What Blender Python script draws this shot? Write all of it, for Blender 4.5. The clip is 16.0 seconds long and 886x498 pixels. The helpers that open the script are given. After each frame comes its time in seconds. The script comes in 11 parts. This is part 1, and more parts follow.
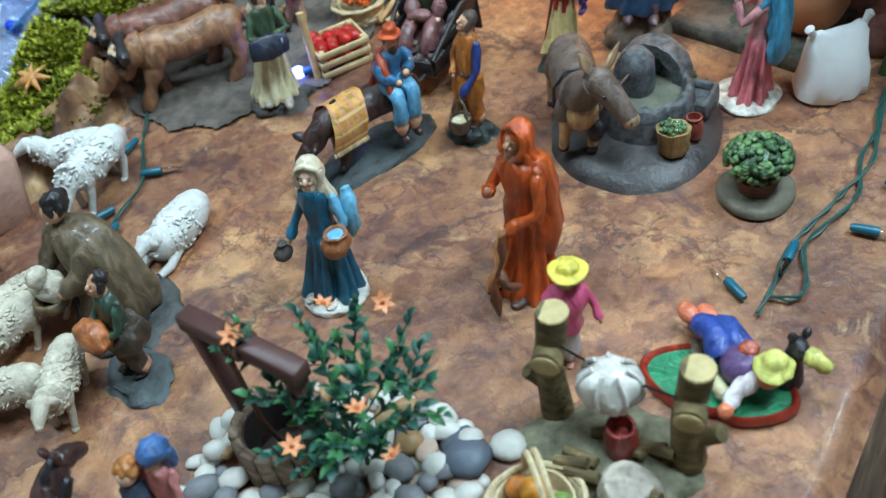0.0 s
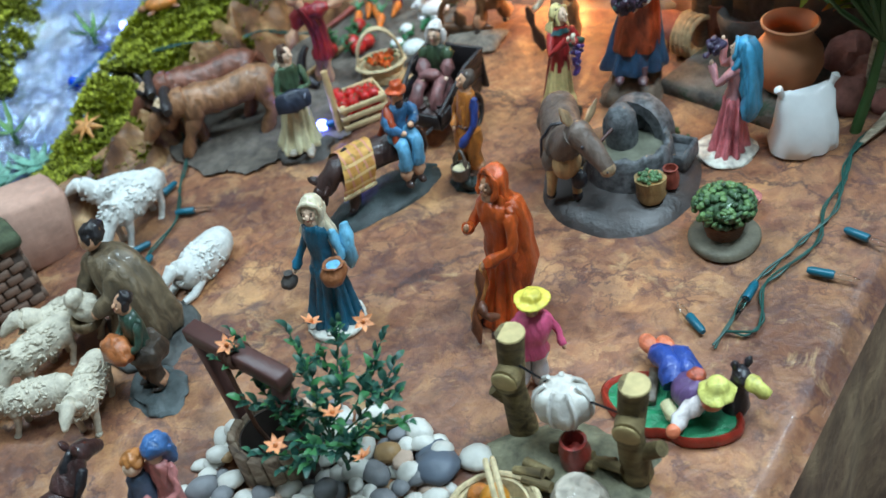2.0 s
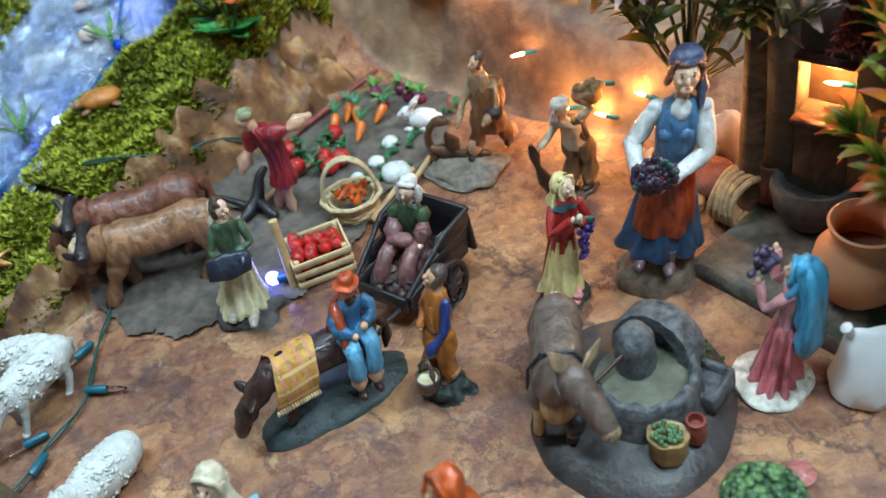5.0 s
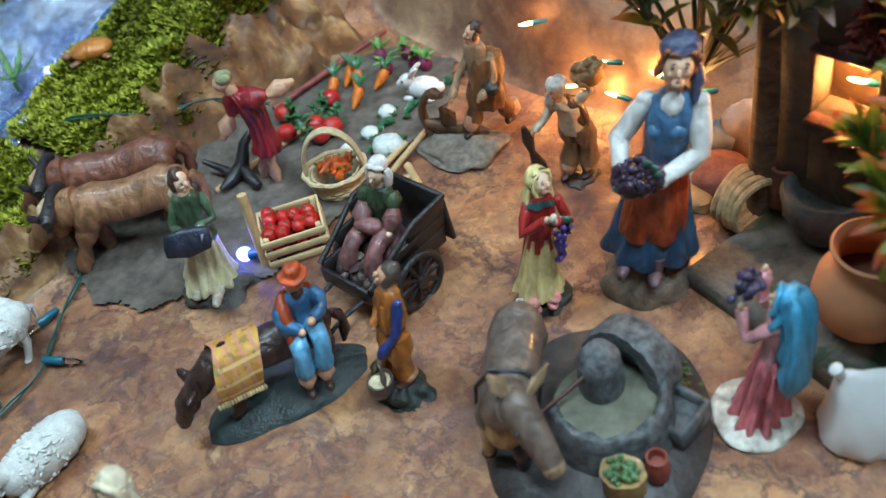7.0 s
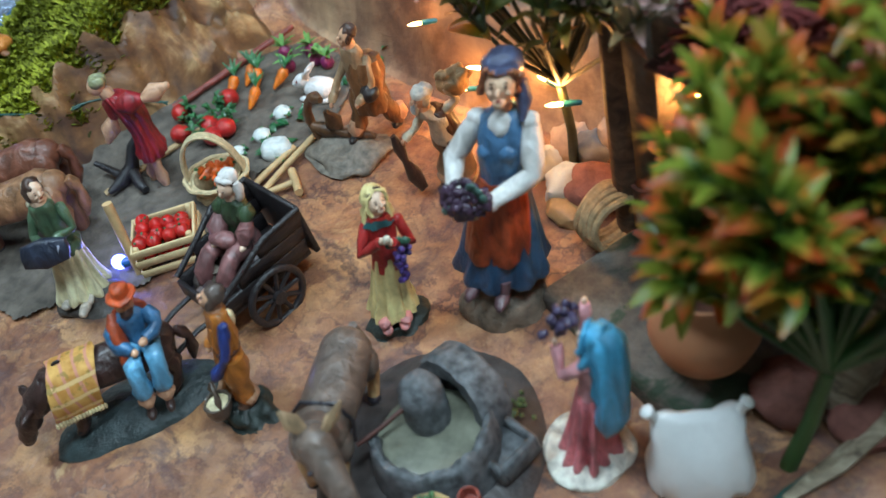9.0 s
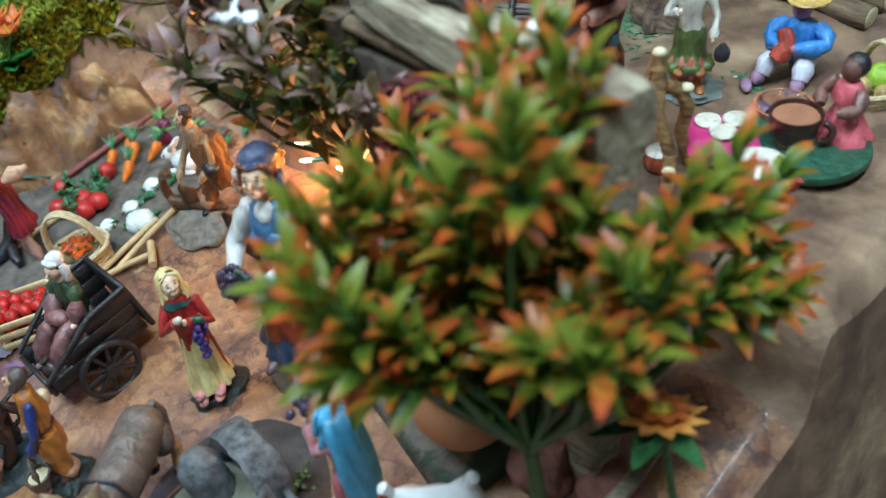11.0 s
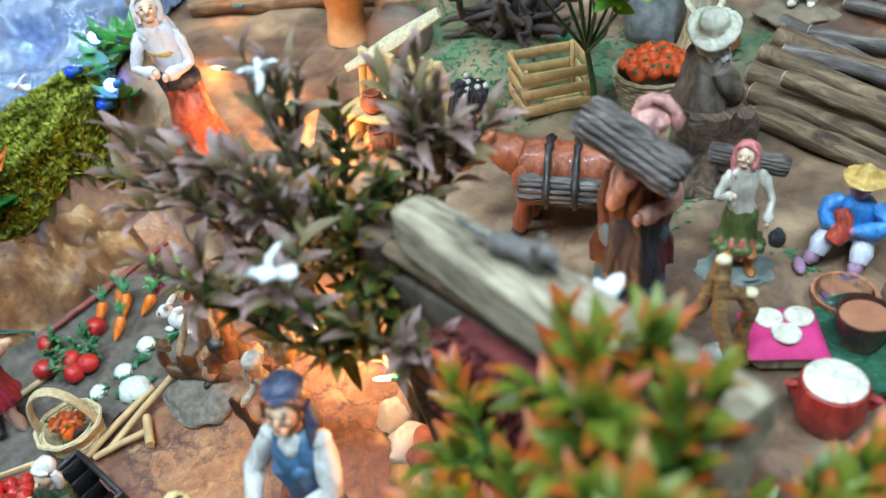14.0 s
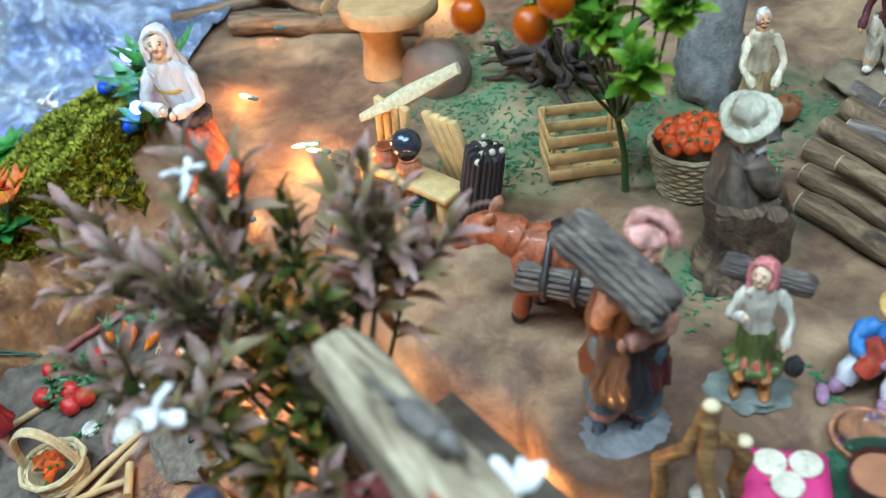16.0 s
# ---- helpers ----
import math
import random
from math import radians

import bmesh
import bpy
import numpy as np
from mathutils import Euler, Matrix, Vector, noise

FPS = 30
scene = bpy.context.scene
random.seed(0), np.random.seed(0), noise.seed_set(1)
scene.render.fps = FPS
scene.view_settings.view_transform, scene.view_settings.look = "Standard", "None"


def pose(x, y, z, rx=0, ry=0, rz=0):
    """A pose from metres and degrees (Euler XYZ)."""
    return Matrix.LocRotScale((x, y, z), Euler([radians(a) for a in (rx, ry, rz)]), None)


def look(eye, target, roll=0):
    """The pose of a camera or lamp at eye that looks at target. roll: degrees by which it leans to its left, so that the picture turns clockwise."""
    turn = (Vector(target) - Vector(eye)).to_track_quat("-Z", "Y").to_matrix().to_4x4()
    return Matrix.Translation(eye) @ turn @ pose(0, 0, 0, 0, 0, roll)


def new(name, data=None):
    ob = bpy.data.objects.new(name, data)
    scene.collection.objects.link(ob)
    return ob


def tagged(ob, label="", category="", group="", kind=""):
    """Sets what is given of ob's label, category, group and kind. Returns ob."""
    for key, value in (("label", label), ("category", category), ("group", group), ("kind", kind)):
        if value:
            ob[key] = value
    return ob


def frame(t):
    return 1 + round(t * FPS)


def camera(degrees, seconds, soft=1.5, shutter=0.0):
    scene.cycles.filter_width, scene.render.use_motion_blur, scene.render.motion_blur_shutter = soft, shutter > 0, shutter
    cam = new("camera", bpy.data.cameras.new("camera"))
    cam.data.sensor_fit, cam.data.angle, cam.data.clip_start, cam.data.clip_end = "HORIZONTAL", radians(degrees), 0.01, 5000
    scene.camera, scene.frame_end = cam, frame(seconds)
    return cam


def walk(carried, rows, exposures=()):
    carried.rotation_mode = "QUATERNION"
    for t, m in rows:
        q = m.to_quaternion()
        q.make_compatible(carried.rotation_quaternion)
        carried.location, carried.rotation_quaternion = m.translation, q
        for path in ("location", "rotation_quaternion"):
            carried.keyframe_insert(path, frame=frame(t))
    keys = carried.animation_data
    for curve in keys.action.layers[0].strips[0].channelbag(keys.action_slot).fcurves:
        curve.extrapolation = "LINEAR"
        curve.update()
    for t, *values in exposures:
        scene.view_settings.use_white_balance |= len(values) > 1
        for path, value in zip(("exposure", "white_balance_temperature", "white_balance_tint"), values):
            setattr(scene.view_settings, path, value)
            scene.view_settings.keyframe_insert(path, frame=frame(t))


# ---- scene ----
cam = camera(49.6, 16.0)
cam.data.dof.use_dof, cam.data.dof.focus_distance, cam.data.dof.aperture_fstop = True, 0.62, 7.0
PATH = [
    (0, (0.195, 0.175, 0.436), (-0.177, 1.572, -0.945), -12.5),
    (0.5, (0.212, 0.161, 0.44), (-0.191, 1.58, -0.911), -12.7),
    (1, (0.228, 0.152, 0.444), (-0.214, 1.584, -0.879), -13.3),
    (1.5, (0.241, 0.143, 0.448), (-0.241, 1.587, -0.849), -13.7),
    (2, (0.257, 0.125, 0.453), (-0.247, 1.595, -0.805), -13.7),
    (2.5, (0.262, 0.139, 0.455), (-0.256, 1.608, -0.799), -14.1),
    (3, (0.264, 0.198, 0.463), (-0.264, 1.655, -0.802), -14.2),
    (3.5, (0.254, 0.256, 0.466), (-0.298, 1.687, -0.819), -14.5),
    (4, (0.245, 0.303, 0.471), (-0.32, 1.713, -0.83), -15.7),
    (4.5, (0.24, 0.333, 0.47), (-0.318, 1.735, -0.843), -14.7),
    (5, (0.261, 0.362, 0.466), (-0.322, 1.764, -0.837), -13.6),
    (5.2, (0.268, 0.373, 0.467), (-0.334, 1.756, -0.847), -13.6),
    (7.5, (0.323, 0.454, 0.435), (-0.424, 1.716, -0.925), -15.2),
    (8, (0.345, 0.476, 0.433), (-0.417, 1.717, -0.938), -15.6),
    (8.5, (0.367, 0.492, 0.431), (-0.421, 1.698, -0.956), -16.8),
    (9, (0.397, 0.506, 0.424), (-0.409, 1.704, -0.959), -17.3),
    (9.5, (0.434, 0.525, 0.418), (-0.409, 1.706, -0.958), -18.9),
    (10, (0.463, 0.536, 0.428), (-0.379, 1.72, -0.947), -18.9),
    (10.2, (0.482, 0.543, 0.419), (-0.399, 1.728, -0.93), -19.3),
    (12.3, (0.542, 0.591, 0.449), (-0.324, 1.817, -0.873), -22.7),
    (12.5, (0.531, 0.599, 0.45), (-0.329, 1.823, -0.877), -22.3),
    (13, (0.507, 0.623, 0.454), (-0.335, 1.866, -0.868), -21.2),
    (13.5, (0.488, 0.634, 0.461), (-0.34, 1.901, -0.846), -20.1),
    (14, (0.469, 0.641, 0.467), (-0.371, 1.92, -0.82), -19.3),
    (14.5, (0.451, 0.649, 0.473), (-0.371, 1.948, -0.806), -18.8),
    (15, (0.451, 0.67, 0.477), (-0.375, 1.972, -0.797), -19.4),
    (15.5, (0.471, 0.699, 0.472), (-0.451, 1.94, -0.798), -19.9),
    (16, (0.498, 0.733, 0.467), (-0.524, 1.892, -0.803), -19.9),
]
walk(cam, [(t, look(eye, target, roll)) for t, eye, target, roll in PATH],
     exposures=[(0, 0.14), (3, 0.12), (5, 0.02), (7.5, -0.1), (9, -0.1), (10, -0.02), (12.5, 0.28), (14, 0.26), (16, 0.18)])

# ---- world, room light ----
world = bpy.data.worlds.new("room_air")
scene.world = world
world.use_nodes = True
world.node_tree.nodes["Background"].inputs[0].default_value = (0.75, 0.83, 1.0, 1)
world.node_tree.nodes["Background"].inputs[1].default_value = 0.17


def lamp(name, kind, m, energy, color, size=0.1, size_y=None):
    data = bpy.data.lights.new(name, kind)
    data.energy, data.color = energy, color
    if kind == "AREA":
        data.size = size
        if size_y:
            data.shape, data.size_y = "RECTANGLE", size_y
    else:
        data.shadow_soft_size = size
    ob = new(name, data)
    ob.matrix_basis = m
    return ob


# two rows of cool white tubes under the ceiling
lamp("ceiling_tube_light", "AREA", look((-0.45, 0.75, 1.72), (-0.45, 0.75, 0)), 29.5, (0.635, 0.855, 1.0), 1.3, 0.22)
lamp("ceiling_tube_light", "AREA", look((0.9, 0.6, 1.72), (0.75, 0.7, 0)), 46, (0.635, 0.855, 1.0), 1.3, 0.22)


# ---- materials ----
def lin(r, g, b):
    """Linear colour from the 0 to 255 values of a colour card."""
    return tuple(((v / 255) / 12.92 if v / 255 <= 0.04045 else ((v / 255 + 0.055) / 1.055) ** 2.4) for v in (r, g, b))


def shift(c, k):
    return tuple(min(1.0, max(0.0, v * k)) for v in c)


class Mat:
    """A small wrapper to wire node materials."""

    def __init__(self, name):
        self.m = bpy.data.materials.new(name)
        self.m.use_nodes = True
        self.t = self.m.node_tree
        self.p = self.t.nodes["Principled BSDF"]
        self.co = self.n("ShaderNodeTexCoord").outputs["Object"]

    def n(self, kind, **values):
        node = self.t.nodes.new(kind)
        for key, v in values.items():
            node.inputs[key.replace("_", " ")].default_value = v
        return node

    def link(self, a, b):
        self.t.links.new(a, b)

    def noise(self, scale, detail=4.0, rough=0.6, distortion=0.0, co=None):
        node = self.n("ShaderNodeTexNoise", Scale=scale, Detail=detail, Roughness=rough, Distortion=distortion)
        self.link(co or self.co, node.inputs["Vector"])
        return node.outputs["Fac"]

    def ramp(self, fac, stops):
        node = self.t.nodes.new("ShaderNodeValToRGB")
        e = node.color_ramp.elements
        while len(e) < len(stops):
            e.new(0.5)
        for el, (pos, col) in zip(e, stops):
            el.position, el.color = pos, (*col[:3], 1)
        self.link(fac, node.inputs["Fac"])
        return node.outputs["Color"]

    def mix(self, fac, a, b, mode="MIX"):
        node = self.t.nodes.new("ShaderNodeMix")
        node.data_type, node.blend_type = "RGBA", mode
        for v, sock in ((fac, 0), (a, 6), (b, 7)):
            if isinstance(v, (int, float)):
                node.inputs[sock].default_value = v
            elif isinstance(v, tuple):
                node.inputs[sock].default_value = (*v[:3], 1)
            else:
                self.link(v, node.inputs[sock])
        return node.outputs[2]

    def bump(self, fac, strength=0.3, distance=0.002):
        node = self.n("ShaderNodeBump", Strength=strength, Distance=distance)
        self.link(fac, node.inputs["Height"])
        self.link(node.outputs["Normal"], self.p.inputs["Normal"])

    def out(self, color, rough=0.5, metal=0.0, coat=0.0):
        if isinstance(color, tuple):
            self.p.inputs["Base Color"].default_value = (*color[:3], 1)
        else:
            self.link(color, self.p.inputs["Base Color"])
        self.p.inputs["Roughness"].default_value = rough
        self.p.inputs["Metallic"].default_value = metal
        self.p.inputs["Coat Weight"].default_value = coat
        return self.m


MADE = {}


def paint(r, g, b, rough=0.42, vary=0.3, grain=125.0, bump=0.7):
    """Hand-painted resin: folds carved lengthwise, a dark wash in the grooves and rubbed pale ridges."""
    key = (r, g, b, rough, vary, grain)
    if key in MADE:
        return MADE[key]
    m = Mat(f"painted_resin_{r}_{g}_{b}")
    c = lin(r, g, b)
    long = m.n("ShaderNodeMapping")
    long.inputs["Scale"].default_value = (1.0, 1.0, 0.34)
    m.link(m.co, long.inputs["Vector"])
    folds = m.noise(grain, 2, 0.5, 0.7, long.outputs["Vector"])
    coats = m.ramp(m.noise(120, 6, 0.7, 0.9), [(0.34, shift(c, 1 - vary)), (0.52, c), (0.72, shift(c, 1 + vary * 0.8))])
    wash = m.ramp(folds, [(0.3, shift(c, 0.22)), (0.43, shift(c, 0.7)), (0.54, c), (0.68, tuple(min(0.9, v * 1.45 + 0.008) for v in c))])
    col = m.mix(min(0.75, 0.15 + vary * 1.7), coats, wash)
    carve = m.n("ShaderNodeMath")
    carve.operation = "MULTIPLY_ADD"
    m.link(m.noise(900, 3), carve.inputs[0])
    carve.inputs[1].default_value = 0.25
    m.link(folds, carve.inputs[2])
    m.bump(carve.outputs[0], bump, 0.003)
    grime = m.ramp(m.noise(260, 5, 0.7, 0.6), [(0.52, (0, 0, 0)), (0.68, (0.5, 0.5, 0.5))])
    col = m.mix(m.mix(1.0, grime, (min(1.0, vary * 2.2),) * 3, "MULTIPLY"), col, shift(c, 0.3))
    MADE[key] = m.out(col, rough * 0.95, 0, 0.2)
    return MADE[key]


def plain(name, color, rough=0.5, metal=0.0, vary=0.2, scale=60.0, bump=0.25, coat=0.0):
    if name in MADE:
        return MADE[name]
    m = Mat(name)
    col = m.ramp(m.noise(scale, 5), [(0.3, shift(color, 1 - vary)), (0.7, shift(color, 1 + vary))])
    m.bump(m.noise(scale * 4, 4), bump, 0.001)
    MADE[name] = m.out(col, rough, metal, coat)
    return MADE[name]


def paper_material():
    """Stone-printed wrapping paper: flaked slate patches in tan, rust and plum with dark outlines."""
    m = Mat("stone_printed_paper")
    warp = m.n("ShaderNodeTexNoise", Scale=30.0, Detail=5.0, Roughness=0.65)
    m.link(m.co, warp.inputs["Vector"])
    add = m.t.nodes.new("ShaderNodeVectorMath")
    add.operation = "MULTIPLY_ADD"
    m.link(warp.outputs["Color"], add.inputs[0])
    add.inputs[1].default_value = (0.06, 0.06, 0.06)
    m.link(m.co, add.inputs[2])
    turn = m.n("ShaderNodeMapping")
    turn.inputs["Rotation"].default_value = (0, 0, 0.55)
    turn.inputs["Scale"].default_value = (0.62, 1.0, 1.0)
    m.link(add.outputs[0], turn.inputs["Vector"])
    co = turn.outputs["Vector"]

    def flakes(scale, stops):
        vor = m.n("ShaderNodeTexVoronoi", Scale=scale)
        m.link(co, vor.inputs["Vector"])
        sep = m.n("ShaderNodeSeparateXYZ")
        m.link(vor.outputs["Color"], sep.inputs[0])
        return m.ramp(sep.outputs["X"], stops)

    def rims(scale, width):
        vor = m.n("ShaderNodeTexVoronoi", Scale=scale)
        vor.feature = "DISTANCE_TO_EDGE"
        m.link(co, vor.inputs["Vector"])
        return m.ramp(vor.outputs["Distance"], [(0.0, (1, 1, 1)), (width, (0, 0, 0))])
    large = flakes(26.0, [(0.0, lin(112, 78, 68)), (0.35, lin(152, 104, 78)), (0.7, lin(180, 132, 92)), (1.0, lin(204, 164, 116))])
    small = flakes(64.0, [(0.0, lin(96, 66, 60)), (0.4, lin(146, 100, 76)), (0.75, lin(180, 134, 96)), (1.0, lin(210, 172, 126))])
    soft = m.ramp(m.noise(54, 6, 0.65, 0.6), [(0.36, lin(98, 68, 60)), (0.5, lin(152, 108, 82)), (0.64, lin(194, 152, 110))])
    col = m.mix(0.45, m.mix(0.5, large, small), soft)
    tone = m.ramp(m.noise(6.5, 4, 0.6, 0.6), [(0.36, (0.50, 0.42, 0.45)), (0.48, (0.80, 0.72, 0.71)), (0.62, (1.06, 0.96, 0.86))])
    col = m.mix(1.0, col, tone, "MULTIPLY")
    streak = m.ramp(m.noise(70, 6, 0.7, 0.8, co), [(0.34, (0.55, 0.48, 0.48)), (0.47, (0.98, 0.97, 0.96)), (0.66, (1.2, 1.17, 1.08))])
    col = m.mix(0.85, col, streak, "MULTIPLY")
    gate = m.ramp(m.noise(15, 3), [(0.44, (0, 0, 0)), (0.6, (0.85, 0.85, 0.85))])
    col = m.mix(m.mix(1.0, rims(26.0, 0.05), gate, "MULTIPLY"), col, lin(70, 44, 44))
    gate2 = m.ramp(m.noise(21, 3), [(0.48, (0, 0, 0)), (0.6, (0.7, 0.7, 0.7))])
    col = m.mix(m.mix(1.0, rims(64.0, 0.09), gate2, "MULTIPLY"), col, lin(84, 54, 50))
    blot = m.ramp(m.noise(17, 6, 0.7, 0.9), [(0.55, (0, 0, 0)), (0.66, (0.72, 0.72, 0.72))])
    col = m.mix(blot, col, lin(78, 56, 58))
    pale = m.ramp(m.noise(23, 6, 0.7, 1.2), [(0.60, (0, 0, 0)), (0.70, (0.55, 0.55, 0.55))])
    col = m.mix(pale, col, lin(206, 168, 120))
    # two folds in the sheet, drawn as dark lines
    sep = m.n("ShaderNodeSeparateXYZ")
    m.link(add.outputs[0], sep.inputs[0])
    for a, b, c, wide in ((-0.443, 0.896, -0.545, 0.0022), (0.518, 0.855, -0.805, 0.0030)):
        k = m.n("ShaderNodeMath")
        k.operation = "MULTIPLY_ADD"
        m.link(sep.outputs["X"], k.inputs[0])
        k.inputs[1].default_value, k.inputs[2].default_value = a, c
        q = m.n("ShaderNodeMath")
        q.operation = "MULTIPLY_ADD"
        m.link(sep.outputs["Y"], q.inputs[0])
        q.inputs[1].default_value = b
        m.link(k.outputs[0], q.inputs[2])
        d = m.n("ShaderNodeMath")
        d.operation = "ABSOLUTE"
        m.link(q.outputs[0], d.inputs[0])
        col = m.mix(m.ramp(d.outputs[0], [(0.0, (0.75, 0.75, 0.75)), (wide, (0, 0, 0))]), col, lin(62, 44, 44))
    m.bump(m.noise(80, 7, 0.7, 0.5), 0.5, 0.003)
    return m.out(col, 0.4, 0, 0.12)


def crumple_material():
    """Plain brown wrapping paper, crumpled and brushed with pale and dark paint."""
    m = Mat("brushed_kraft_paper")
    a = m.ramp(m.noise(9, 5, 0.6, 0.2), [(0.34, lin(82, 60, 49)), (0.5, lin(126, 98, 78)), (0.64, lin(178, 150, 118))])
    plum = m.ramp(m.noise(5.5, 4, 0.55, 0.6), [(0.46, (1, 1, 1)), (0.56, (0.58, 0.52, 0.52)), (0.7, (0.46, 0.4, 0.42))])
    b = m.ramp(m.noise(40, 6, 0.65, 0.4), [(0.38, lin(92, 68, 56)), (0.5, lin(140, 110, 86)), (0.64, lin(182, 150, 116))])
    m.bump(m.noise(45, 7, 0.7, 0.4), 0.6, 0.004)
    col = m.mix(0.8, m.mix(0.45, a, b), plum, "MULTIPLY")
    # thin washes of green paint on the upper terrace
    blot = m.ramp(m.noise(30, 5, 0.65, 0.5), [(0.36, (0.15, 0.15, 0.15)), (0.58, (1, 1, 1))])
    for x, y, r in ((0.20, 1.195, 0.075), (0.285, 1.225, 0.075), (0.345, 1.105, 0.04), (0.13, 1.25, 0.07), (0.34, 1.29, 0.06), (0.36, 1.16, 0.035)):
        far = m.n("ShaderNodeVectorMath")
        far.operation = "DISTANCE"
        flat = m.n("ShaderNodeVectorMath")
        flat.operation = "MULTIPLY"
        flat.inputs[1].default_value = (1, 1, 0)
        m.link(m.co, flat.inputs[0])
        m.link(flat.outputs[0], far.inputs[0])
        far.inputs[1].default_value = (x, y, 0)
        near = m.ramp(far.outputs["Value"], [(r * 0.3, (0.7, 0.7, 0.7)), (r, (0, 0, 0))])
        col = m.mix(m.mix(1.0, near, blot, "MULTIPLY"), col, lin(62, 124, 88))
    return m.out(col, 0.62)


PAPER, KRAFT = paper_material(), crumple_material()
SOIL = plain("grey_sand_felt", lin(92, 83, 74), 0.75, 0, 0.5, 90, 1.0)
WOOD = plain("pale_stick_wood", lin(196, 164, 118), 0.6, 0, 0.22, 90)
DARKWOOD = plain("dark_stained_wood", lin(74, 44, 38), 0.5, 0, 0.3, 70)
WIRE = plain("green_cable", lin(28, 74, 66), 0.45, 0, 0.15, 50)
SOCKET = plain("teal_lamp_socket", lin(20, 92, 110), 0.35, 0, 0.15, 50)
STONE = plain("grey_cast_stone", lin(116, 118, 118), 0.7, 0, 0.45, 95, 0.9)
CLAY = plain("raw_clay", lin(188, 128, 90), 0.75, 0, 0.12, 40)


def glass_material(name, color, rough=0.02):
    m = Mat(name)
    m.p.inputs["Transmission Weight"].default_value = 1.0
    m.p.inputs["IOR"].default_value = 1.45
    return m.out(color, rough)


CLEAR = glass_material("clear_bulb_glass", (0.95, 0.97, 0.97))


def glow_material(name, color, strength):
    m = Mat(name)
    m.p.inputs["Emission Color"].default_value = (*color, 1)
    m.p.inputs["Emission Strength"].default_value = strength
    return m.out(color, 0.3)


WARM = glow_material("lit_warm_bulb", (1.0, 0.62, 0.22), 30)
BLUE_GLOW = glow_material("lit_blue_bulb", (0.12, 0.16, 1.0), 14)


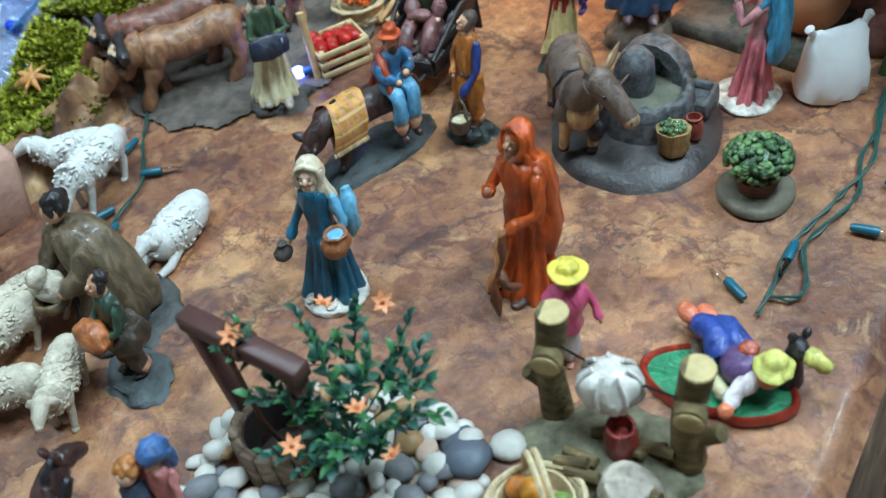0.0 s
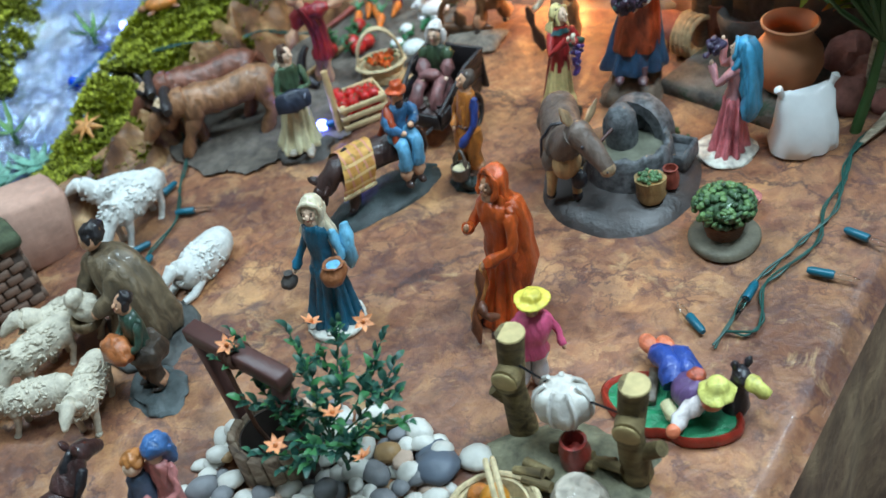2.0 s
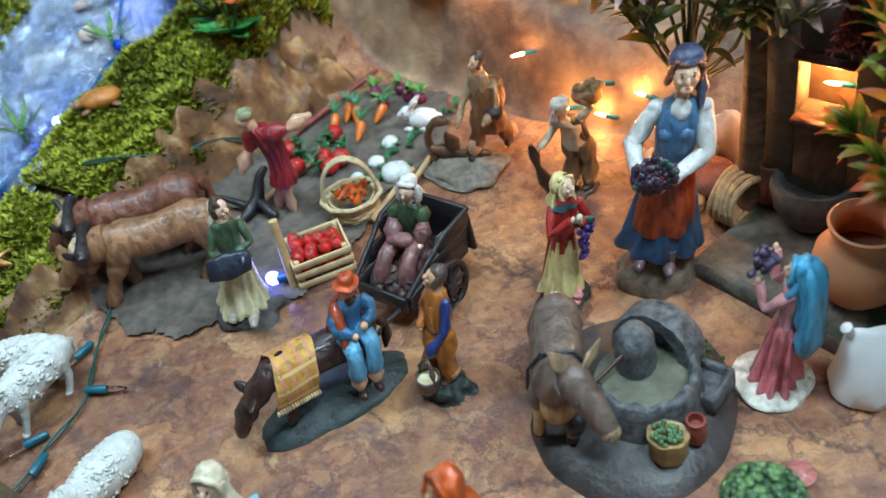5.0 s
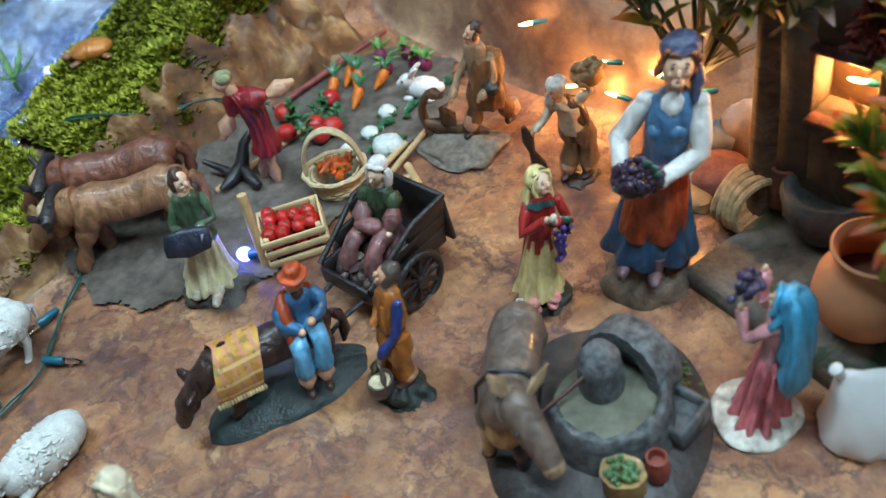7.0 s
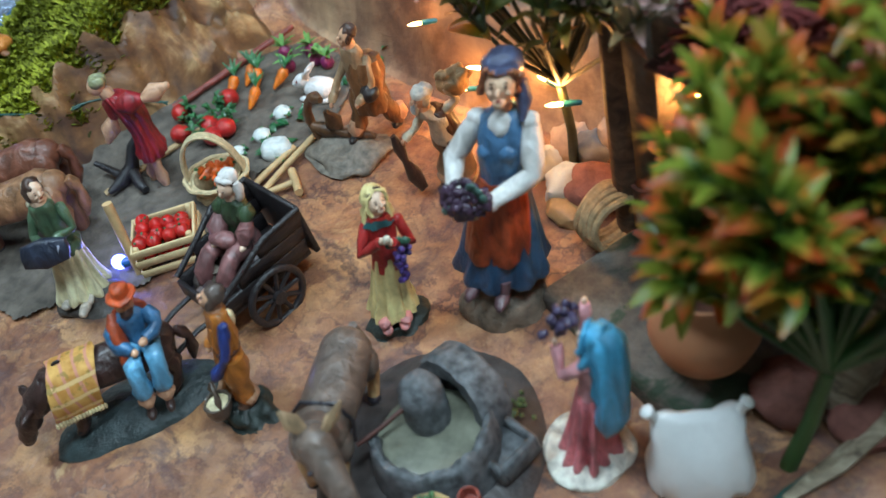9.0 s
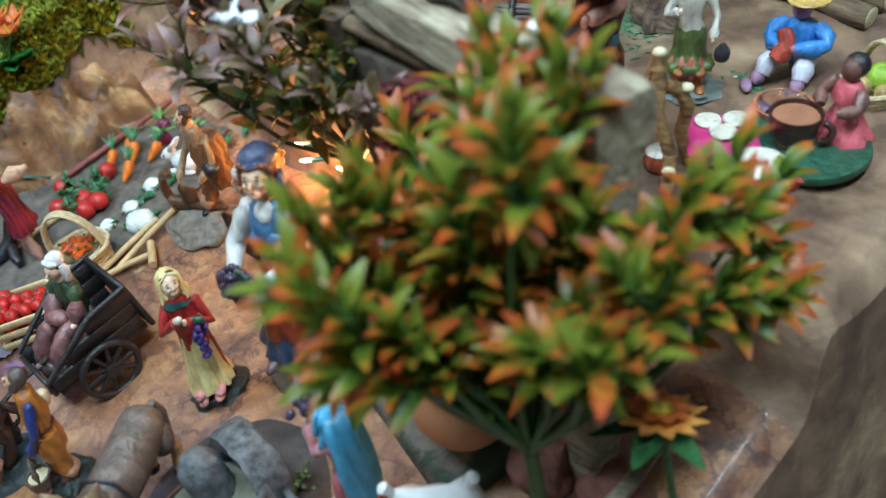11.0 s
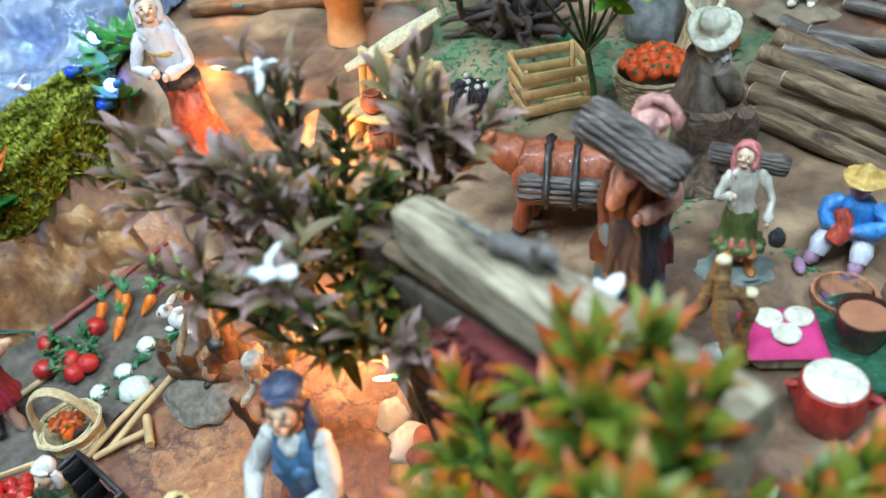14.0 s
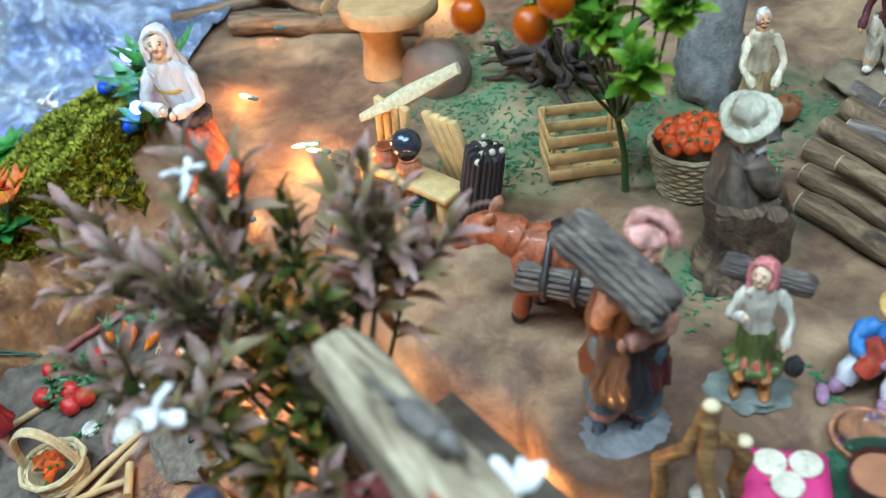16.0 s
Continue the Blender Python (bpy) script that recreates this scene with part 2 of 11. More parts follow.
# ---- mesh tools ----
class B:
    """A mesh in the making: points, faces and the material slot of each face."""

    def __init__(self):
        self.v, self.f, self.s = [], [], []

    def add(self, vs, fs, m=0):
        k = len(self.v)
        self.v += [tuple(v) for v in vs]
        self.f += [tuple(i + k for i in f) for f in fs]
        self.s += [m] * len(fs)
        return self

    def loft(self, rings, m=0, cap=True):
        n, vs, fs = len(rings[0]), [], []
        for r in rings:
            vs += r
        for i in range(len(rings) - 1):
            for j in range(n):
                a, b = i * n + j, i * n + (j + 1) % n
                fs.append((a, b, b + n, a + n))
        if cap:
            fs.append(tuple(range(n))[::-1])
            fs.append(tuple(range((len(rings) - 1) * n, len(rings) * n)))
        return self.add(vs, fs, m)

    def stack(self, secs, m=0, n=20, folds=0, amp=0.0, phase=0.0, cap=True):
        """Rings lying flat, one over the other: (x, y, z, rx, ry, how much of the folds)."""
        rings = []
        for sec in secs:
            x, y, z, rx, ry = sec[:5]
            k = amp * (sec[5] if len(sec) > 5 else 1.0)
            rings.append([(x + rx * (1 + k * math.cos(folds * a + phase) + k * 0.6 * math.cos((folds // 2 + 1) * a + 1.7 + phase)) * math.cos(a),
                           y + ry * (1 + k * math.cos(folds * a + phase) + k * 0.6 * math.cos((folds // 2 + 1) * a + 1.7 + phase)) * math.sin(a), z)
                          for a in (2 * math.pi * j / n for j in range(n))])
        return self.loft(rings, m, cap)

    def tube(self, pts, rads, m=0, n=9, cap=True, flat=1.0):
        pts = [Vector(p) for p in pts]
        if isinstance(rads, (int, float)):
            rads = [rads] * len(pts)
        rings, side = [], None
        for i, p in enumerate(pts):
            d = (pts[min(i + 1, len(pts) - 1)] - pts[max(i - 1, 0)]).normalized()
            if side is None or abs(side.dot(d)) > 0.95:
                side = d.orthogonal().normalized()
            side = (side - d * side.dot(d)).normalized()
            up = d.cross(side)
            rings.append([tuple(p + (side * math.cos(a) + up * math.sin(a) * flat) * rads[i]) for a in (2 * math.pi * j / n for j in range(n))])
        return self.loft(rings, m, cap)

    def ell(self, c, r, m=0, rot=None, seg=14, rows=9, lump=0.0, freq=60.0, cut=0.0):
        """An ellipsoid; lump makes it uneven, cut flattens its foot."""
        r = (r, r, r) if isinstance(r, (int, float)) else r
        q = Euler([radians(a) for a in rot]).to_matrix() if rot else Matrix.Identity(3)
        c, rings = Vector(c), []
        for i in range(rows + 1):
            th = math.pi * (i + (0.02 if i == 0 else -0.02 if i == rows else 0)) / rows
            ring = []
            for j in range(seg):
                a = 2 * math.pi * j / seg
                p = Vector((math.sin(th) * math.cos(a), math.sin(th) * math.sin(a), -math.cos(th)))
                if cut and p.z < -cut:
                    p.z = -cut
                w = Vector((p.x * r[0], p.y * r[1], p.z * r[2]))
                if lump:
                    w *= 1 + lump * noise.noise((c + w) * freq)
                ring.append(tuple(c + q @ w))
            rings.append(ring)
        return self.loft(rings, m)

    def box(self, c, size, m=0, rot=None, ch=None):
        """A box with chamfered edges."""
        hx, hy, hz = (s / 2 for s in size)
        e = ch if ch is not None else min(size) * 0.12
        q = Euler([radians(a) for a in rot]).to_matrix() if rot else Matrix.Identity(3)
        c, vs, idx = Vector(c), [], {}
        for sx in (-1, 1):
            for sy in (-1, 1):
                for sz in (-1, 1):
                    for ax in range(3):
                        p = [sx * (hx - e), sy * (hy - e), sz * (hz - e)]
                        p[ax] = (sx * hx, sy * hy, sz * hz)[ax]
                        idx[sx, sy, sz, ax] = len(vs)
                        vs.append(tuple(c + q @ Vector(p)))
        fs = []
        for ax in range(3):
            o = [a for a in range(3) if a != ax]
            for s in (-1, 1):
                loop = []
                for u, w in ((-1, -1), (1, -1), (1, 1), (-1, 1)):
                    k = [0, 0, 0]
                    k[ax], k[o[0]], k[o[1]] = s, u, w
                    loop.append(idx[(*k, ax)])
                fs.append(tuple(loop if (s > 0) == (ax != 1) else loop[::-1]))
        for ax in range(3):
            o = [a for a in range(3) if a != ax]
            for u in (-1, 1):
                for w in (-1, 1):
                    k0, k1 = [0, 0, 0], [0, 0, 0]
                    k0[ax], k1[ax] = -1, 1
                    for k in (k0, k1):
                        k[o[0]], k[o[1]] = u, w
                    fs.append((idx[(*k0, o[0])], idx[(*k1, o[0])], idx[(*k1, o[1])], idx[(*k0, o[1])]))
        for sx in (-1, 1):
            for sy in (-1, 1):
                for sz in (-1, 1):
                    fs.append(tuple(idx[sx, sy, sz, ax] for ax in range(3)))
        return self.add(vs, fs, m)

    def lathe(self, prof, m=0, n=28, c=(0, 0, 0), wob=0.0):
        rings = []
        for r, z in prof:
            rings.append([(c[0] + r * (1 + wob * math.sin(3 * a + z * 90)) * math.cos(a), c[1] + r * (1 + wob * math.sin(3 * a + z * 90)) * math.sin(a), c[2] + z) for a in (2 * math.pi * j / n for j in range(n))])
        return self.loft(rings, m, True)

    def rock(self, c, r, m=0, lump=0.35, seed=0.0, seg=16, rows=10, cut=0.6, rot=0.0):
        """A worn stone: an ellipsoid with uneven bumps and a flat foot."""
        r = (r, r, r) if isinstance(r, (int, float)) else r
        rings = []
        for i in range(rows + 1):
            th = math.pi * min(max(i / rows, 0.015), 0.985)
            ring = []
            for j in range(seg):
                a = 2 * math.pi * j / seg
                p = Vector((math.sin(th) * math.cos(a), math.sin(th) * math.sin(a), -math.cos(th)))
                k = 1 + lump * noise.noise(p * 1.6 + Vector((seed, seed * 2.1, 0))) + lump * 0.4 * noise.noise(p * 4 + Vector((0, seed, 3)))
                x, y, z = p.x * r[0] * k, p.y * r[1] * k, max(p.z, -cut) * r[2] * (k if p.z > -cut else 1)
                ca, sa = math.cos(rot), math.sin(rot)
                ring.append((c[0] + x * ca - y * sa, c[1] + x * sa + y * ca, c[2] + z + cut * r[2]))
            rings.append(ring)
        return self.loft(rings, m)


def part(name, b, mats, parent=None, label="", m=None, sharp=50, carve=0.0):
    """Links a mesh in the making as one object, under a thing or on its own."""
    me = bpy.data.meshes.new(name)
    me.from_pydata(b.v, [], b.f)
    for mt in (mats if isinstance(mats, (list, tuple)) else [mats]):
        me.materials.append(mt)
    me.polygons.foreach_set("material_index", b.s)
    me.polygons.foreach_set("use_smooth", [True] * len(b.f))
    me.validate()
    bm = bmesh.new()
    bm.from_mesh(me)
    bmesh.ops.recalc_face_normals(bm, faces=bm.faces)
    if carve:
        if len(bm.faces) < 5200:
            bmesh.ops.subdivide_edges(bm, edges=bm.edges, cuts=1, use_grid_fill=True, smooth=0.6)
        bm.normal_update()
        for v in bm.verts:
            if v.link_faces and 0 < v.link_faces[0].material_index < len(me.materials) - 2:
                p = v.co
                fold = 1 - 2 * abs(noise.noise(Vector((p.x * 170, p.y * 170, p.z * 62))))
                v.co = p + v.normal * carve * (fold - 0.45 + 0.5 * noise.noise(p * 300))
    bm.to_mesh(me)
    bm.free()
    me.set_sharp_from_angle(angle=radians(sharp))
    ob = new(name, me)
    if parent is not None:
        ob.parent = parent
    if m is not None:
        ob.matrix_basis = m
    return tagged(ob, label)


def thing(name, label, category, m, group="", kind=""):
    ob = new(name)
    ob.matrix_basis = m
    ob.empty_display_size = 0.01
    return tagged(ob, label, category, group, kind)


# ---- the lie of the land ----
def sm(a, b, x):
    t = min(1.0, max(0.0, (x - a) / (b - a)))
    return t * t * (3 - 2 * t)


def along(pts, x):
    """A broken line through pts, read at x."""
    if x <= pts[0][0]:
        return pts[0][1]
    for (x0, y0), (x1, y1) in zip(pts, pts[1:]):
        if x <= x1:
            return y0 + (y1 - y0) * (x - x0) / (x1 - x0)
    return pts[-1][1]


TERRACE = [(-0.20, 1.20), (-0.13, 1.14), (-0.05, 1.08), (0.02, 1.04), (0.10, 1.0), (0.25, 0.955), (0.28, 0.955), (0.40, 0.895), (0.47, 0.85), (0.55, 0.82)]
MOSS_EDGE = [(0.5, -0.36), (0.68, -0.30), (0.746, -0.225), (0.818, -0.205), (0.865, -0.185), (0.94, -0.145), (0.99, -0.135), (1.045, -0.118), (1.085, -0.10), (1.14, -0.10), (1.25, -0.11), (1.4, -0.2)]
MOSS_WATER = [(0.7, -0.318), (0.9, -0.30), (1.0, -0.255), (1.05, -0.225), (1.1, -0.215), (1.14, -0.20), (1.165, -0.15), (1.2, -0.13), (1.4, -0.16)]
TABLE_EDGE = [(0.0, 0.08), (0.442, 0.298), (0.563, 0.357), (0.70, 0.425), (0.83, 0.478), (0.90, 0.508), (0.95, 0.530), (1.3, 0.69), (2.2, 0.9)]


def low(x, y):
    return 0.06 * (y - 0.6) + 0.02 * (x - 0.1)


def bank(x, y):
    """The mossy bank and the stream on it, which climb to the back."""
    z = 0.02 + 0.27 * max(0.0, y - 0.76) if y < 1.12 else 0.117 + 0.03 * (y - 1.12)
    edge = along(MOSS_WATER, y)
    stream = sm(-0.44, -0.41, x) * (1 - sm(edge - 0.012, edge + 0.012, x))
    return z - 0.018 * stream


def ground_z(x, y):
    z = low(x, y)
    up = sm(-0.005, 0.045, y - along(TERRACE, x))
    top = 0.178 - 0.14 * x - 0.0576 * y
    side = sm(0.025, -0.03, x - along(MOSS_EDGE, y))
    z = z + (max(top, z) - z) * up
    z = z + (max(bank(x, y), z) - z) * side
    rough = up * (1 - up) * 4
    ridge = sm(0.06, 0.0, abs(x + 0.115 - 0.4 * (y - 1.05))) * sm(0.93, 1.0, y) * (1 - sm(1.14, 1.22, y))
    p = Vector((x, y, 0))
    z += 0.018 * ridge * (0.6 + 0.6 * noise.noise(p * 22))
    fold = (1 - 2 * abs(noise.noise(Vector((x * 13, y * 7, 4)) + 0.6 * noise.noise_vector(p * 9)))) + 0.5 * (1 - 2 * abs(noise.noise(Vector((x * 30, y * 22, 9)))))
    z += (0.0012 + 0.004 * up + 0.010 * rough) * noise.noise(p * 18) + (0.0007 + 0.011 * rough + 0.003 * up + 0.008 * ridge) * fold
    return z


def at(x, y, heading=0.0, dz=0.0, lean=0.0):
    return pose(x, y, ground_z(x, y) + dz - 0.001, lean, 0, heading)


SHEET = Vector((0, 0, 1)).rotation_difference(Vector((0.139, 0.131, 0.982))).to_matrix().to_4x4()


def up(x, y, heading=0.0, dz=0.0):
    """A pose on the tilted upper terrace, whose figures are of a smaller make."""
    return pose(x, y, ground_z(x, y) + 0.74 * dz - 0.001) @ SHEET @ pose(0, 0, 0, 0, 0, heading) @ Matrix.Scale(0.74, 4)


def build_ground():
    b, nu, nv = B(), 250, 290
    vs, fs, slots = [], [], []
    for j in range(nv + 1):
        for i in range(nu + 1):
            x, y = 0.0, 0.12 + 1.9 * j / nv
            for again in range(4):
                foot, v = along(TERRACE, x) - 0.006, j / nv
                y = 0.12 + (foot - 0.12) * v * 2 if 2 * j <= nv else foot + (2.02 - foot) * (2 * v - 1)
                xe = along(TABLE_EDGE, y)
                x = -0.85 + (xe + 0.85) * i / nu
            roll = sm(xe - 0.022, xe, x)
            vs.append((x, y, ground_z(x, y) - 0.012 * roll * roll))
    for j in range(nv):
        for i in range(nu):
            a = j * (nu + 1) + i
            fs.append((a, a + 1, a + nu + 2, a + nu + 1))
            x, y = vs[a][0], vs[a][1]
            slots.append(1 if 2 * j >= nv or x < along(MOSS_EDGE, y) + 0.01 else 0)
    b.v, b.f, b.s = vs, fs, slots
    tagged(part("ground", b, [PAPER, KRAFT]), "table top spread with stone-printed and crumpled brown paper", "ground", kind="structure")
    # the paper hangs over the edge in folds
    b = B()
    rows, n = 9, 260
    vs, fs = [], []
    for k in range(rows + 1):
        for j in range(n + 1):
            y = 0.12 + 1.9 * j / n
            x = along(TABLE_EDGE, y)
            d = k / rows
            w = d * (0.012 + 0.016 * noise.noise(Vector((y * 16, d * 1.2, 5))) + 0.012 * abs(noise.noise(Vector((y * 30, d, 9)))))
            z = ground_z(x, y) - 0.012
            vs.append((x + 0.004 * d + w, y - w * 0.5, z - d * (z + 0.34)))
    for k in range(rows):
        for j in range(n):
            a = k * (n + 1) + j
            fs.append((a, a + 1, a + n + 2, a + n + 1))
    b.add(vs, fs)
    tagged(part("trim_paper_skirt", b, KRAFT), "brown paper hanging over the table edge in folds", "table skirt", kind="structure")


build_ground()


def build_room():
    m = Mat("room_floor_boards")
    grain = m.noise(3.0, 6, 0.6, 3.0)
    m.bump(m.noise(30, 4), 0.2, 0.002)
    floor = m.out(m.ramp(grain, [(0.3, lin(92, 84, 76)), (0.7, lin(138, 128, 118))]), 0.5)
    wall = plain("white_wall_paint", lin(214, 212, 206), 0.8, 0, 0.06, 8)
    b = B().box((0, 0.8, -0.80), (6.0, 6.0, 0.04), 0, None, 0.004)
    tagged(part("floor", b, floor), "worn grey brown floor boards", "floor", kind="structure")
    for name, c, s in (("wall_north", (0, 3.85, 0.5), (6.2, 0.1, 2.56)), ("wall_south", (0, -2.25, 0.5), (6.2, 0.1, 2.56)),
                       ("wall_east", (3.05, 0.8, 0.5), (0.1, 6.0, 2.56)), ("wall_west", (-3.05, 0.8, 0.5), (0.1, 6.0, 2.56))):
        tagged(part(name, B().box(c, s, 0, None, 0.004), wall), "plain white painted room wall", "wall", kind="structure")
    tagged(part("ceiling", B().box((0, 0.8, 1.81), (6.2, 6.2, 0.06), 0, None, 0.004), wall), "plain white painted ceiling", "ceiling", kind="structure")
    t = thing("display_table", "wooden trestle table under the brown paper", "table", pose(0, 0, 0))
    dark = DARKWOOD
    part("tabletop", B().box((-0.30, 1.02, -0.10), (1.04, 1.8, 0.04)), dark, t)
    for x in (-0.7, 0.1):
        for y in (0.3, 1.8):
            part("leg", B().box((x, y, -0.45), (0.06, 0.06, 0.655)), dark, t)


build_room()

# ---- figurines ----
def scaled(b, k):
    b.v = [(x * k, y * k, z * k) for x, y, z in b.v]
    return b


def figurine(name, label, b, mats, m, group="", carve=0.0008):
    n = len(mats)
    turned = m.to_3x3().normalized()
    if turned.col[2].z > 0.999:
        off = turned.inverted() @ Vector((0.12, 0.11, 0))
        b.v = [(x + off.x * z, y + off.y * z, z) for x, y, z in b.v]
    b.s = [n + k - 30 if k >= 30 else k for k in b.s]
    ob = part(name, b, list(mats) + [EYE, LIP], None, label, m, 60, carve)
    return tagged(ob, label, "figurine", group)


EYE, LIP = paint(66, 44, 38, 0.4, 0.1), paint(190, 112, 98, 0.4, 0.1)


def face_to(b, first, h, face):
    """Turns what was added to the head since first: yaw to the figure's own left, pitch upwards."""
    h, q = Vector(h), Matrix.Rotation(radians(face[0]), 3, "Z") @ Matrix.Rotation(radians(-face[1]), 3, "X")
    b.v[first:] = [tuple(h + q @ (Vector(v) - h)) for v in b.v[first:]]


def human(b, skin=0, top=1, low=2, hair=3, foot=4, skirt=True, bend=(0.0, 0.0), arms=(), wide=0.17, waist=0.5, shoulder=0.78, z0=0.04,
          folds=9, amp=0.07, girth=1.0, head=1.0, legs=None, sole=True, deep=0.85, face=(0, 12)):
    """A standing figure one unit high that looks to -y. arms: sleeve slot, shoulder, elbow and wrist."""
    bx, by = bend
    girth, wide, head = girth * 0.62, wide * 0.8, head * 0.8
    hx, hy, hz = bx, by, shoulder + 0.105
    if skirt:
        b.stack([(0, 0, z0, wide, wide * deep, 1), (0, 0, z0 + 0.05, wide * 0.97, wide * 0.96 * deep, 1), (bx * 0.05, by * 0.05, 0.25, wide * 0.8, wide * 0.75 * deep, 0.8),
                 (bx * 0.15, by * 0.15, 0.4, wide * 0.67, wide * 0.62 * deep, 0.5), (bx * 0.3, by * 0.3, waist + 0.03, 0.1 * girth, 0.08 * girth, 0.2)], low, 54, folds + 2, amp * 1.35, 0.6)
        if sole:
            for s in (-1, 1):
                b.ell((s * wide * 0.45, -wide * deep * 0.85, z0 + 0.012), (0.035, 0.055, 0.022), foot, None, 10, 6)
    else:
        for s, (kx, ky, fx, fy) in zip((-1, 1), legs or ((-0.06, 0, -0.07, -0.02), (0.06, 0, 0.07, 0.02))):
            b.tube([(s * 0.05 + bx * 0.25, by * 0.25, waist), (kx, ky - 0.01, 0.29), (fx, fy, z0 + 0.03)], [0.07, 0.055, 0.042], low, 10)
            b.tube([(fx, fy, z0 + 0.16), (fx, fy, z0 + 0.02)], [0.036, 0.032], skin, 8)
            b.ell((fx, fy - 0.03, z0 + 0.018), (0.032, 0.06, 0.026), foot, None, 10, 6)
        b.ell((bx * 0.25, by * 0.25, waist), (0.105 * girth, 0.085 * girth, 0.09), low, None, 14, 8)
    b.stack([(bx * 0.25, by * 0.25, waist - 0.05, 0.115 * girth, 0.09 * girth), (bx * 0.4, by * 0.4, waist + 0.05, 0.097 * girth, 0.08 * girth), (bx * 0.6, by * 0.6, waist + 0.16, 0.118 * girth, 0.09 * girth),
             (bx * 0.85, by * 0.85, shoulder - 0.02, 0.115 * girth, 0.072 * girth), (bx * 0.93, by * 0.93, shoulder + 0.025, 0.055, 0.05)], top, 24, 7, 0.035, 0.3)
    b.tube([(bx * 0.9, by * 0.9, shoulder), (hx, hy, hz - 0.03)], [0.036, 0.032], skin, 10)
    k, first = head, len(b.v)
    b.ell((hx, hy, hz), (0.056 * k, 0.062 * k, 0.073 * k), skin, None, 20, 14)
    b.ell((hx, hy - 0.034 * k, hz - 0.046 * k), (0.029 * k, 0.027 * k, 0.023 * k), skin, None, 12, 8)
    b.tube([(hx, hy - 0.058 * k, hz + 0.016 * k), (hx, hy - 0.070 * k, hz - 0.016 * k)], [0.005 * k, 0.0105 * k], skin, 8)
    for s in (-1, 1):
        b.ell((hx + s * 0.023 * k, hy - 0.050 * k, hz - 0.018 * k), (0.014 * k, 0.012 * k, 0.013 * k), skin, None, 9, 7)
        b.ell((hx + s * 0.0225 * k, hy - 0.0555 * k, hz + 0.004 * k), (0.0085 * k, 0.0042 * k, 0.0046 * k), 30, None, 8, 6)
        b.ell((hx + s * 0.024 * k, hy - 0.0535 * k, hz + 0.0195 * k), (0.0125 * k, 0.0045 * k, 0.0018 * k), 30, (0, s * 8, 0), 8, 5)
    b.ell((hx, hy - 0.0585 * k, hz - 0.036 * k), (0.0125 * k, 0.0055 * k, 0.0042 * k), 31, None, 8, 6)
    b.ell((hx, hy + 0.018 * k, hz + 0.028 * k), (0.063 * k, 0.061 * k, 0.062 * k), hair, None, 20, 12, 0.14, 30)
    for s in (-1, 1):
        b.ell((hx + s * 0.053 * k, hy + 0.006 * k, hz - 0.004 * k), (0.013 * k, 0.03 * k, 0.046 * k), hair, None, 9, 7, 0.15, 30)
    face_to(b, first, (hx, hy, hz), face)
    for slot, a, e, w in arms:
        a, e, w = (Vector((bx * 0.85 + (p[0] - bx * 0.85) * 0.72, p[1] * 0.88, p[2])) for p in (a, e, w))
        b.ell(a, 0.028, slot, None, 12, 8)
        b.tube([a, (a + e) / 2 + Vector((0, 0, 0.004)), e, (e + w) / 2, w], [0.027, 0.029, 0.025, 0.025, 0.027], slot, 13)
        d = (w - e).normalized()
        b.ell(w + d * 0.016, (0.0155, 0.0155, 0.023), skin, None, 10, 7)
    return (hx, hy, hz)


def hood(b, h, slot, k=1.0, fall=0.72, back=0.0, wide=0.125, face=(0, 12)):
    """A cloth drawn round the head, open at the face, that falls behind the shoulders."""
    x, y, z = h
    k, wide, first = k * 0.8, wide * 0.66, len(b.v)
    b.ell((x, y + 0.024 * k, z + 0.018 * k), (0.071 * k, 0.067 * k, 0.078 * k), slot, None, 24, 14, 0.05, 25)
    b.tube([(x - 0.050 * k, y - 0.012 * k, z - 0.066 * k), (x - 0.066 * k, y - 0.014 * k, z - 0.01 * k), (x - 0.054 * k, y - 0.026 * k, z + 0.044 * k), (x, y - 0.034 * k, z + 0.074 * k), (x + 0.054 * k, y - 0.026 * k, z + 0.044 * k), (x + 0.066 * k, y - 0.014 * k, z - 0.01 * k), (x + 0.050 * k, y - 0.012 * k, z - 0.066 * k)], 0.0125 * k, slot, 9)
    face_to(b, first, h, face)
    b.stack([(x, y + 0.034 * k, z + 0.02, 0.066 * k, 0.052 * k), (x, y + 0.036 * k, z - 0.05, 0.070 * k, 0.052 * k), (x * 0.95, y * 0.9 + 0.045 + back, (z + fall) / 2 - 0.02, wide, 0.052), (x * 0.85, y * 0.8 + 0.05 + back * 1.6, fall, wide * 1.1, 0.05)], slot, 30, 7, 0.09, 0.4)
    for s in (-1, 1):
        b.tube([(x + s * 0.055 * k, y + 0.01, z - 0.045 * k), (x * 0.95 + s * 0.062, y * 0.9 + 0.005, z - 0.105), (x * 0.9 + s * 0.05, y * 0.85 - 0.035, z - 0.15)], [0.016, 0.02, 0.01], slot, 9)


def hat(b, h, slot, brim=0.13, crown=0.07, tall=0.07, tip=(0, 0)):
    x, y, z = h
    z, brim, crown, tall = z + 0.036, brim * 0.84, crown * 0.84, tall * 0.84
    b.lathe([(0.02, 0.012), (brim, 0.0), (brim * 1.03, 0.008), (brim * 0.98, 0.016), (crown * 1.1, 0.022), (crown, tall * 0.6), (crown * 0.75, tall * 0.95), (0.01, tall)], slot, 26, (x + tip[0], y + tip[1], z), 0.03)


def mound(b, slot, rx, ry, h, seed=0.0, c=(0, 0)):
    b.rock((c[0], c[1], 0), (rx, ry, h), slot, 0.36, seed, 26, 10, 0.0)


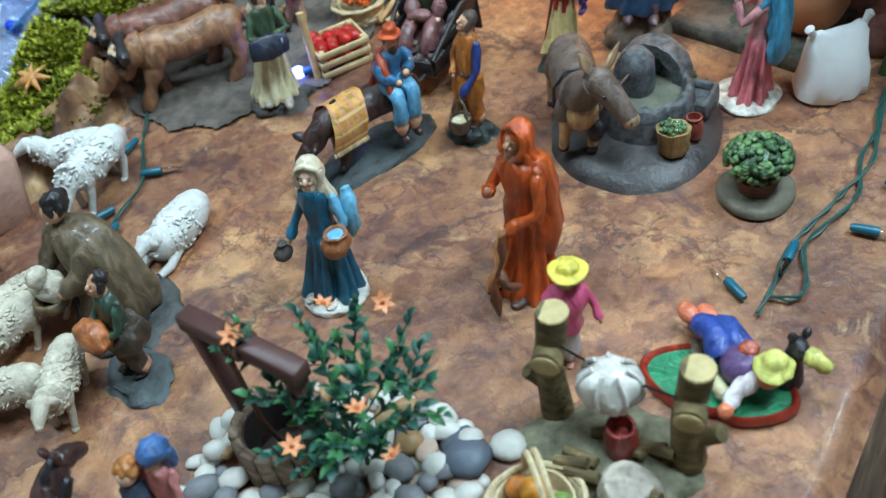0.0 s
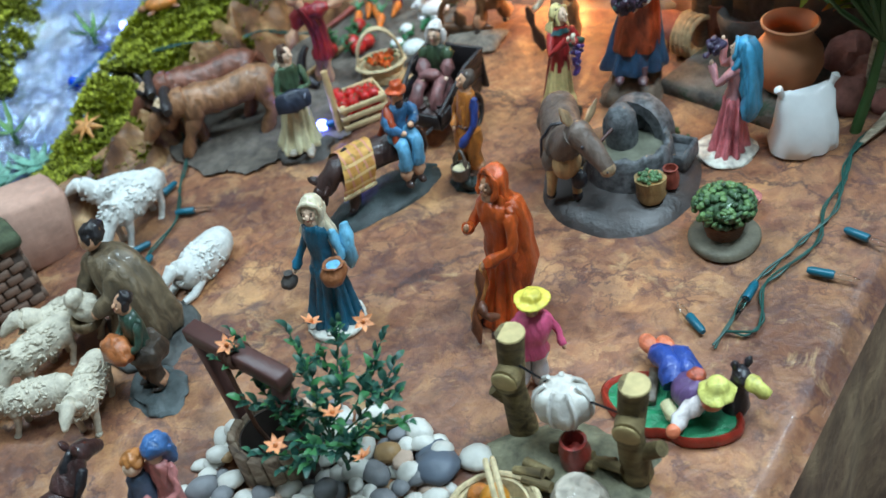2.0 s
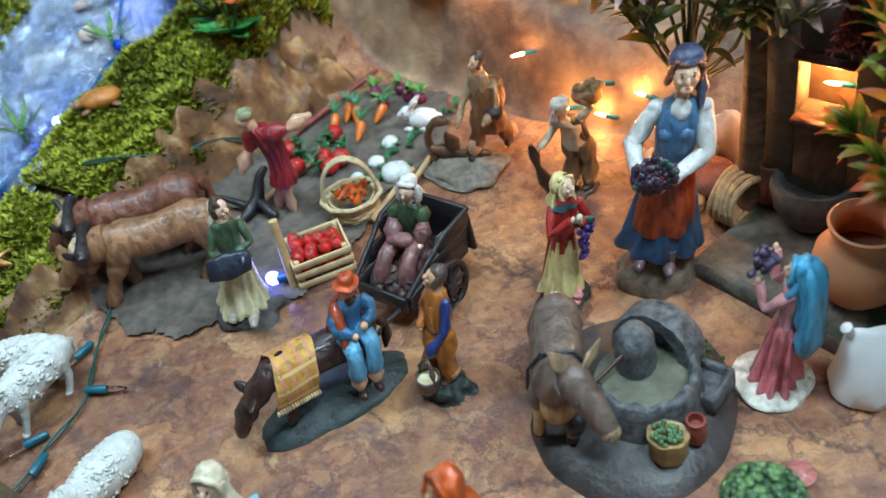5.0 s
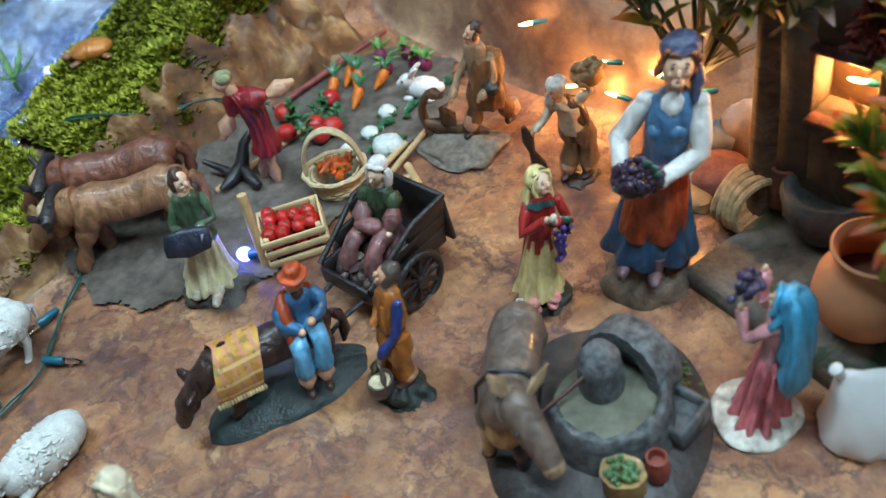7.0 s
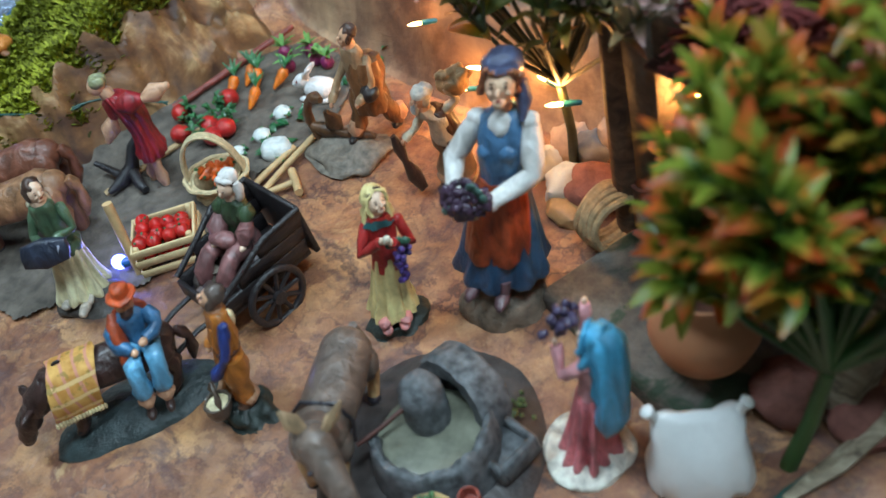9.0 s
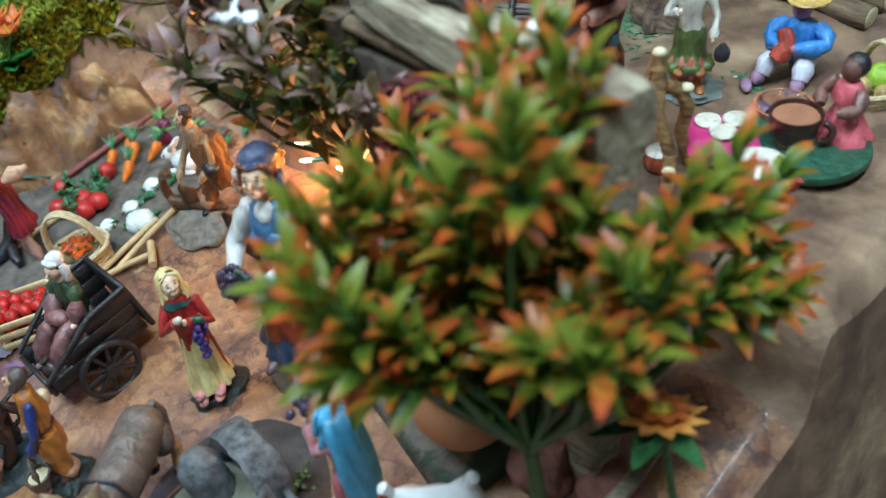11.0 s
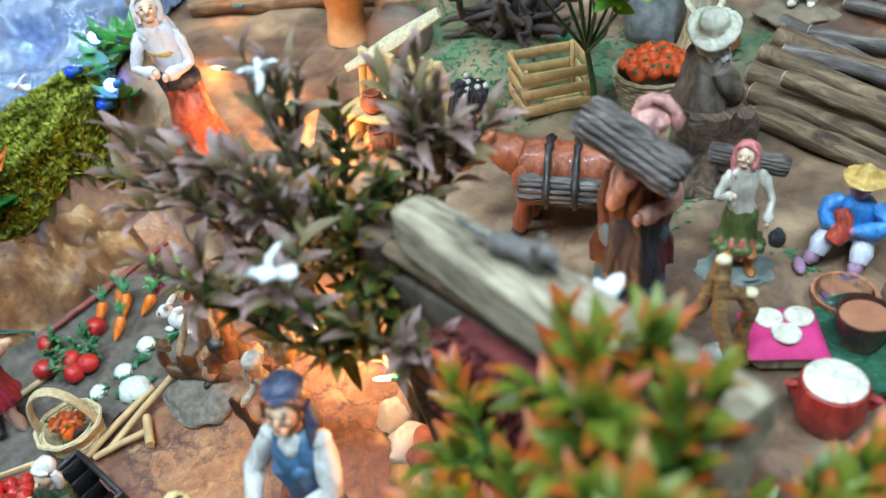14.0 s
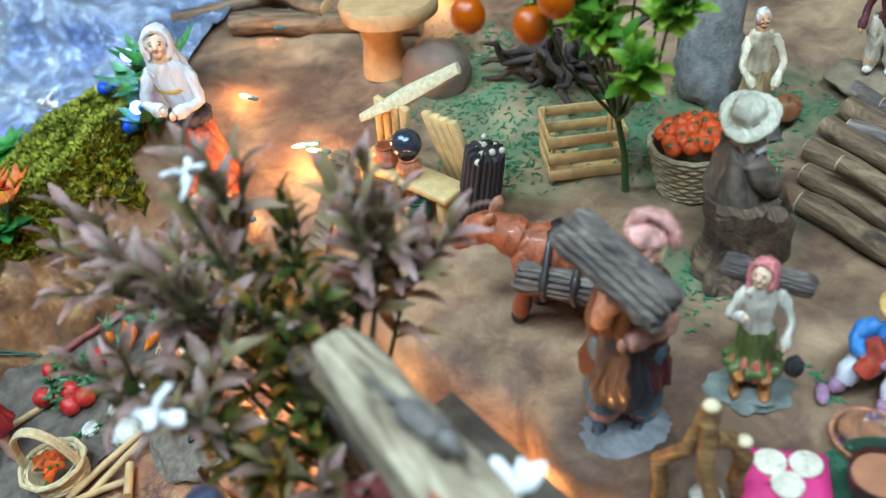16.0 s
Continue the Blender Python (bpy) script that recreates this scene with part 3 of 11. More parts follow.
SKIN, PALE = paint(214, 164, 130, 0.4, 0.12), paint(232, 196, 168, 0.35, 0.08)
CREAM, WHITE = paint(222, 208, 178, 0.5, 0.15), paint(226, 228, 230, 0.45, 0.1)
HAIR, BLACK = paint(70, 46, 36, 0.5, 0.3), paint(36, 32, 34, 0.4, 0.3)
ROCKY = plain("painted_grey_base", lin(74, 69, 65), 0.5, 0, 0.55, 150, 1.0)
GREENROCK = plain("painted_green_base", lin(40, 48, 44), 0.4, 0, 0.6, 150, 1.0)


def water_girl():
    b = B()
    b.lathe([(0.02, 0), (0.19, 0), (0.2, 0.02), (0.19, 0.04), (0.02, 0.042)], 4, 24, (0.02, 0, 0), 0.04)
    h = human(b, 0, 1, 1, 2, 4, True, (-0.04, -0.05), [(1, (-0.12, -0.02, 0.74), (-0.19, -0.06, 0.6), (-0.22, -0.14, 0.48)), (5, (0.13, -0.02, 0.74), (0.22, -0.03, 0.58), (0.12, -0.14, 0.52))], 0.21, z0=0.04, amp=0.13, girth=1.3, head=1.2, face=(20, 0))
    hood(b, h, 3, 1.32, 0.64, 0.0, 0.2, (20, 0))
    b.tube([(0.12, 0.06, 0.76), (0.17, 0.03, 0.62), (0.15, 0.06, 0.45)], [0.028, 0.034, 0.018], 5, 10)
    b.lathe([(0.01, 0), (0.055, 0.015), (0.085, 0.06), (0.085, 0.1), (0.06, 0.135), (0.068, 0.15), (0.05, 0.15), (0.03, 0.11)], 6, 20, (0.17, -0.14, 0.47))
    b.lathe([(0.005, -0.01), (0.05, -0.01), (0.05, 0.0), (0.005, 0.001)], 5, 16, (0.17, -0.14, 0.612))
    b.lathe([(0.01, 0), (0.045, 0.01), (0.055, 0.05), (0.025, 0.09), (0.03, 0.11), (0.01, 0.11)], 7, 14, (-0.2, -0.17, 0.36))
    figurine("water_carrier_figurine", "painted figurine in teal dress and cream veil with clay jug", scaled(b, 0.107),
             [PALE, paint(24, 96, 122, 0.3, 0.35), HAIR, CREAM, paint(206, 202, 190, 0.5, 0.2), paint(110, 178, 208, 0.35, 0.2), paint(150, 92, 56, 0.45), ROCKY], at(0.009, 0.582, -22))


def bent_man():
    b = B()
    h = human(b, 0, 1, 1, 1, 2, True, (-0.02, -0.09), [(1, (-0.13, -0.05, 0.74), (-0.19, -0.14, 0.58), (-0.08, -0.24, 0.66)), (1, (0.14, -0.07, 0.74), (0.2, -0.1, 0.56), (0.06, -0.2, 0.47))], 0.19, z0=0.0, amp=0.1, girth=1.45, shoulder=0.76, sole=True)
    hood(b, h, 1, 1.24, 0.66, 0.02, 0.16)
    b.stack([(0, 0.04, 0.26, 0.135, 0.09), (0, 0.04, 0.5, 0.125, 0.085), (0, 0.0, 0.7, 0.12, 0.085), (0, -0.04, 0.78, 0.075, 0.06)], 1, 26, 6, 0.06)
    b.tube([(0.06, -0.25, 0.5), (0.07, -0.24, 0.36), (0.04, -0.26, 0.22), (0.06, -0.24, 0.02)], [0.008, 0.010, 0.009, 0.008], 3, 8)
    b.tube([(0.02, -0.2, 0.24), (0.08, -0.22, 0.2), (0.1, -0.15, 0.16)], [0.016, 0.018, 0.012], 3, 8)
    b.tube([(-0.1, -0.155, 0.02), (-0.02, -0.17, 0.2), (-0.03, -0.15, 0.42)], [0.02, 0.018, 0.012], 4, 6)
    figurine("bent_beggar_figurine", "painted figurine of a stooping hooded beggar in an orange robe", scaled(b, 0.126),
             [paint(196, 142, 108), paint(196, 84, 32, 0.3, 0.3), HAIR, paint(112, 64, 40), paint(226, 156, 92, 0.35)], at(0.134, 0.583, -42))


def grape_lady():
    b = B()
    b.rock((0, 0.01, 0), (0.152, 0.135, 0.15), 5, 0.22, 2.0, 44, 14, 0.0)
    for s, x, y in ((-1, -0.062, -0.115), (1, 0.045, -0.135)):
        b.ell((x, y, 0.158), (0.022, 0.046, 0.02), 7, (0, 0, s * 8), 14, 8)
        b.tube([(x, y + 0.02, 0.165), (x, y + 0.03, 0.21)], [0.017, 0.019], 7, 9)
    # ruffled skirt, flaring at the hem
    b.stack([(0.0, 0.0, 0.175, 0.150, 0.128, 1), (0.0, 0.0, 0.19, 0.153, 0.131, 1), (0.0, 0.0, 0.25, 0.134, 0.116, 0.8), (0.003, 0, 0.36, 0.112, 0.096, 0.55), (0.006, 0.0, 0.46, 0.090, 0.078, 0.35), (0.008, 0.0, 0.54, 0.068, 0.058, 0.1)], 6, 72, 9, 0.075, 0.6)
    # rust apron gathered over the front
    b.stack([(0.004, -0.034, 0.275, 0.106, 0.088, 1), (0.004, -0.034, 0.285, 0.108, 0.09, 1), (0.004, -0.026, 0.36, 0.104, 0.086, 0.8), (0.006, -0.014, 0.46, 0.090, 0.076, 0.5), (0.008, -0.006, 0.545, 0.070, 0.062, 0.1)], 8, 56, 7, 0.05, 1.3)
    # bodice over a white blouse
    b.stack([(0.008, 0, 0.525, 0.069, 0.06), (0.010, -0.002, 0.57, 0.067, 0.06), (0.012, -0.010, 0.635, 0.075, 0.068), (0.014, -0.006, 0.70, 0.078, 0.058), (0.015, 0.0, 0.745, 0.066, 0.046), (0.016, 0.002, 0.765, 0.034, 0.034)], 1, 40, 7, 0.03, 0.4)
    for s in (-1, 1):
        b.ell((0.013 + s * 0.03, -0.052, 0.655), (0.03, 0.024, 0.03), 1, None, 14, 9)
    b.ell((0.016, -0.036, 0.742), (0.034, 0.022, 0.04), 4, (-18, 0, 0), 16, 10)
    b.tube([(0.016, 0.0, 0.755), (0.018, -0.008, 0.805)], [0.026, 0.023], 0, 12)
    # sleeves, with cuffs and fingers round the grapes
    for a, e, w in (((-0.066, 0.0, 0.725), (-0.132, -0.03, 0.61), (-0.098, -0.128, 0.545)), ((0.096, 0.0, 0.725), (0.122, -0.045, 0.585), (0.018, -0.142, 0.548))):
        a, e, w = Vector(a), Vector(e), Vector(w)
        b.ell(a, (0.030, 0.03, 0.034), 4, None, 14, 9)
        b.tube([a, a.lerp(e, 0.35), a.lerp(e, 0.7), e, e.lerp(w, 0.3), e.lerp(w, 0.65), w], [0.028, 0.034, 0.036, 0.034, 0.030, 0.026, 0.023], 4, 16)
        b.tube([w - (w - e).normalized() * 0.012, w + (w - e).normalized() * 0.002], [0.027, 0.0275], 4, 14)
        d = (w - e).normalized()
        b.ell(w + d * 0.014, (0.015, 0.018, 0.013), 0, None, 12, 8)
        for k in range(4):
            q = w + d * 0.02 + Vector((0, -0.004, 0.012 - 0.008 * k))
            b.tube([q, q + d * 0.02 + Vector((0, -0.006, -0.004)), q + d * 0.034 + Vector((0, 0.002, -0.008))], [0.0052, 0.005, 0.0035], 0, 7)
    # head, bent a little, with curls under a blue cap
    h, first = Vector((0.02, -0.022, 0.862)), len(b.v)
    b.ell(h, (0.046, 0.05, 0.062), 0, (14, 0, 0), 22, 14)
    b.ell(h + Vector((0, -0.03, -0.042)), (0.021, 0.021, 0.018), 0, None, 12, 8)
    b.ell(h + Vector((0, -0.053, -0.012)), (0.0075, 0.011, 0.014), 0, None, 10, 7)
    for s in (-1, 1):
        b.ell(h + Vector((s * 0.0185, -0.0455, 0.004)), (0.0068, 0.004, 0.0034), 30, None, 10, 6)
        b.ell(h + Vector((s * 0.019, -0.045, 0.0155)), (0.0095, 0.004, 0.0013), 30, (0, s * 10, 0), 9, 5)
        b.ell(h + Vector((s * 0.024, -0.038, -0.014)), (0.011, 0.006, 0.009), 0, None, 10, 7)
    b.ell(h + Vector((0, -0.0505, -0.032)), (0.0095, 0.004, 0.0034), 31, None, 9, 6)
    b.ell(h + Vector((0, 0.022, 0.008)), (0.054, 0.05, 0.06), 2, None, 20, 12, 0.14, 30)
    rnd = random.Random(11)
    for s in (-1, 1):
        for k in range(6):
            b.ell(h + Vector((s * (0.047 + rnd.gauss(0, 0.005)), -0.022 + 0.007 * k * 0.8 + rnd.gauss(0, 0.004), 0.034 - 0.011 * k)), (0.0125, 0.0125, 0.0105), 2, (rnd.uniform(0, 90), 0, 0), 8, 6)
    for k in range(7):
        b.ell(h + Vector((-0.036 + 0.012 * k, -0.038 - 0.006 * math.sin(k * 0.52), 0.042 + rnd.gauss(0, 0.002))), (0.0105, 0.009, 0.0085), 2, None, 8, 6)
    b.tube([h + Vector((0.045, 0.03, -0.01)), h + Vector((0.062, 0.03, -0.06)), h + Vector((0.058, 0.015, -0.115))], [0.024, 0.022, 0.008], 3, 10)
    b.ell(h + Vector((0, 0.014, 0.052)), (0.058, 0.06, 0.042), 3, (-12, 0, 0), 24, 14, 0.06, 30)
    b.stack([(h.x, h.y + 0.006, h.z + 0.036, 0.0555, 0.0565), (h.x, h.y + 0.006, h.z + 0.044, 0.0585, 0.0595), (h.x, h.y + 0.008, h.z + 0.055, 0.0565, 0.0575)], 3, 30, 11, 0.02)
    face_to(b, first, h, (10, 15))
    # an armful of dark grapes with leaves
    for i in range(150):
        a, r = rnd.random() * 6.28, rnd.random() ** 0.5
        b.ell((-0.046 + 0.076 * r * math.cos(a), -0.165 - 0.038 * (1 - r) - 0.008 * rnd.random(), 0.575 + 0.072 * r * math.sin(a)), 0.0118 * rnd.uniform(0.85, 1.1), 9, None, 7, 5)
    for x, z in ((0.0, 0.628), (0.016, 0.606), (-0.1, 0.545), (-0.085, 0.56), (-0.02, 0.64)):
        b.ell((x, -0.188, z), (0.017, 0.005, 0.012), 10, (0, rnd.uniform(-40, 40), 0), 9, 6)
    figurine("grape_lady_figurine", "large painted lady figurine in blue bodice and rust apron holding grapes", scaled(b, 0.171),
             [paint(228, 184, 152, 0.35, 0.06), paint(70, 108, 142, 0.3, 0.3), paint(142, 84, 54, 0.4, 0.3), paint(78, 84, 112, 0.4, 0.25), paint(216, 212, 206, 0.4, 0.14), plain("lady_rock_base", lin(112, 98, 84), 0.5, 0, 0.6, 110, 1.0), paint(42, 72, 100, 0.3, 0.4),
              paint(96, 70, 74), paint(146, 60, 30, 0.3, 0.4), paint(66, 48, 66, 0.28, 0.3), paint(60, 92, 84, 0.4, 0.3)], at(0.211, 0.826, 0), "", 0.0009)


def fruit_girl():
    b = B()
    mound(b, 5, 0.17, 0.14, 0.09, 4.0, (0.03, 0.02))
    look_to = (30, 18)
    h = human(b, 0, 1, 2, 9, 6, True, (-0.02, 0.0), [(1, (-0.12, 0, 0.74), (-0.17, -0.09, 0.64), (-0.03, -0.16, 0.74)), (1, (0.12, 0, 0.74), (0.2, -0.06, 0.62), (0.06, -0.16, 0.72))], 0.165, z0=0.13, amp=0.1, girth=1.15, head=1.15, face=look_to)
    hood(b, h, 3, 1.15, 0.76, 0.0, 0.12, look_to)
    b.stack([(-0.02, 0.0, 0.755, 0.088, 0.062), (-0.02, 0.0, 0.80, 0.052, 0.05)], 10, 26, 7, 0.06)
    b.stack([(0, 0.045, 0.10, 0.12, 0.075), (0, 0.045, 0.34, 0.092, 0.062), (0, 0.035, 0.56, 0.072, 0.05)], 4, 26, 7, 0.08)
    for s in (-1, 1):
        b.ell((s * 0.05, -0.105, 0.105), (0.032, 0.055, 0.024), 6, None, 10, 6)
    rnd = random.Random(3)
    for i in range(46):
        u = rnd.random()
        b.ell((0.075 + rnd.gauss(0, 0.022 * (1.15 - 0.6 * u)), -0.125 + rnd.gauss(0, 0.014), 0.68 - 0.24 * u), 0.016, rnd.choice((7, 7, 7, 11)), None, 8, 6)
    for x, z in ((0.03, 0.69), (0.1, 0.70), (0.06, 0.715)):
        b.ell((x, -0.13, z), (0.032, 0.012, 0.022), 8, (0, x * 300, 0), 9, 6)
    b.ell((0.01, -0.175, 0.775), (0.024, 0.02, 0.03), 12, None, 10, 7)
    figurine("fruit_girl_figurine", "small painted figurine of a girl in cream holding purple grapes", scaled(b, 0.104),
             [PALE, paint(168, 44, 42, 0.35), paint(222, 200, 138, 0.38, 0.2), paint(226, 206, 142, 0.4, 0.15), paint(136, 40, 38), GREENROCK, paint(200, 126, 120), paint(84, 62, 132, 0.3), paint(46, 88, 70), HAIR, paint(40, 82, 84), paint(58, 44, 96, 0.3), paint(226, 214, 190)], at(0.152, 0.800, 30))


def shop_boy():
    b = B()
    mound(b, 4, 0.2, 0.16, 0.11, 6.0, (0.02, 0.02))
    look_to = (-25, 22)
    h = human(b, 0, 1, 1, 3, 5, False, (-0.02, 0.0), [(1, (-0.12, 0, 0.74), (-0.17, -0.03, 0.6), (-0.1, -0.09, 0.52)), (2, (0.12, 0, 0.74), (0.16, -0.05, 0.56), (0.07, -0.13, 0.4))], z0=0.09, girth=1.2, waist=0.48, head=1.15, legs=((-0.06, 0, -0.06, -0.05), (0.06, 0.01, 0.07, 0.03)), face=look_to)
    b.stack([(0, 0, 0.33, 0.105, 0.085), (0, 0, 0.42, 0.092, 0.078), (0, 0, 0.52, 0.072, 0.062), (-0.01, 0, 0.7, 0.08, 0.06)], 1, 36, 9, 0.08)
    b.stack([(0, 0, 0.505, 0.078, 0.068), (0, 0, 0.53, 0.078, 0.068)], 7, 28)
    for s in (-1, 1):
        b.tube([(s * 0.058, -0.005, 0.34), (s * 0.062, -0.005, 0.24), (s * 0.064, 0, 0.14)], [0.036, 0.034, 0.026], 0, 11)
        b.tube([(s * 0.064, 0, 0.16), (s * 0.066, 0, 0.1)], [0.03, 0.032], 5, 10)
    b.lathe([(0.04, 0), (0.062, 0.006), (0.076, 0.09), (0.082, 0.1), (0.076, 0.11), (0.066, 0.1), (0.052, 0.02)], 8, 22, (0.06, -0.15, 0.14))
    b.lathe([(0.0005, 0.088), (0.07, 0.088), (0.07, 0.09), (0.0005, 0.092)], 6, 20, (0.06, -0.15, 0.14))
    b.tube([(-0.012, -0.15, 0.24), (0.02, -0.15, 0.35), (0.06, -0.15, 0.385), (0.10, -0.15, 0.35), (0.132, -0.15, 0.24)], 0.008, 8, 7)
    b.box((-0.105, 0.05, 0.6), (0.055, 0.1, 0.1), 6, (0, 0, 10), 0.012)
    figurine("stable_boy_figurine", "painted figurine of a boy in orange tunic with pail and keg", scaled(b, 0.098),
             [SKIN, paint(186, 112, 46, 0.35, 0.3), paint(44, 64, 132, 0.4), paint(84, 70, 62, 0.45, 0.3), GREENROCK, paint(96, 70, 56), paint(214, 198, 158), paint(88, 52, 36), paint(84, 70, 60, 0.4)], at(0.086, 0.728, -38))


def sign_girl():
    b = B()
    mound(b, 4, 0.25, 0.2, 0.1, 8.0, (0.05, 0.02))
    look_to = (55, 4)
    h = human(b, 0, 1, 2, 3, 5, True, (-0.03, -0.02), [(1, (-0.12, 0, 0.74), (-0.17, -0.06, 0.6), (-0.08, -0.15, 0.6)), (1, (0.11, 0, 0.74), (0.18, -0.06, 0.62), (0.06, -0.16, 0.62))], 0.2, z0=0.09, amp=0.12, girth=1.15, head=1.15, face=look_to)
    first = len(b.v)
    b.ell((h[0], h[1] + 0.036, h[2] + 0.012), (0.056, 0.046, 0.062), 6, None, 20, 12, 0.06, 30)
    face_to(b, first, h, look_to)
    b.stack([(h[0] - 0.01, h[1] + 0.04, 0.84, 0.05, 0.04), (h[0] - 0.03, h[1] + 0.05, 0.74, 0.05, 0.036)], 6, 20, 5, 0.08)
    b.stack([(0, 0.0, 0.42, 0.1, 0.085), (0, 0, 0.53, 0.074, 0.064)], 1, 30, 8, 0.08)
    b.box((-0.015, -0.2, 0.585), (0.27, 0.03, 0.125), 7, (-18, 0, 6))
    for i, w in enumerate((0.016, 0.026, 0.02, 0.016, 0.026)):
        b.box((-0.108 + 0.046 * i, -0.2235 + 0.0048 * i, 0.59), (w, 0.02, 0.066), 8, (-18, 0, 6))
    b.ell((0.07, -0.2, 0.11), (0.035, 0.06, 0.03), 5, None, 10, 7)
    figurine("sign_girl_figurine", "painted girl figurine in cream skirt with small dark sign", scaled(b, 0.106),
             [PALE, paint(76, 100, 74), paint(222, 212, 172, 0.4, 0.2), paint(78, 56, 46, 0.4, 0.3), ROCKY, paint(176, 164, 150), paint(218, 204, 176), paint(40, 46, 62), paint(140, 146, 162)], at(-0.074, 0.781, 22))


def veiled_woman():
    b = B()
    b.lathe([(0.03, 0), (0.225, 0), (0.235, 0.02), (0.22, 0.035), (0.03, 0.036)], 4, 26, (0.0, -0.01, 0), 0.06)
    h = human(b, 0, 1, 2, 3, 2, True, (0.05, -0.02), [(1, (-0.11, -0.02, 0.74), (-0.22, -0.12, 0.66), (-0.28, -0.15, 0.82)), (1, (0.12, -0.02, 0.74), (0.08, -0.16, 0.62), (0.0, -0.22, 0.74))], 0.19, z0=0.035, amp=0.14, sole=False)
    hood(b, h, 5, 1.2, 0.5, 0.04, 0.12)
    b.stack([(0.06, 0.12, 0.34, 0.07, 0.05), (0.06, 0.12, 0.55, 0.12, 0.06), (0.05, 0.09, 0.78, 0.11, 0.07), (0.05, 0.04, 0.95, 0.06, 0.05)], 5, 22, 5, 0.08)
    rnd = random.Random(8)
    for i in range(24):
        b.ell((-0.05 + rnd.gauss(0, 0.045), -0.2 + rnd.gauss(0, 0.03), 0.85 + rnd.gauss(0, 0.02)), 0.024, 6, None, 7, 5)
    figurine("veiled_woman_figurine", "painted figurine in rose dress and sky blue veil raising grapes", scaled(b, 0.097),
             [PALE, paint(222, 158, 162, 0.35, 0.2), paint(210, 116, 122, 0.35, 0.35), HAIR, paint(214, 206, 192, 0.5), paint(76, 166, 206, 0.35, 0.25), paint(60, 50, 76)], at(0.284, 0.745, -95))


def stooping_farmer():
    b = B()
    b.stack([(0.0, 0.02, 0.3, 0.125, 0.105), (0.0, 0.015, 0.38, 0.105, 0.09), (0, 0.0, 0.5, 0.082, 0.075), (-0.01, -0.03, 0.64, 0.1, 0.085), (-0.02, -0.1, 0.78, 0.095, 0.075), (-0.02, -0.14, 0.82, 0.045, 0.045)], 1, 40, 9, 0.09)
    for s, f in ((-1, -0.04), (1, 0.05)):
        b.tube([(s * 0.05, 0, 0.36), (s * 0.055, f * 0.5, 0.2), (s * 0.06, f, 0.04)], [0.04, 0.032, 0.026], 0, 10)
        b.ell((s * 0.065, f - 0.035, 0.02), (0.026, 0.058, 0.022), 2, None, 10, 6)
    b.tube([(-0.02, -0.13, 0.8), (-0.03, -0.19, 0.88)], [0.034, 0.03], 0, 9)
    b.ell((-0.03, -0.21, 0.91), (0.055, 0.062, 0.066), 0, None, 16, 10)
    b.ell((-0.03, -0.195, 0.94), (0.064, 0.066, 0.048), 3, None, 16, 10)
    for s, w in ((-1, (-0.14, -0.27, 0.42)), (1, (0.13, 0.25, 0.83))):
        a = Vector((s * 0.085 - 0.02, -0.1, 0.77))
        e = (a + Vector(w)) / 2 + Vector((s * 0.02, 0, -0.01))
        b.tube([a, e], [0.042, 0.036], 1, 11)
        b.tube([e, w], [0.03, 0.024], 0, 9)
        b.ell(w, 0.027, 0, None, 10, 7)
    figurine("stooping_farmer_figurine", "painted figurine of a stooping farmer in a dark red tunic", scaled(b, 0.1),
             [SKIN, paint(150, 36, 42, 0.35, 0.35), paint(84, 60, 48), paint(150, 150, 110)], at(-0.080, 0.886, -52))


def ploughman():
    b = B()
    mound(b, 4, 0.36, 0.26, 0.09, 11.0, (-0.12, -0.14))
    h = human(b, 0, 1, 2, 3, 5, False, (-0.06, -0.08), [(1, (-0.11, -0.05, 0.72), (-0.2, -0.14, 0.56), (-0.2, -0.24, 0.44)), (1, (0.1, -0.05, 0.72), (0.18, -0.1, 0.55), (0.1, -0.2, 0.46))], z0=0.09, waist=0.46, legs=((-0.06, -0.04, -0.07, -0.1), (0.08, 0.08, 0.12, 0.16)), girth=1.2, head=1.1, face=(-30, 4))
    b.stack([(0.02, 0, 0.3, 0.12, 0.1), (0, 0, 0.46, 0.12, 0.1), (0, -0.02, 0.7, 0.12, 0.09)], 2, 22, 7, 0.08)
    b.ell((0.1, -0.1, 0.5), (0.07, 0.06, 0.06), 5, None, 14, 9)
    b.tube([(-0.24, -0.24, 0.46), (-0.38, -0.2, 0.42), (-0.44, -0.2, 0.3), (-0.42, -0.18, 0.15), (-0.36, -0.16, 0.06)], [0.022, 0.028, 0.03, 0.03, 0.03], 6, 9)
    b.tube([(-0.42, -0.2, 0.18), (-0.2, -0.12, 0.12), (0.05, -0.04, 0.1)], [0.03, 0.028, 0.02], 6, 9)
    b.tube([(-0.3, -0.16, 0.3), (-0.22, -0.1, 0.1)], 0.018, 6, 8)
    figurine("ploughman_figurine", "painted figurine of a ploughman in ochre with a wooden plough", scaled(b, 0.098),
             [SKIN, paint(166, 136, 104), paint(132, 88, 54, 0.4, 0.35), HAIR, plain("plough_soil", lin(120, 110, 98), 0.5, 0, 0.5, 160, 1.0), paint(46, 38, 36), paint(104, 72, 48)], at(0.074, 0.945, -14))


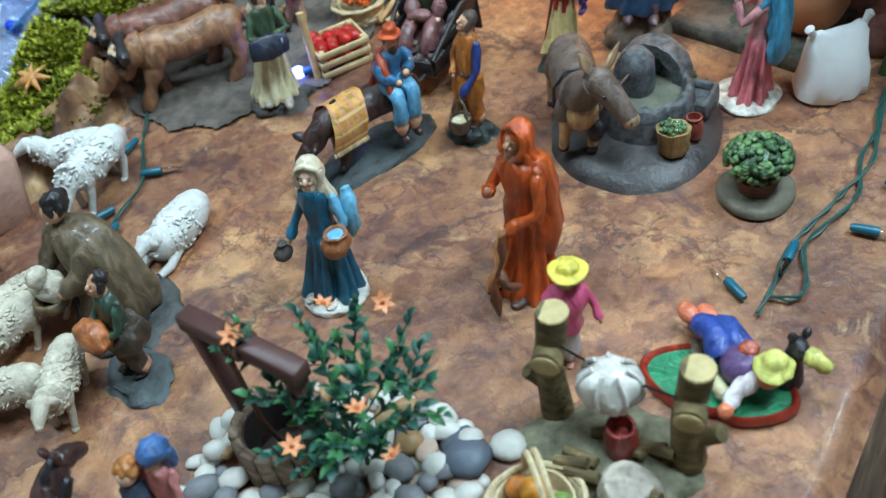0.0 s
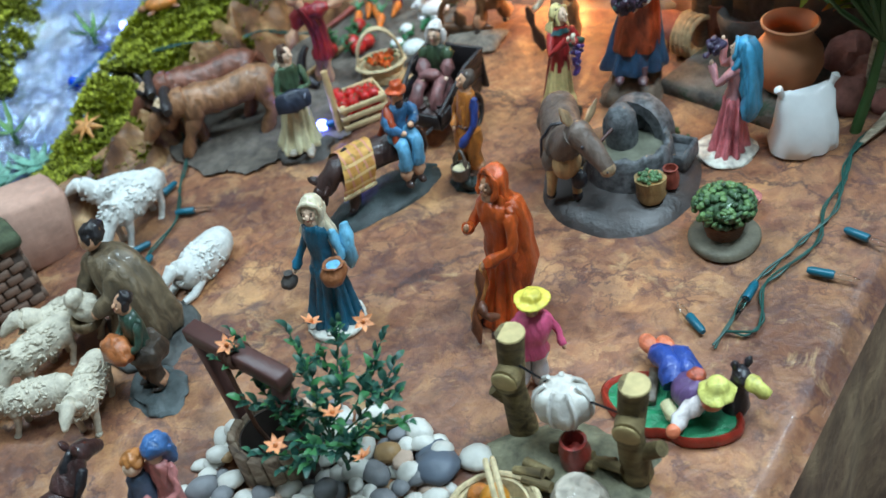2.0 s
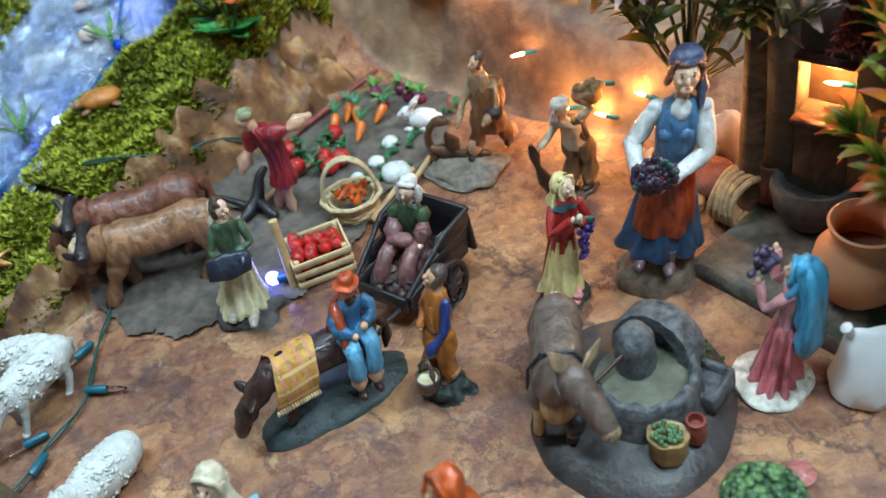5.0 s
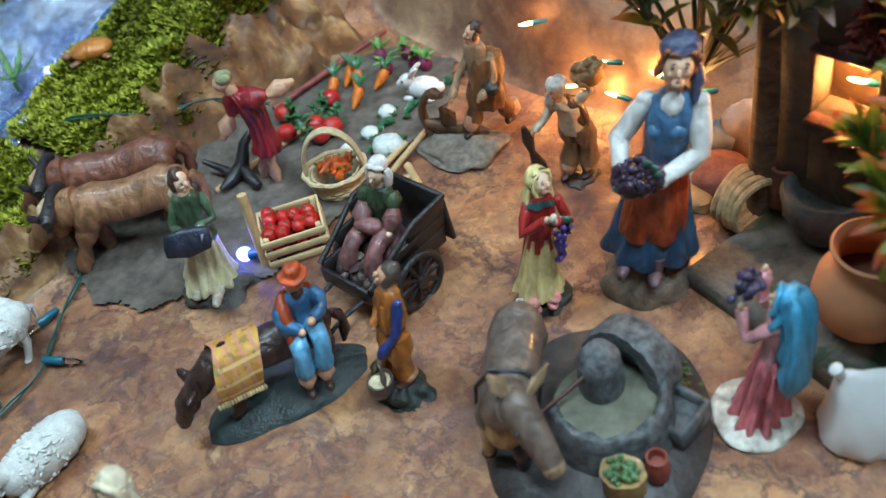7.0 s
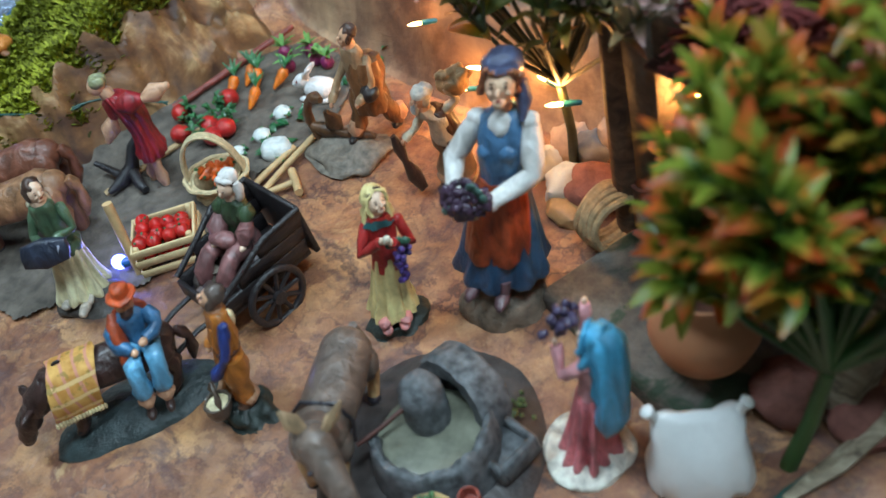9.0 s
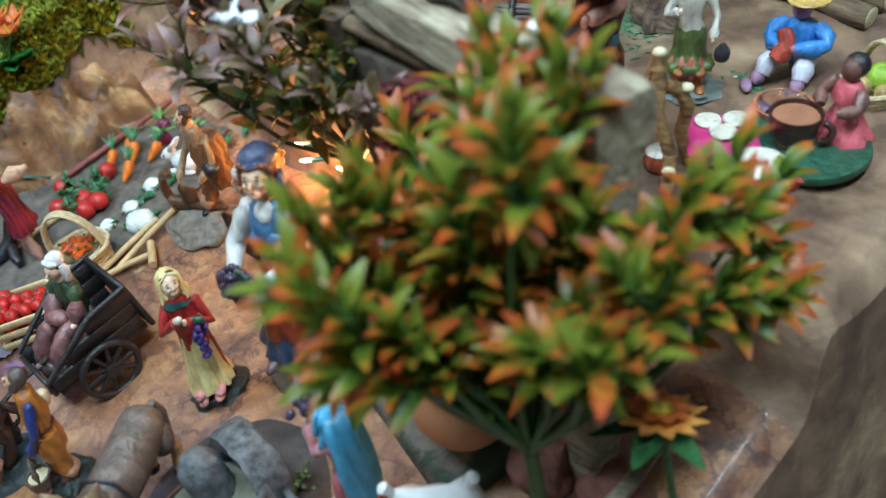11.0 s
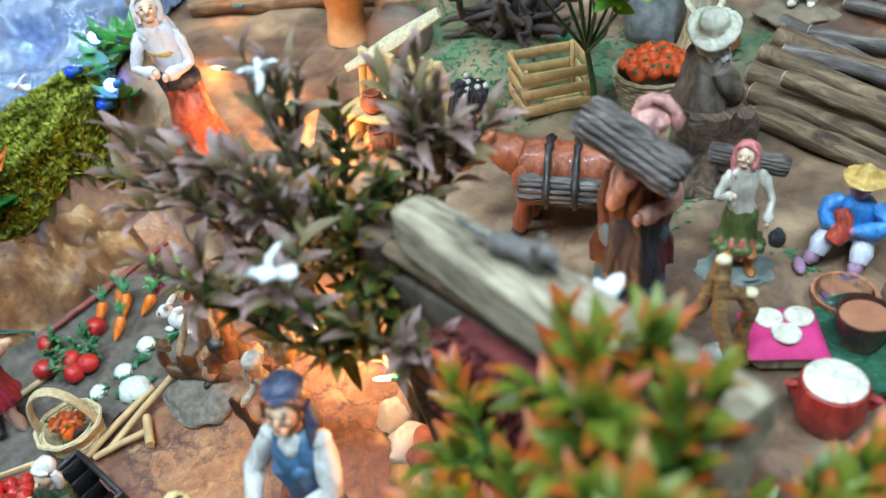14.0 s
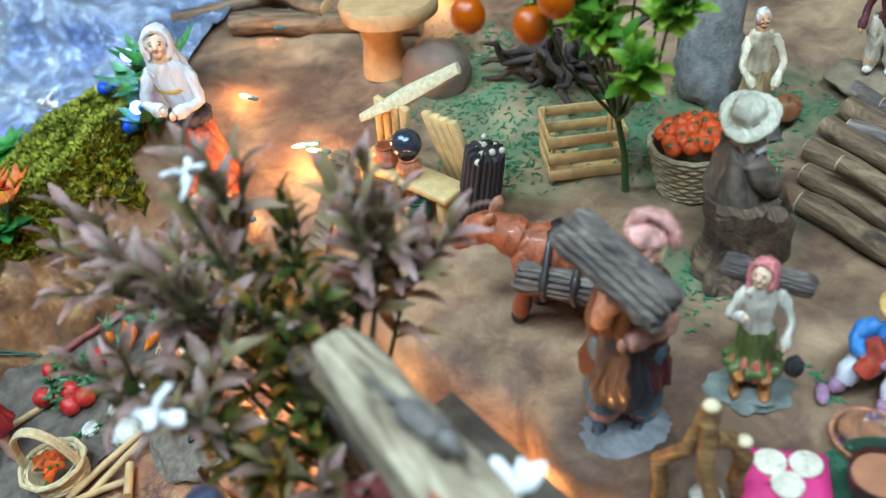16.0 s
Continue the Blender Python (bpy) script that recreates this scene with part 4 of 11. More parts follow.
def hoeing_man():
    b = B()
    mound(b, 4, 0.15, 0.13, 0.04, 13.0, (0.03, 0.02))
    look_to = (-18, -2)
    h = human(b, 0, 1, 2, 3, 5, False, (-0.13, -0.14), [(1, (-0.16, -0.1, 0.62), (-0.24, -0.16, 0.5), (-0.28, -0.24, 0.45)), (1, (0.05, -0.06, 0.64), (0.14, -0.04, 0.72), (0.06, -0.06, 0.80))], z0=0.03, waist=0.45, shoulder=0.64, girth=1.3, head=1.2, legs=((-0.05, 0, -0.05, -0.04), (0.06, 0.02, 0.07, 0.03)), face=look_to)
    first = len(b.v)
    b.ell((h[0], h[1] + 0.012, h[2] + 0.03), (0.066, 0.068, 0.052), 6, None, 20, 12, 0.1, 25)
    b.ell((h[0], h[1] - 0.045, h[2] - 0.055), (0.03, 0.028, 0.045), 3, None, 12, 8, 0.12, 40)
    face_to(b, first, h, look_to)
    b.stack([(0, 0.0, 0.33, 0.09, 0.075), (-0.01, -0.01, 0.46, 0.078, 0.068), (-0.05, -0.05, 0.58, 0.084, 0.07), (-0.08, -0.08, 0.645, 0.075, 0.06)], 8, 32, 7, 0.06)
    rnd = random.Random(2)
    b.ell((0.03, 0.0, 0.80), (0.105, 0.07, 0.085), 7, (0, -8, 12), 18, 10, 0.2, 18)
    for i in range(11):
        b.ell((0.03 + rnd.uniform(-0.07, 0.07), rnd.uniform(-0.045, 0.045), 0.87 + rnd.uniform(-0.02, 0.015)), (0.04, 0.028, 0.026), 7, (0, 0, rnd.uniform(0, 180)), 10, 7)
    b.tube([(-0.29, -0.26, 0.5), (-0.24, -0.22, 0.3), (-0.15, -0.16, 0.06)], [0.016, 0.022, 0.026], 5, 9)
    figurine("sack_carrier_figurine", "painted figurine of a bent man carrying a load of bread", scaled(b, 0.098),
             [SKIN, paint(212, 196, 170), paint(150, 120, 90), paint(196, 192, 186), paint(66, 48, 42), paint(58, 42, 38), paint(222, 214, 200), paint(190, 150, 106), paint(84, 58, 46)], at(0.149, 0.912, -16))


for make in (water_girl, bent_man, grape_lady, fruit_girl, shop_boy, sign_girl, veiled_woman, stooping_farmer, ploughman, hoeing_man):
    make()


# ---- animals cast in resin ----
WOOL = plain("white_wool_resin", lin(212, 212, 206), 0.7, 0, 0.2, 160, 1.0)


def beast(b, path, rads, slot, legs, leg_slot, leg_r, neck, neck_r, head, head_r, ears=(), ear_slot=None, tail=None, flat=0.85, hoof=None, lump=0.0):
    """A four-legged animal: body, neck and head along lines of points; legs as pairs of points."""
    b.tube(path, rads, slot, 16, True, flat)
    b.ell(path[0], (rads[0] * 0.99, rads[0] * 0.9, rads[0] * 0.95), slot, None, 14, 9)
    b.ell(path[-1], (rads[-1] * 0.99, rads[-1] * 0.9, rads[-1] * 0.95), slot, None, 14, 9)
    for a, k, f in legs:
        b.tube([a, k, f], [leg_r * 1.7, leg_r * 1.05, leg_r * 0.85], leg_slot, 9)
        b.ell((a[0], a[1], a[2] + leg_r * 0.6), (leg_r * 2.3, leg_r * 2.0, leg_r * 3.1), slot, None, 12, 9)
        b.ell((f[0], f[1], f[2] + leg_r * 0.5), (leg_r * 1.15, leg_r * 1.1, leg_r * 0.9), hoof if hoof is not None else leg_slot, None, 9, 6)
    b.tube(neck, neck_r, slot, 12)
    b.tube(head, head_r, slot, 12)
    b.ell(head[0], head_r[0], slot, None, 12, 8)
    b.ell(head[-1], head_r[-1], slot, None, 10, 7)
    for a, t in ears:
        a, t = Vector(a), Vector(t)
        b.tube([a, (a + t) / 2, t], [head_r[0] * 0.28, head_r[0] * 0.48, head_r[0] * 0.08], slot if ear_slot is None else ear_slot, 7, True, 0.5)
    if tail:
        b.tube(tail, [leg_r * 0.8, leg_r * 0.7, leg_r * 0.4], slot, 7)
    if lump:
        b.v = [tuple(Vector(v) + Vector((noise.noise(Vector(v) * 130), noise.noise(Vector(v) * 130 + Vector((7, 0, 0))), noise.noise(Vector(v) * 130 + Vector((0, 7, 0))))) * lump) for v in b.v]


def curls(b, c, r, slot, count, size, seed):
    """Locks of wool over an egg-shaped body."""
    rnd = random.Random(seed)
    for i in range(count):
        d = Vector((rnd.gauss(0, 1), rnd.gauss(0, 1), rnd.gauss(0.25, 1))).normalized()
        p = (c[0] + d.x * r[0], c[1] + d.y * r[1], c[2] + d.z * r[2])
        s = size * rnd.uniform(0.7, 1.3)
        q = d.to_track_quat("Z", "Y").to_euler()
        b.ell(p, (s * 1.6, s * 1.0, s * 0.6), slot, (math.degrees(q.x), math.degrees(q.y), math.degrees(q.z) + rnd.uniform(0, 180)), 8, 5)


def sheep(name, label, m, k=1.0, graze=False, lying=False, mats=None, seed=1):
    b = B()
    z = 0.020 if lying else 0.036
    r = 0.0215 if lying else 0.0165
    legs = [] if lying else [((-0.02, s * 0.008, z - 0.006), (-0.021, s * 0.009, 0.016), (-0.022 + 0.004 * s, s * 0.009, 0)) for s in (-1, 1)] + [((0.022, s * 0.008, z - 0.006), (0.025, s * 0.009, 0.018), (0.024 + 0.004 * s, s * 0.009, 0)) for s in (-1, 1)]
    hz = 0.018 if graze else z + 0.018
    hx = -0.055 if graze else -0.045
    beast(b, [(-0.022, 0, z + 0.001), (0, 0, z), (0.024, 0, z + 0.001)], [r * 0.88, r, r * 0.95], 0, legs, 0, 0.0034,
          [(-0.026, 0, z + 0.005), (-0.038, 0, (z + 0.006 + hz) / 2 + 0.004), (hx + 0.004, 0, hz)], [0.011, 0.0095, 0.008], [(hx, 0, hz), (hx - 0.009, 0, hz - 0.004), (hx - 0.014, 0, hz - 0.008)], [0.0078, 0.006, 0.0036],
          [((hx + 0.002, s * 0.006, hz + 0.002), (hx + 0.004, s * 0.014, hz - 0.003)) for s in (-1, 1)], None, [(0.036, 0, z + 0.004), (0.042, 0, z), (0.043, 0, z - 0.012)], 0.95)
    curls(b, (0, 0, z), (0.0375, r * 0.97, r * 0.97), 0, 330, 0.0018, seed)
    curls(b, (-0.034, 0, z + 0.006), (0.01, 0.01, 0.012), 0, 40, 0.0019, seed + 5)
    if lying:
        for s in (-1, 1):
            b.tube([(-0.018, s * 0.012, 0.01), (-0.034, s * 0.015, 0.005), (-0.048, s * 0.012, 0.004)], [0.006, 0.005, 0.004], 0, 8)
    figurine(name, label, scaled(b, k), mats or [WOOL], m, "flock of sheep")


sheep("grazing_sheep", "white woolly resin sheep grazing on the paper", at(-0.195, 0.690, 72), 0.86, True, seed=3)
sheep("standing_sheep", "white woolly resin sheep looking back over the paper", at(-0.222, 0.712, 20), 0.72, False, seed=4)
sheep("lying_sheep", "white woolly resin sheep resting on the paper", at(-0.114, 0.634, 70), 0.72, False, True, seed=5)
OLDWOOL = plain("aged_wool_resin", lin(196, 186, 166), 0.65, 0, 0.3, 150, 1.0)
sheep("cream_sheep", "cream resin sheep with dark wash beside the shepherd", at(-0.205, 0.535, 60), 0.8, True, mats=[OLDWOOL], seed=6)
sheep("cream_ewe", "cream resin ewe standing among the flock", at(-0.196, 0.566, 40), 0.8, False, mats=[OLDWOOL], seed=9)
sheep("white_lamb", "white resin lamb bending down on small base", at(-0.186, 0.492, 20), 0.72, True, mats=[OLDWOOL], seed=7)
sheep("sitting_lamb", "cream resin lamb lifting its head beside the shepherd boy", at(-0.148, 0.500, 100), 0.75, False, mats=[OLDWOOL], seed=8)


def ox(m, label, mats, seed):
    b = B()
    beast(b, [(-0.036, 0, 0.057), (-0.02, 0, 0.0555), (0.0, 0, 0.054), (0.022, 0, 0.057), (0.04, 0, 0.059)], [0.0165, 0.0168, 0.0165, 0.017, 0.0150], 0,
          [((-0.034, s * 0.009, 0.047), (-0.037 + 0.005 * s, s * 0.0115, 0.026), (-0.039 + 0.011 * s, s * 0.0115, 0)) for s in (-1, 1)] + [((0.04, s * 0.009, 0.049), (0.046, s * 0.011, 0.027), (0.041 + 0.008 * s, s * 0.011, 0)) for s in (-1, 1)], 0, 0.0052,
          [(-0.04, 0, 0.06), (-0.054, 0, 0.056), (-0.064, 0, 0.05)], [0.0155, 0.0128, 0.0105], [(-0.067, 0, 0.051), (-0.078, 0, 0.040), (-0.085, 0, 0.031)], [0.0105, 0.0082, 0.0066],
          [((-0.066, s * 0.009, 0.054), (-0.062, s * 0.023, 0.05)) for s in (-1, 1)], 1, [(0.055, 0, 0.064), (0.062, 0, 0.052), (0.061, 0, 0.026)], 0.92, 3)
    b.ell((-0.086, 0, 0.0295), (0.0062, 0.0068, 0.0058), 2, None, 12, 8)
    b.ell((-0.058, 0, 0.042), (0.007, 0.005, 0.011), 0, (0, 30, 0), 12, 8)
    for s in (-1, 1):
        b.tube([(-0.068, s * 0.008, 0.06), (-0.07, s * 0.017, 0.065), (-0.075, s * 0.02, 0.073)], [0.003, 0.0025, 0.0008], 3, 7)
        b.ell((-0.073, s * 0.0082, 0.049), 0.0016, 3, None, 7, 5)
    b.tube([(-0.06, -0.026, 0.064), (-0.061, -0.01, 0.068), (-0.061, 0.01, 0.068), (-0.06, 0.026, 0.064)], [0.0045, 0.005, 0.005, 0.0045], 3, 9)
    b.tube([(-0.064, -0.013, 0.06), (-0.071, 0, 0.064), (-0.064, 0.013, 0.06)], 0.0028, 2, 7)
    figurine("ox_figurine", label, scaled(b, 0.86), mats, m, "yoke of oxen")


TAN = paint(146, 104, 70, 0.4, 0.35)
ox(at(-0.152, 0.810, 27), "brown resin ox with dark yoke standing on grey soil", [paint(150, 106, 74, 0.4, 0.3), paint(112, 76, 56), paint(196, 168, 134, 0.4, 0.12), paint(48, 42, 42)], 1)
ox(at(-0.178, 0.836, 27), "reddish brown resin ox yoked beside its mate", [paint(120, 72, 54, 0.4, 0.3), paint(96, 60, 46), paint(180, 146, 114, 0.4, 0.12), paint(48, 42, 42)], 2)


def mule_rider():
    b = B()
    b.rock((0.008, 0, -0.004), (0.066, 0.030, 0.014), 2, 0.14, 3.0, 40, 9, 0.0)
    beast(b, [(-0.03, 0, 0.050), (-0.016, 0, 0.049), (0.004, 0, 0.048), (0.026, 0, 0.050)], [0.0125, 0.0135, 0.0138, 0.0135], 0,
          [((-0.028, s * 0.007, 0.042), (-0.030, s * 0.008, 0.026), (-0.029 + 0.006 * s, s * 0.009, 0.010)) for s in (-1, 1)] + [((0.028, s * 0.007, 0.042), (0.033, s * 0.008, 0.028), (0.029 + 0.003 * s, s * 0.009, 0.010)) for s in (-1, 1)], 0, 0.0036,
          [(-0.034, 0, 0.053), (-0.048, 0, 0.048), (-0.058, 0, 0.037)], [0.0112, 0.0095, 0.0078], [(-0.060, 0, 0.037), (-0.067, 0, 0.024), (-0.069, 0, 0.016)], [0.0076, 0.0062, 0.0048],
          [((-0.057, s * 0.005, 0.043), (-0.064, s * 0.017, 0.046)) for s in (-1, 1)], 0, [(0.040, 0, 0.052), (0.047, 0, 0.042), (0.046, 0, 0.022)], 0.9, 1)
    for k in range(9):
        u = k / 8
        b.ell((-0.034 - 0.024 * u, 0, 0.0645 - 0.017 * u), (0.0035, 0.0016, 0.0038), 1, (0, 40, 0), 8, 6)
    # fringed blanket over the withers
    n = 15
    xs = (-0.040, -0.034, -0.026, -0.017, -0.009)
    rows = []
    for i, x in enumerate(xs):
        rows.append([(x - 0.003 * abs(a), 0.0156 * math.sin(a) * (1.15 if abs(a) > 1.2 else 1.0) * (1 - 0.05 * (i == 0)), 0.0508 + 0.0150 * math.cos(a) - 0.016 * max(0, abs(a) - 1.25) + 0.0006 * math.sin(9 * a + i)) for a in (-2.0 + 4.0 * j / (n - 1) for j in range(n))])
    vs = [p for r in rows for p in r]
    fs = [(i * n + j, i * n + j + 1, (i + 1) * n + j + 1, (i + 1) * n + j) for i in range(len(xs) - 1) for j in range(n - 1)]
    b.add(vs, fs, 3)
    b.add([(x, y * 0.97, z - 0.0008) for x, y, z in vs], [f[::-1] for f in fs], 3)
    for i in range(16):
        for s in (-1, 1):
            x = -0.046 + 0.0021 * i
            b.tube([(x, s * 0.0165, 0.0335), (x + 0.0004, s * 0.0172, 0.0290)], [0.0006, 0.0004], 4, 5)
    # bearded rider, sitting sideways on the rump
    o = Vector((0.018, -0.004, 0))
    b.stack([(o.x, o.y, 0.060, 0.0098, 0.0088), (o.x, o.y - 0.001, 0.070, 0.0082, 0.0072), (o.x, o.y - 0.003, 0.083, 0.0092, 0.0070), (o.x, o.y - 0.004, 0.0885, 0.0048, 0.0048)], 5, 26, 7, 0.06)
    for s in (-1, 1):
        b.tube([(o.x + s * 0.0055, o.y - 0.003, 0.061), (o.x + s * 0.0068, o.y - 0.013, 0.0605), (o.x + s * 0.0070, o.y - 0.021, 0.057), (o.x + s * 0.0066, o.y - 0.023, 0.046), (o.x + s * 0.0064, o.y - 0.023, 0.037)], [0.0060, 0.0058, 0.0056, 0.0054, 0.0058], 6, 14)
        b.tube([(o.x + s * 0.0064, o.y - 0.023, 0.039), (o.x + s * 0.0062, o.y - 0.024, 0.026)], [0.0034, 0.0028], 7, 9)
        b.ell((o.x + s * 0.0062, o.y - 0.0275, 0.0235), (0.0030, 0.0060, 0.0032), 8, None, 10, 7)
        b.tube([(o.x + s * 0.0095, o.y - 0.002, 0.083), (o.x + s * 0.0132, o.y - 0.009, 0.0735), (o.x + s * 0.0050, o.y - 0.0165, 0.0700 + 0.003 * s)], [0.0041, 0.0042, 0.0034], 5, 10)
        b.ell((o.x + s * 0.0036, o.y - 0.0185, 0.0700 + 0.003 * s), (0.0028, 0.0028, 0.0026), 7, None, 9, 6)
    # russet cloak over one shoulder and behind
    b.tube([(o.x - 0.0085, o.y + 0.001, 0.0865), (o.x - 0.0100, o.y - 0.008, 0.0765), (o.x - 0.0085, o.y - 0.0125, 0.0665), (o.x - 0.0095, o.y - 0.016, 0.0585)], [0.0042, 0.0058, 0.0056, 0.0040], 9, 10, True, 0.6)
    b.stack([(o.x, o.y + 0.007, 0.050, 0.0135, 0.0068), (o.x, o.y + 0.0055, 0.068, 0.0118, 0.0060), (o.x, o.y + 0.004, 0.083, 0.0102, 0.0050), (o.x, o.y + 0.001, 0.0885, 0.0055, 0.0040)], 9, 26, 6, 0.1)
    h = Vector((o.x, o.y - 0.005, 0.0965))
    b.tube([(o.x, o.y - 0.003, 0.087), tuple(h)], [0.0032, 0.0030], 7, 9)
    b.ell(h, (0.0054, 0.0058, 0.0068), 7, None, 16, 10)
    b.ell(h + Vector((0, -0.0056, -0.0006)), (0.0010, 0.0014, 0.0018), 7, None, 8, 6)
    b.ell(h + Vector((0, -0.0030, -0.0056)), (0.0042, 0.0034, 0.0044), 8, None, 12, 8, 0.2, 300)
    b.ell(h + Vector((0, 0.0020, 0.0010)), (0.0060, 0.0052, 0.0064), 8, None, 14, 9, 0.12, 300)
    for s in (-1, 1):
        b.ell(h + Vector((s * 0.0022, -0.0052, 0.0008)), (0.0008, 0.0005, 0.0005), 30, None, 7, 5)
    b.lathe([(0.002, 0.001), (0.0088, 0.0), (0.0092, 0.0010), (0.0086, 0.0018), (0.0060, 0.0024), (0.0056, 0.0058), (0.0044, 0.0086), (0.0005, 0.0090)], 10, 22, tuple(h + Vector((0, 0.0006, 0.0038))), 0.06)
    figurine("mule_rider_figurine", "painted figurine of a bearded man riding a dark blanketed mule", scaled(b, 0.89),
             [paint(58, 38, 34, 0.35, 0.35), paint(34, 26, 26), plain("rider_green_base", lin(50, 60, 60), 0.4, 0, 0.55, 110, 0.9), BLANKET, paint(220, 196, 150), paint(60, 110, 150, 0.35, 0.3), paint(100, 164, 198, 0.35, 0.3), SKIN, paint(60, 42, 38), paint(158, 66, 36, 0.35, 0.3), paint(198, 82, 38)], at(0.016, 0.713, 44), "", 0.0004)


def blanket_material():
    m = Mat("woven_check_blanket")
    base = m.ramp(m.noise(90, 4), [(0.35, lin(176, 120, 52)), (0.65, lin(214, 164, 88))])
    for axis, scale, tint in (("X", 260.0, lin(196, 128, 110)), ("Z", 210.0, lin(226, 190, 130))):
        w = m.n("ShaderNodeTexWave", Scale=scale / 6.3, Distortion=1.5, Detail=2.0)
        w.bands_direction = axis
        m.link(m.co, w.inputs["Vector"])
        base = m.mix(m.ramp(w.outputs["Fac"], [(0.82, (0, 0, 0)), (0.9, (0.8, 0.8, 0.8))]), base, tint)
    dots = m.ramp(m.noise(200, 2), [(0.6, (0, 0, 0)), (0.66, (0.7, 0.7, 0.7))])
    m.bump(m.noise(700, 3), 0.4, 0.0006)
    return m.out(m.mix(dots, base, lin(128, 108, 46)), 0.75)


BLANKET = blanket_material()
mule_rider()


# ---- the donkey mill ----
MILLSTONE = plain("dark_cast_stone", lin(88, 90, 92), 0.5, 0, 0.75, 190, 1.0)


def rough_up(b, k, freq):
    """Chisels a cast-stone mesh: small uneven bumps along its own points."""
    b.v = [tuple(Vector(v) + noise.noise_vector(Vector(v) * freq) * k) for v in b.v]
    return b


def donkey_mill():
    t = thing("donkey_mill", "grey cast donkey mill with round stone basin on dark oval base", "mill", at(0.207, 0.728, 0, -0.003))
    base = plain("mill_dark_base", lin(66, 60, 58), 0.42, 0, 0.6, 40, 1.0)
    part("base", B().rock((0, 0, -0.006), (0.066, 0.077, 0.023), 0, 0.05, 2.5, 56, 12, 0.0), base, t)
    # broken ring wall, open towards the donkey
    rings = []
    for k in range(37):
        a = radians(-165 + 235 * k / 36)
        end = 0.55 if k in (0, 36) else 0.85 if k in (1, 35) else 1.0
        ro, ri = 0.0315, 0.0255
        top = 0.0375 + 0.0015 * math.sin(k * 1.3)
        c, q = math.cos(a), math.sin(a)
        ring = []
        for r, z in ((ro + 0.004, 0.010), (ro + 0.0015, 0.024), (ro, top * end - 0.002), (ro - 0.0018, top * end), (ri + 0.0018, top * end), (ri, top * end - 0.003), (ri + 0.001, 0.020)):
            ring.append((0.006 + r * c, -0.006 + r * q, z))
        rings.append(ring)
    part("basin", rough_up(B().loft(rings), 0.0012, 210), MILLSTONE, t)
    part("olive_paste", rough_up(B().lathe([(0.0002, 0.012), (0.029, 0.012), (0.0285, 0.027), (0.02, 0.0285), (0.0002, 0.028)], 0, 34, (0.006, -0.006, 0)), 0.0006, 150), plain("mill_olive_paste", lin(104, 104, 90), 0.28, 0, 0.35, 90), t)
    part("roller", rough_up(B().lathe([(0.004, 0.026), (0.0112, 0.027), (0.0118, 0.034), (0.0116, 0.046), (0.0108, 0.053), (0.0072, 0.0585), (0.0006, 0.0602)], 0, 24, (0.001, 0.003, 0)), 0.0011, 190), MILLSTONE, t)
    # thick arched millstone behind the roller
    c, rings = Vector((0.012, 0.021, 0.026)), []
    for k in range(21):
        a = radians(-14 + 208 * k / 20)
        ring = []
        for r, w in ((0.0165, -0.0085), (0.0255, -0.0095), (0.0268, -0.006), (0.0268, 0.007), (0.0252, 0.0095), (0.0165, 0.0095)):
            ring.append(tuple(c + Vector((r * math.cos(a), w, r * 1.08 * math.sin(a)))))
        rings.append(ring)
    b = B().loft(rings)
    b.box(c + Vector((0, 0.004, 0.002)), (0.036, 0.006, 0.034), 0, None, 0.004)
    q = Matrix.Rotation(radians(-24), 3, "Z") @ Matrix.Rotation(radians(-8), 3, "X")
    b.v = [tuple(c + q @ (Vector(v) - c)) for v in b.v]
    part("millstone", rough_up(b, 0.0012, 170), MILLSTONE, t)
    part("pole", B().tube([(-0.003, -0.004, 0.048), (-0.014, -0.016, 0.042), (-0.024, -0.026, 0.038)], 0.0013, 0, 8), DARKWOOD, t)
    trough = B()
    for cc, sz in (((0, -0.0115, 0), (0.024, 0.004, 0.014)), ((0, 0.0115, 0), (0.024, 0.004, 0.014)), ((0.0105, 0, 0), (0.004, 0.022, 0.014)), ((-0.0105, 0, 0), (0.004, 0.022, 0.014)), ((0, 0, -0.003), (0.02, 0.021, 0.008))):
        trough.box(cc, sz, 0, None, 0.0012)
    part("side_trough", rough_up(trough, 0.0007, 220), MILLSTONE, t, "", pose(0.040, 0.0, 0.019, 4, 0, -24))
    b = B()
    b.stack([(0, 0, 0, 0.0082, 0.0075), (0, 0, 0.005, 0.0108, 0.0092), (0, 0, 0.0095, 0.0098, 0.0086), (0, 0, 0.0112, 0.0106, 0.0092), (0, 0, 0.016, 0.0108, 0.0094), (0, 0, 0.0195, 0.0114, 0.0098), (0, 0, 0.0185, 0.008, 0.007), (0, 0, 0.016, 0.004, 0.004)], 0, 26, 7, 0.04)
    sack = part("sack", b, paint(166, 136, 88, 0.6), t, "tan sack of green olives", pose(0.022, -0.046, 0.011))
    rnd = random.Random(4)
    b = B()
    for i in range(40):
        a, r = rnd.random() * 6.28, 0.0088 * rnd.random() ** 0.5
        b.ell((r * math.cos(a), r * 0.86 * math.sin(a), 0.0195 + rnd.random() * 0.0022), 0.0016, 0, None, 7, 5)
    tagged(part("olive_heap", b, paint(92, 128, 84, 0.35), sack), kind="stuff")
    b = B().lathe([(0.003, 0), (0.0056, 0.001), (0.0064, 0.008), (0.0056, 0.0125), (0.0046, 0.0145), (0.0055, 0.0165), (0.0042, 0.0168), (0.0036, 0.012)], 0, 20)
    part("jar", b, paint(144, 66, 52), t, "red clay jar", pose(0.036, -0.034, 0.013))
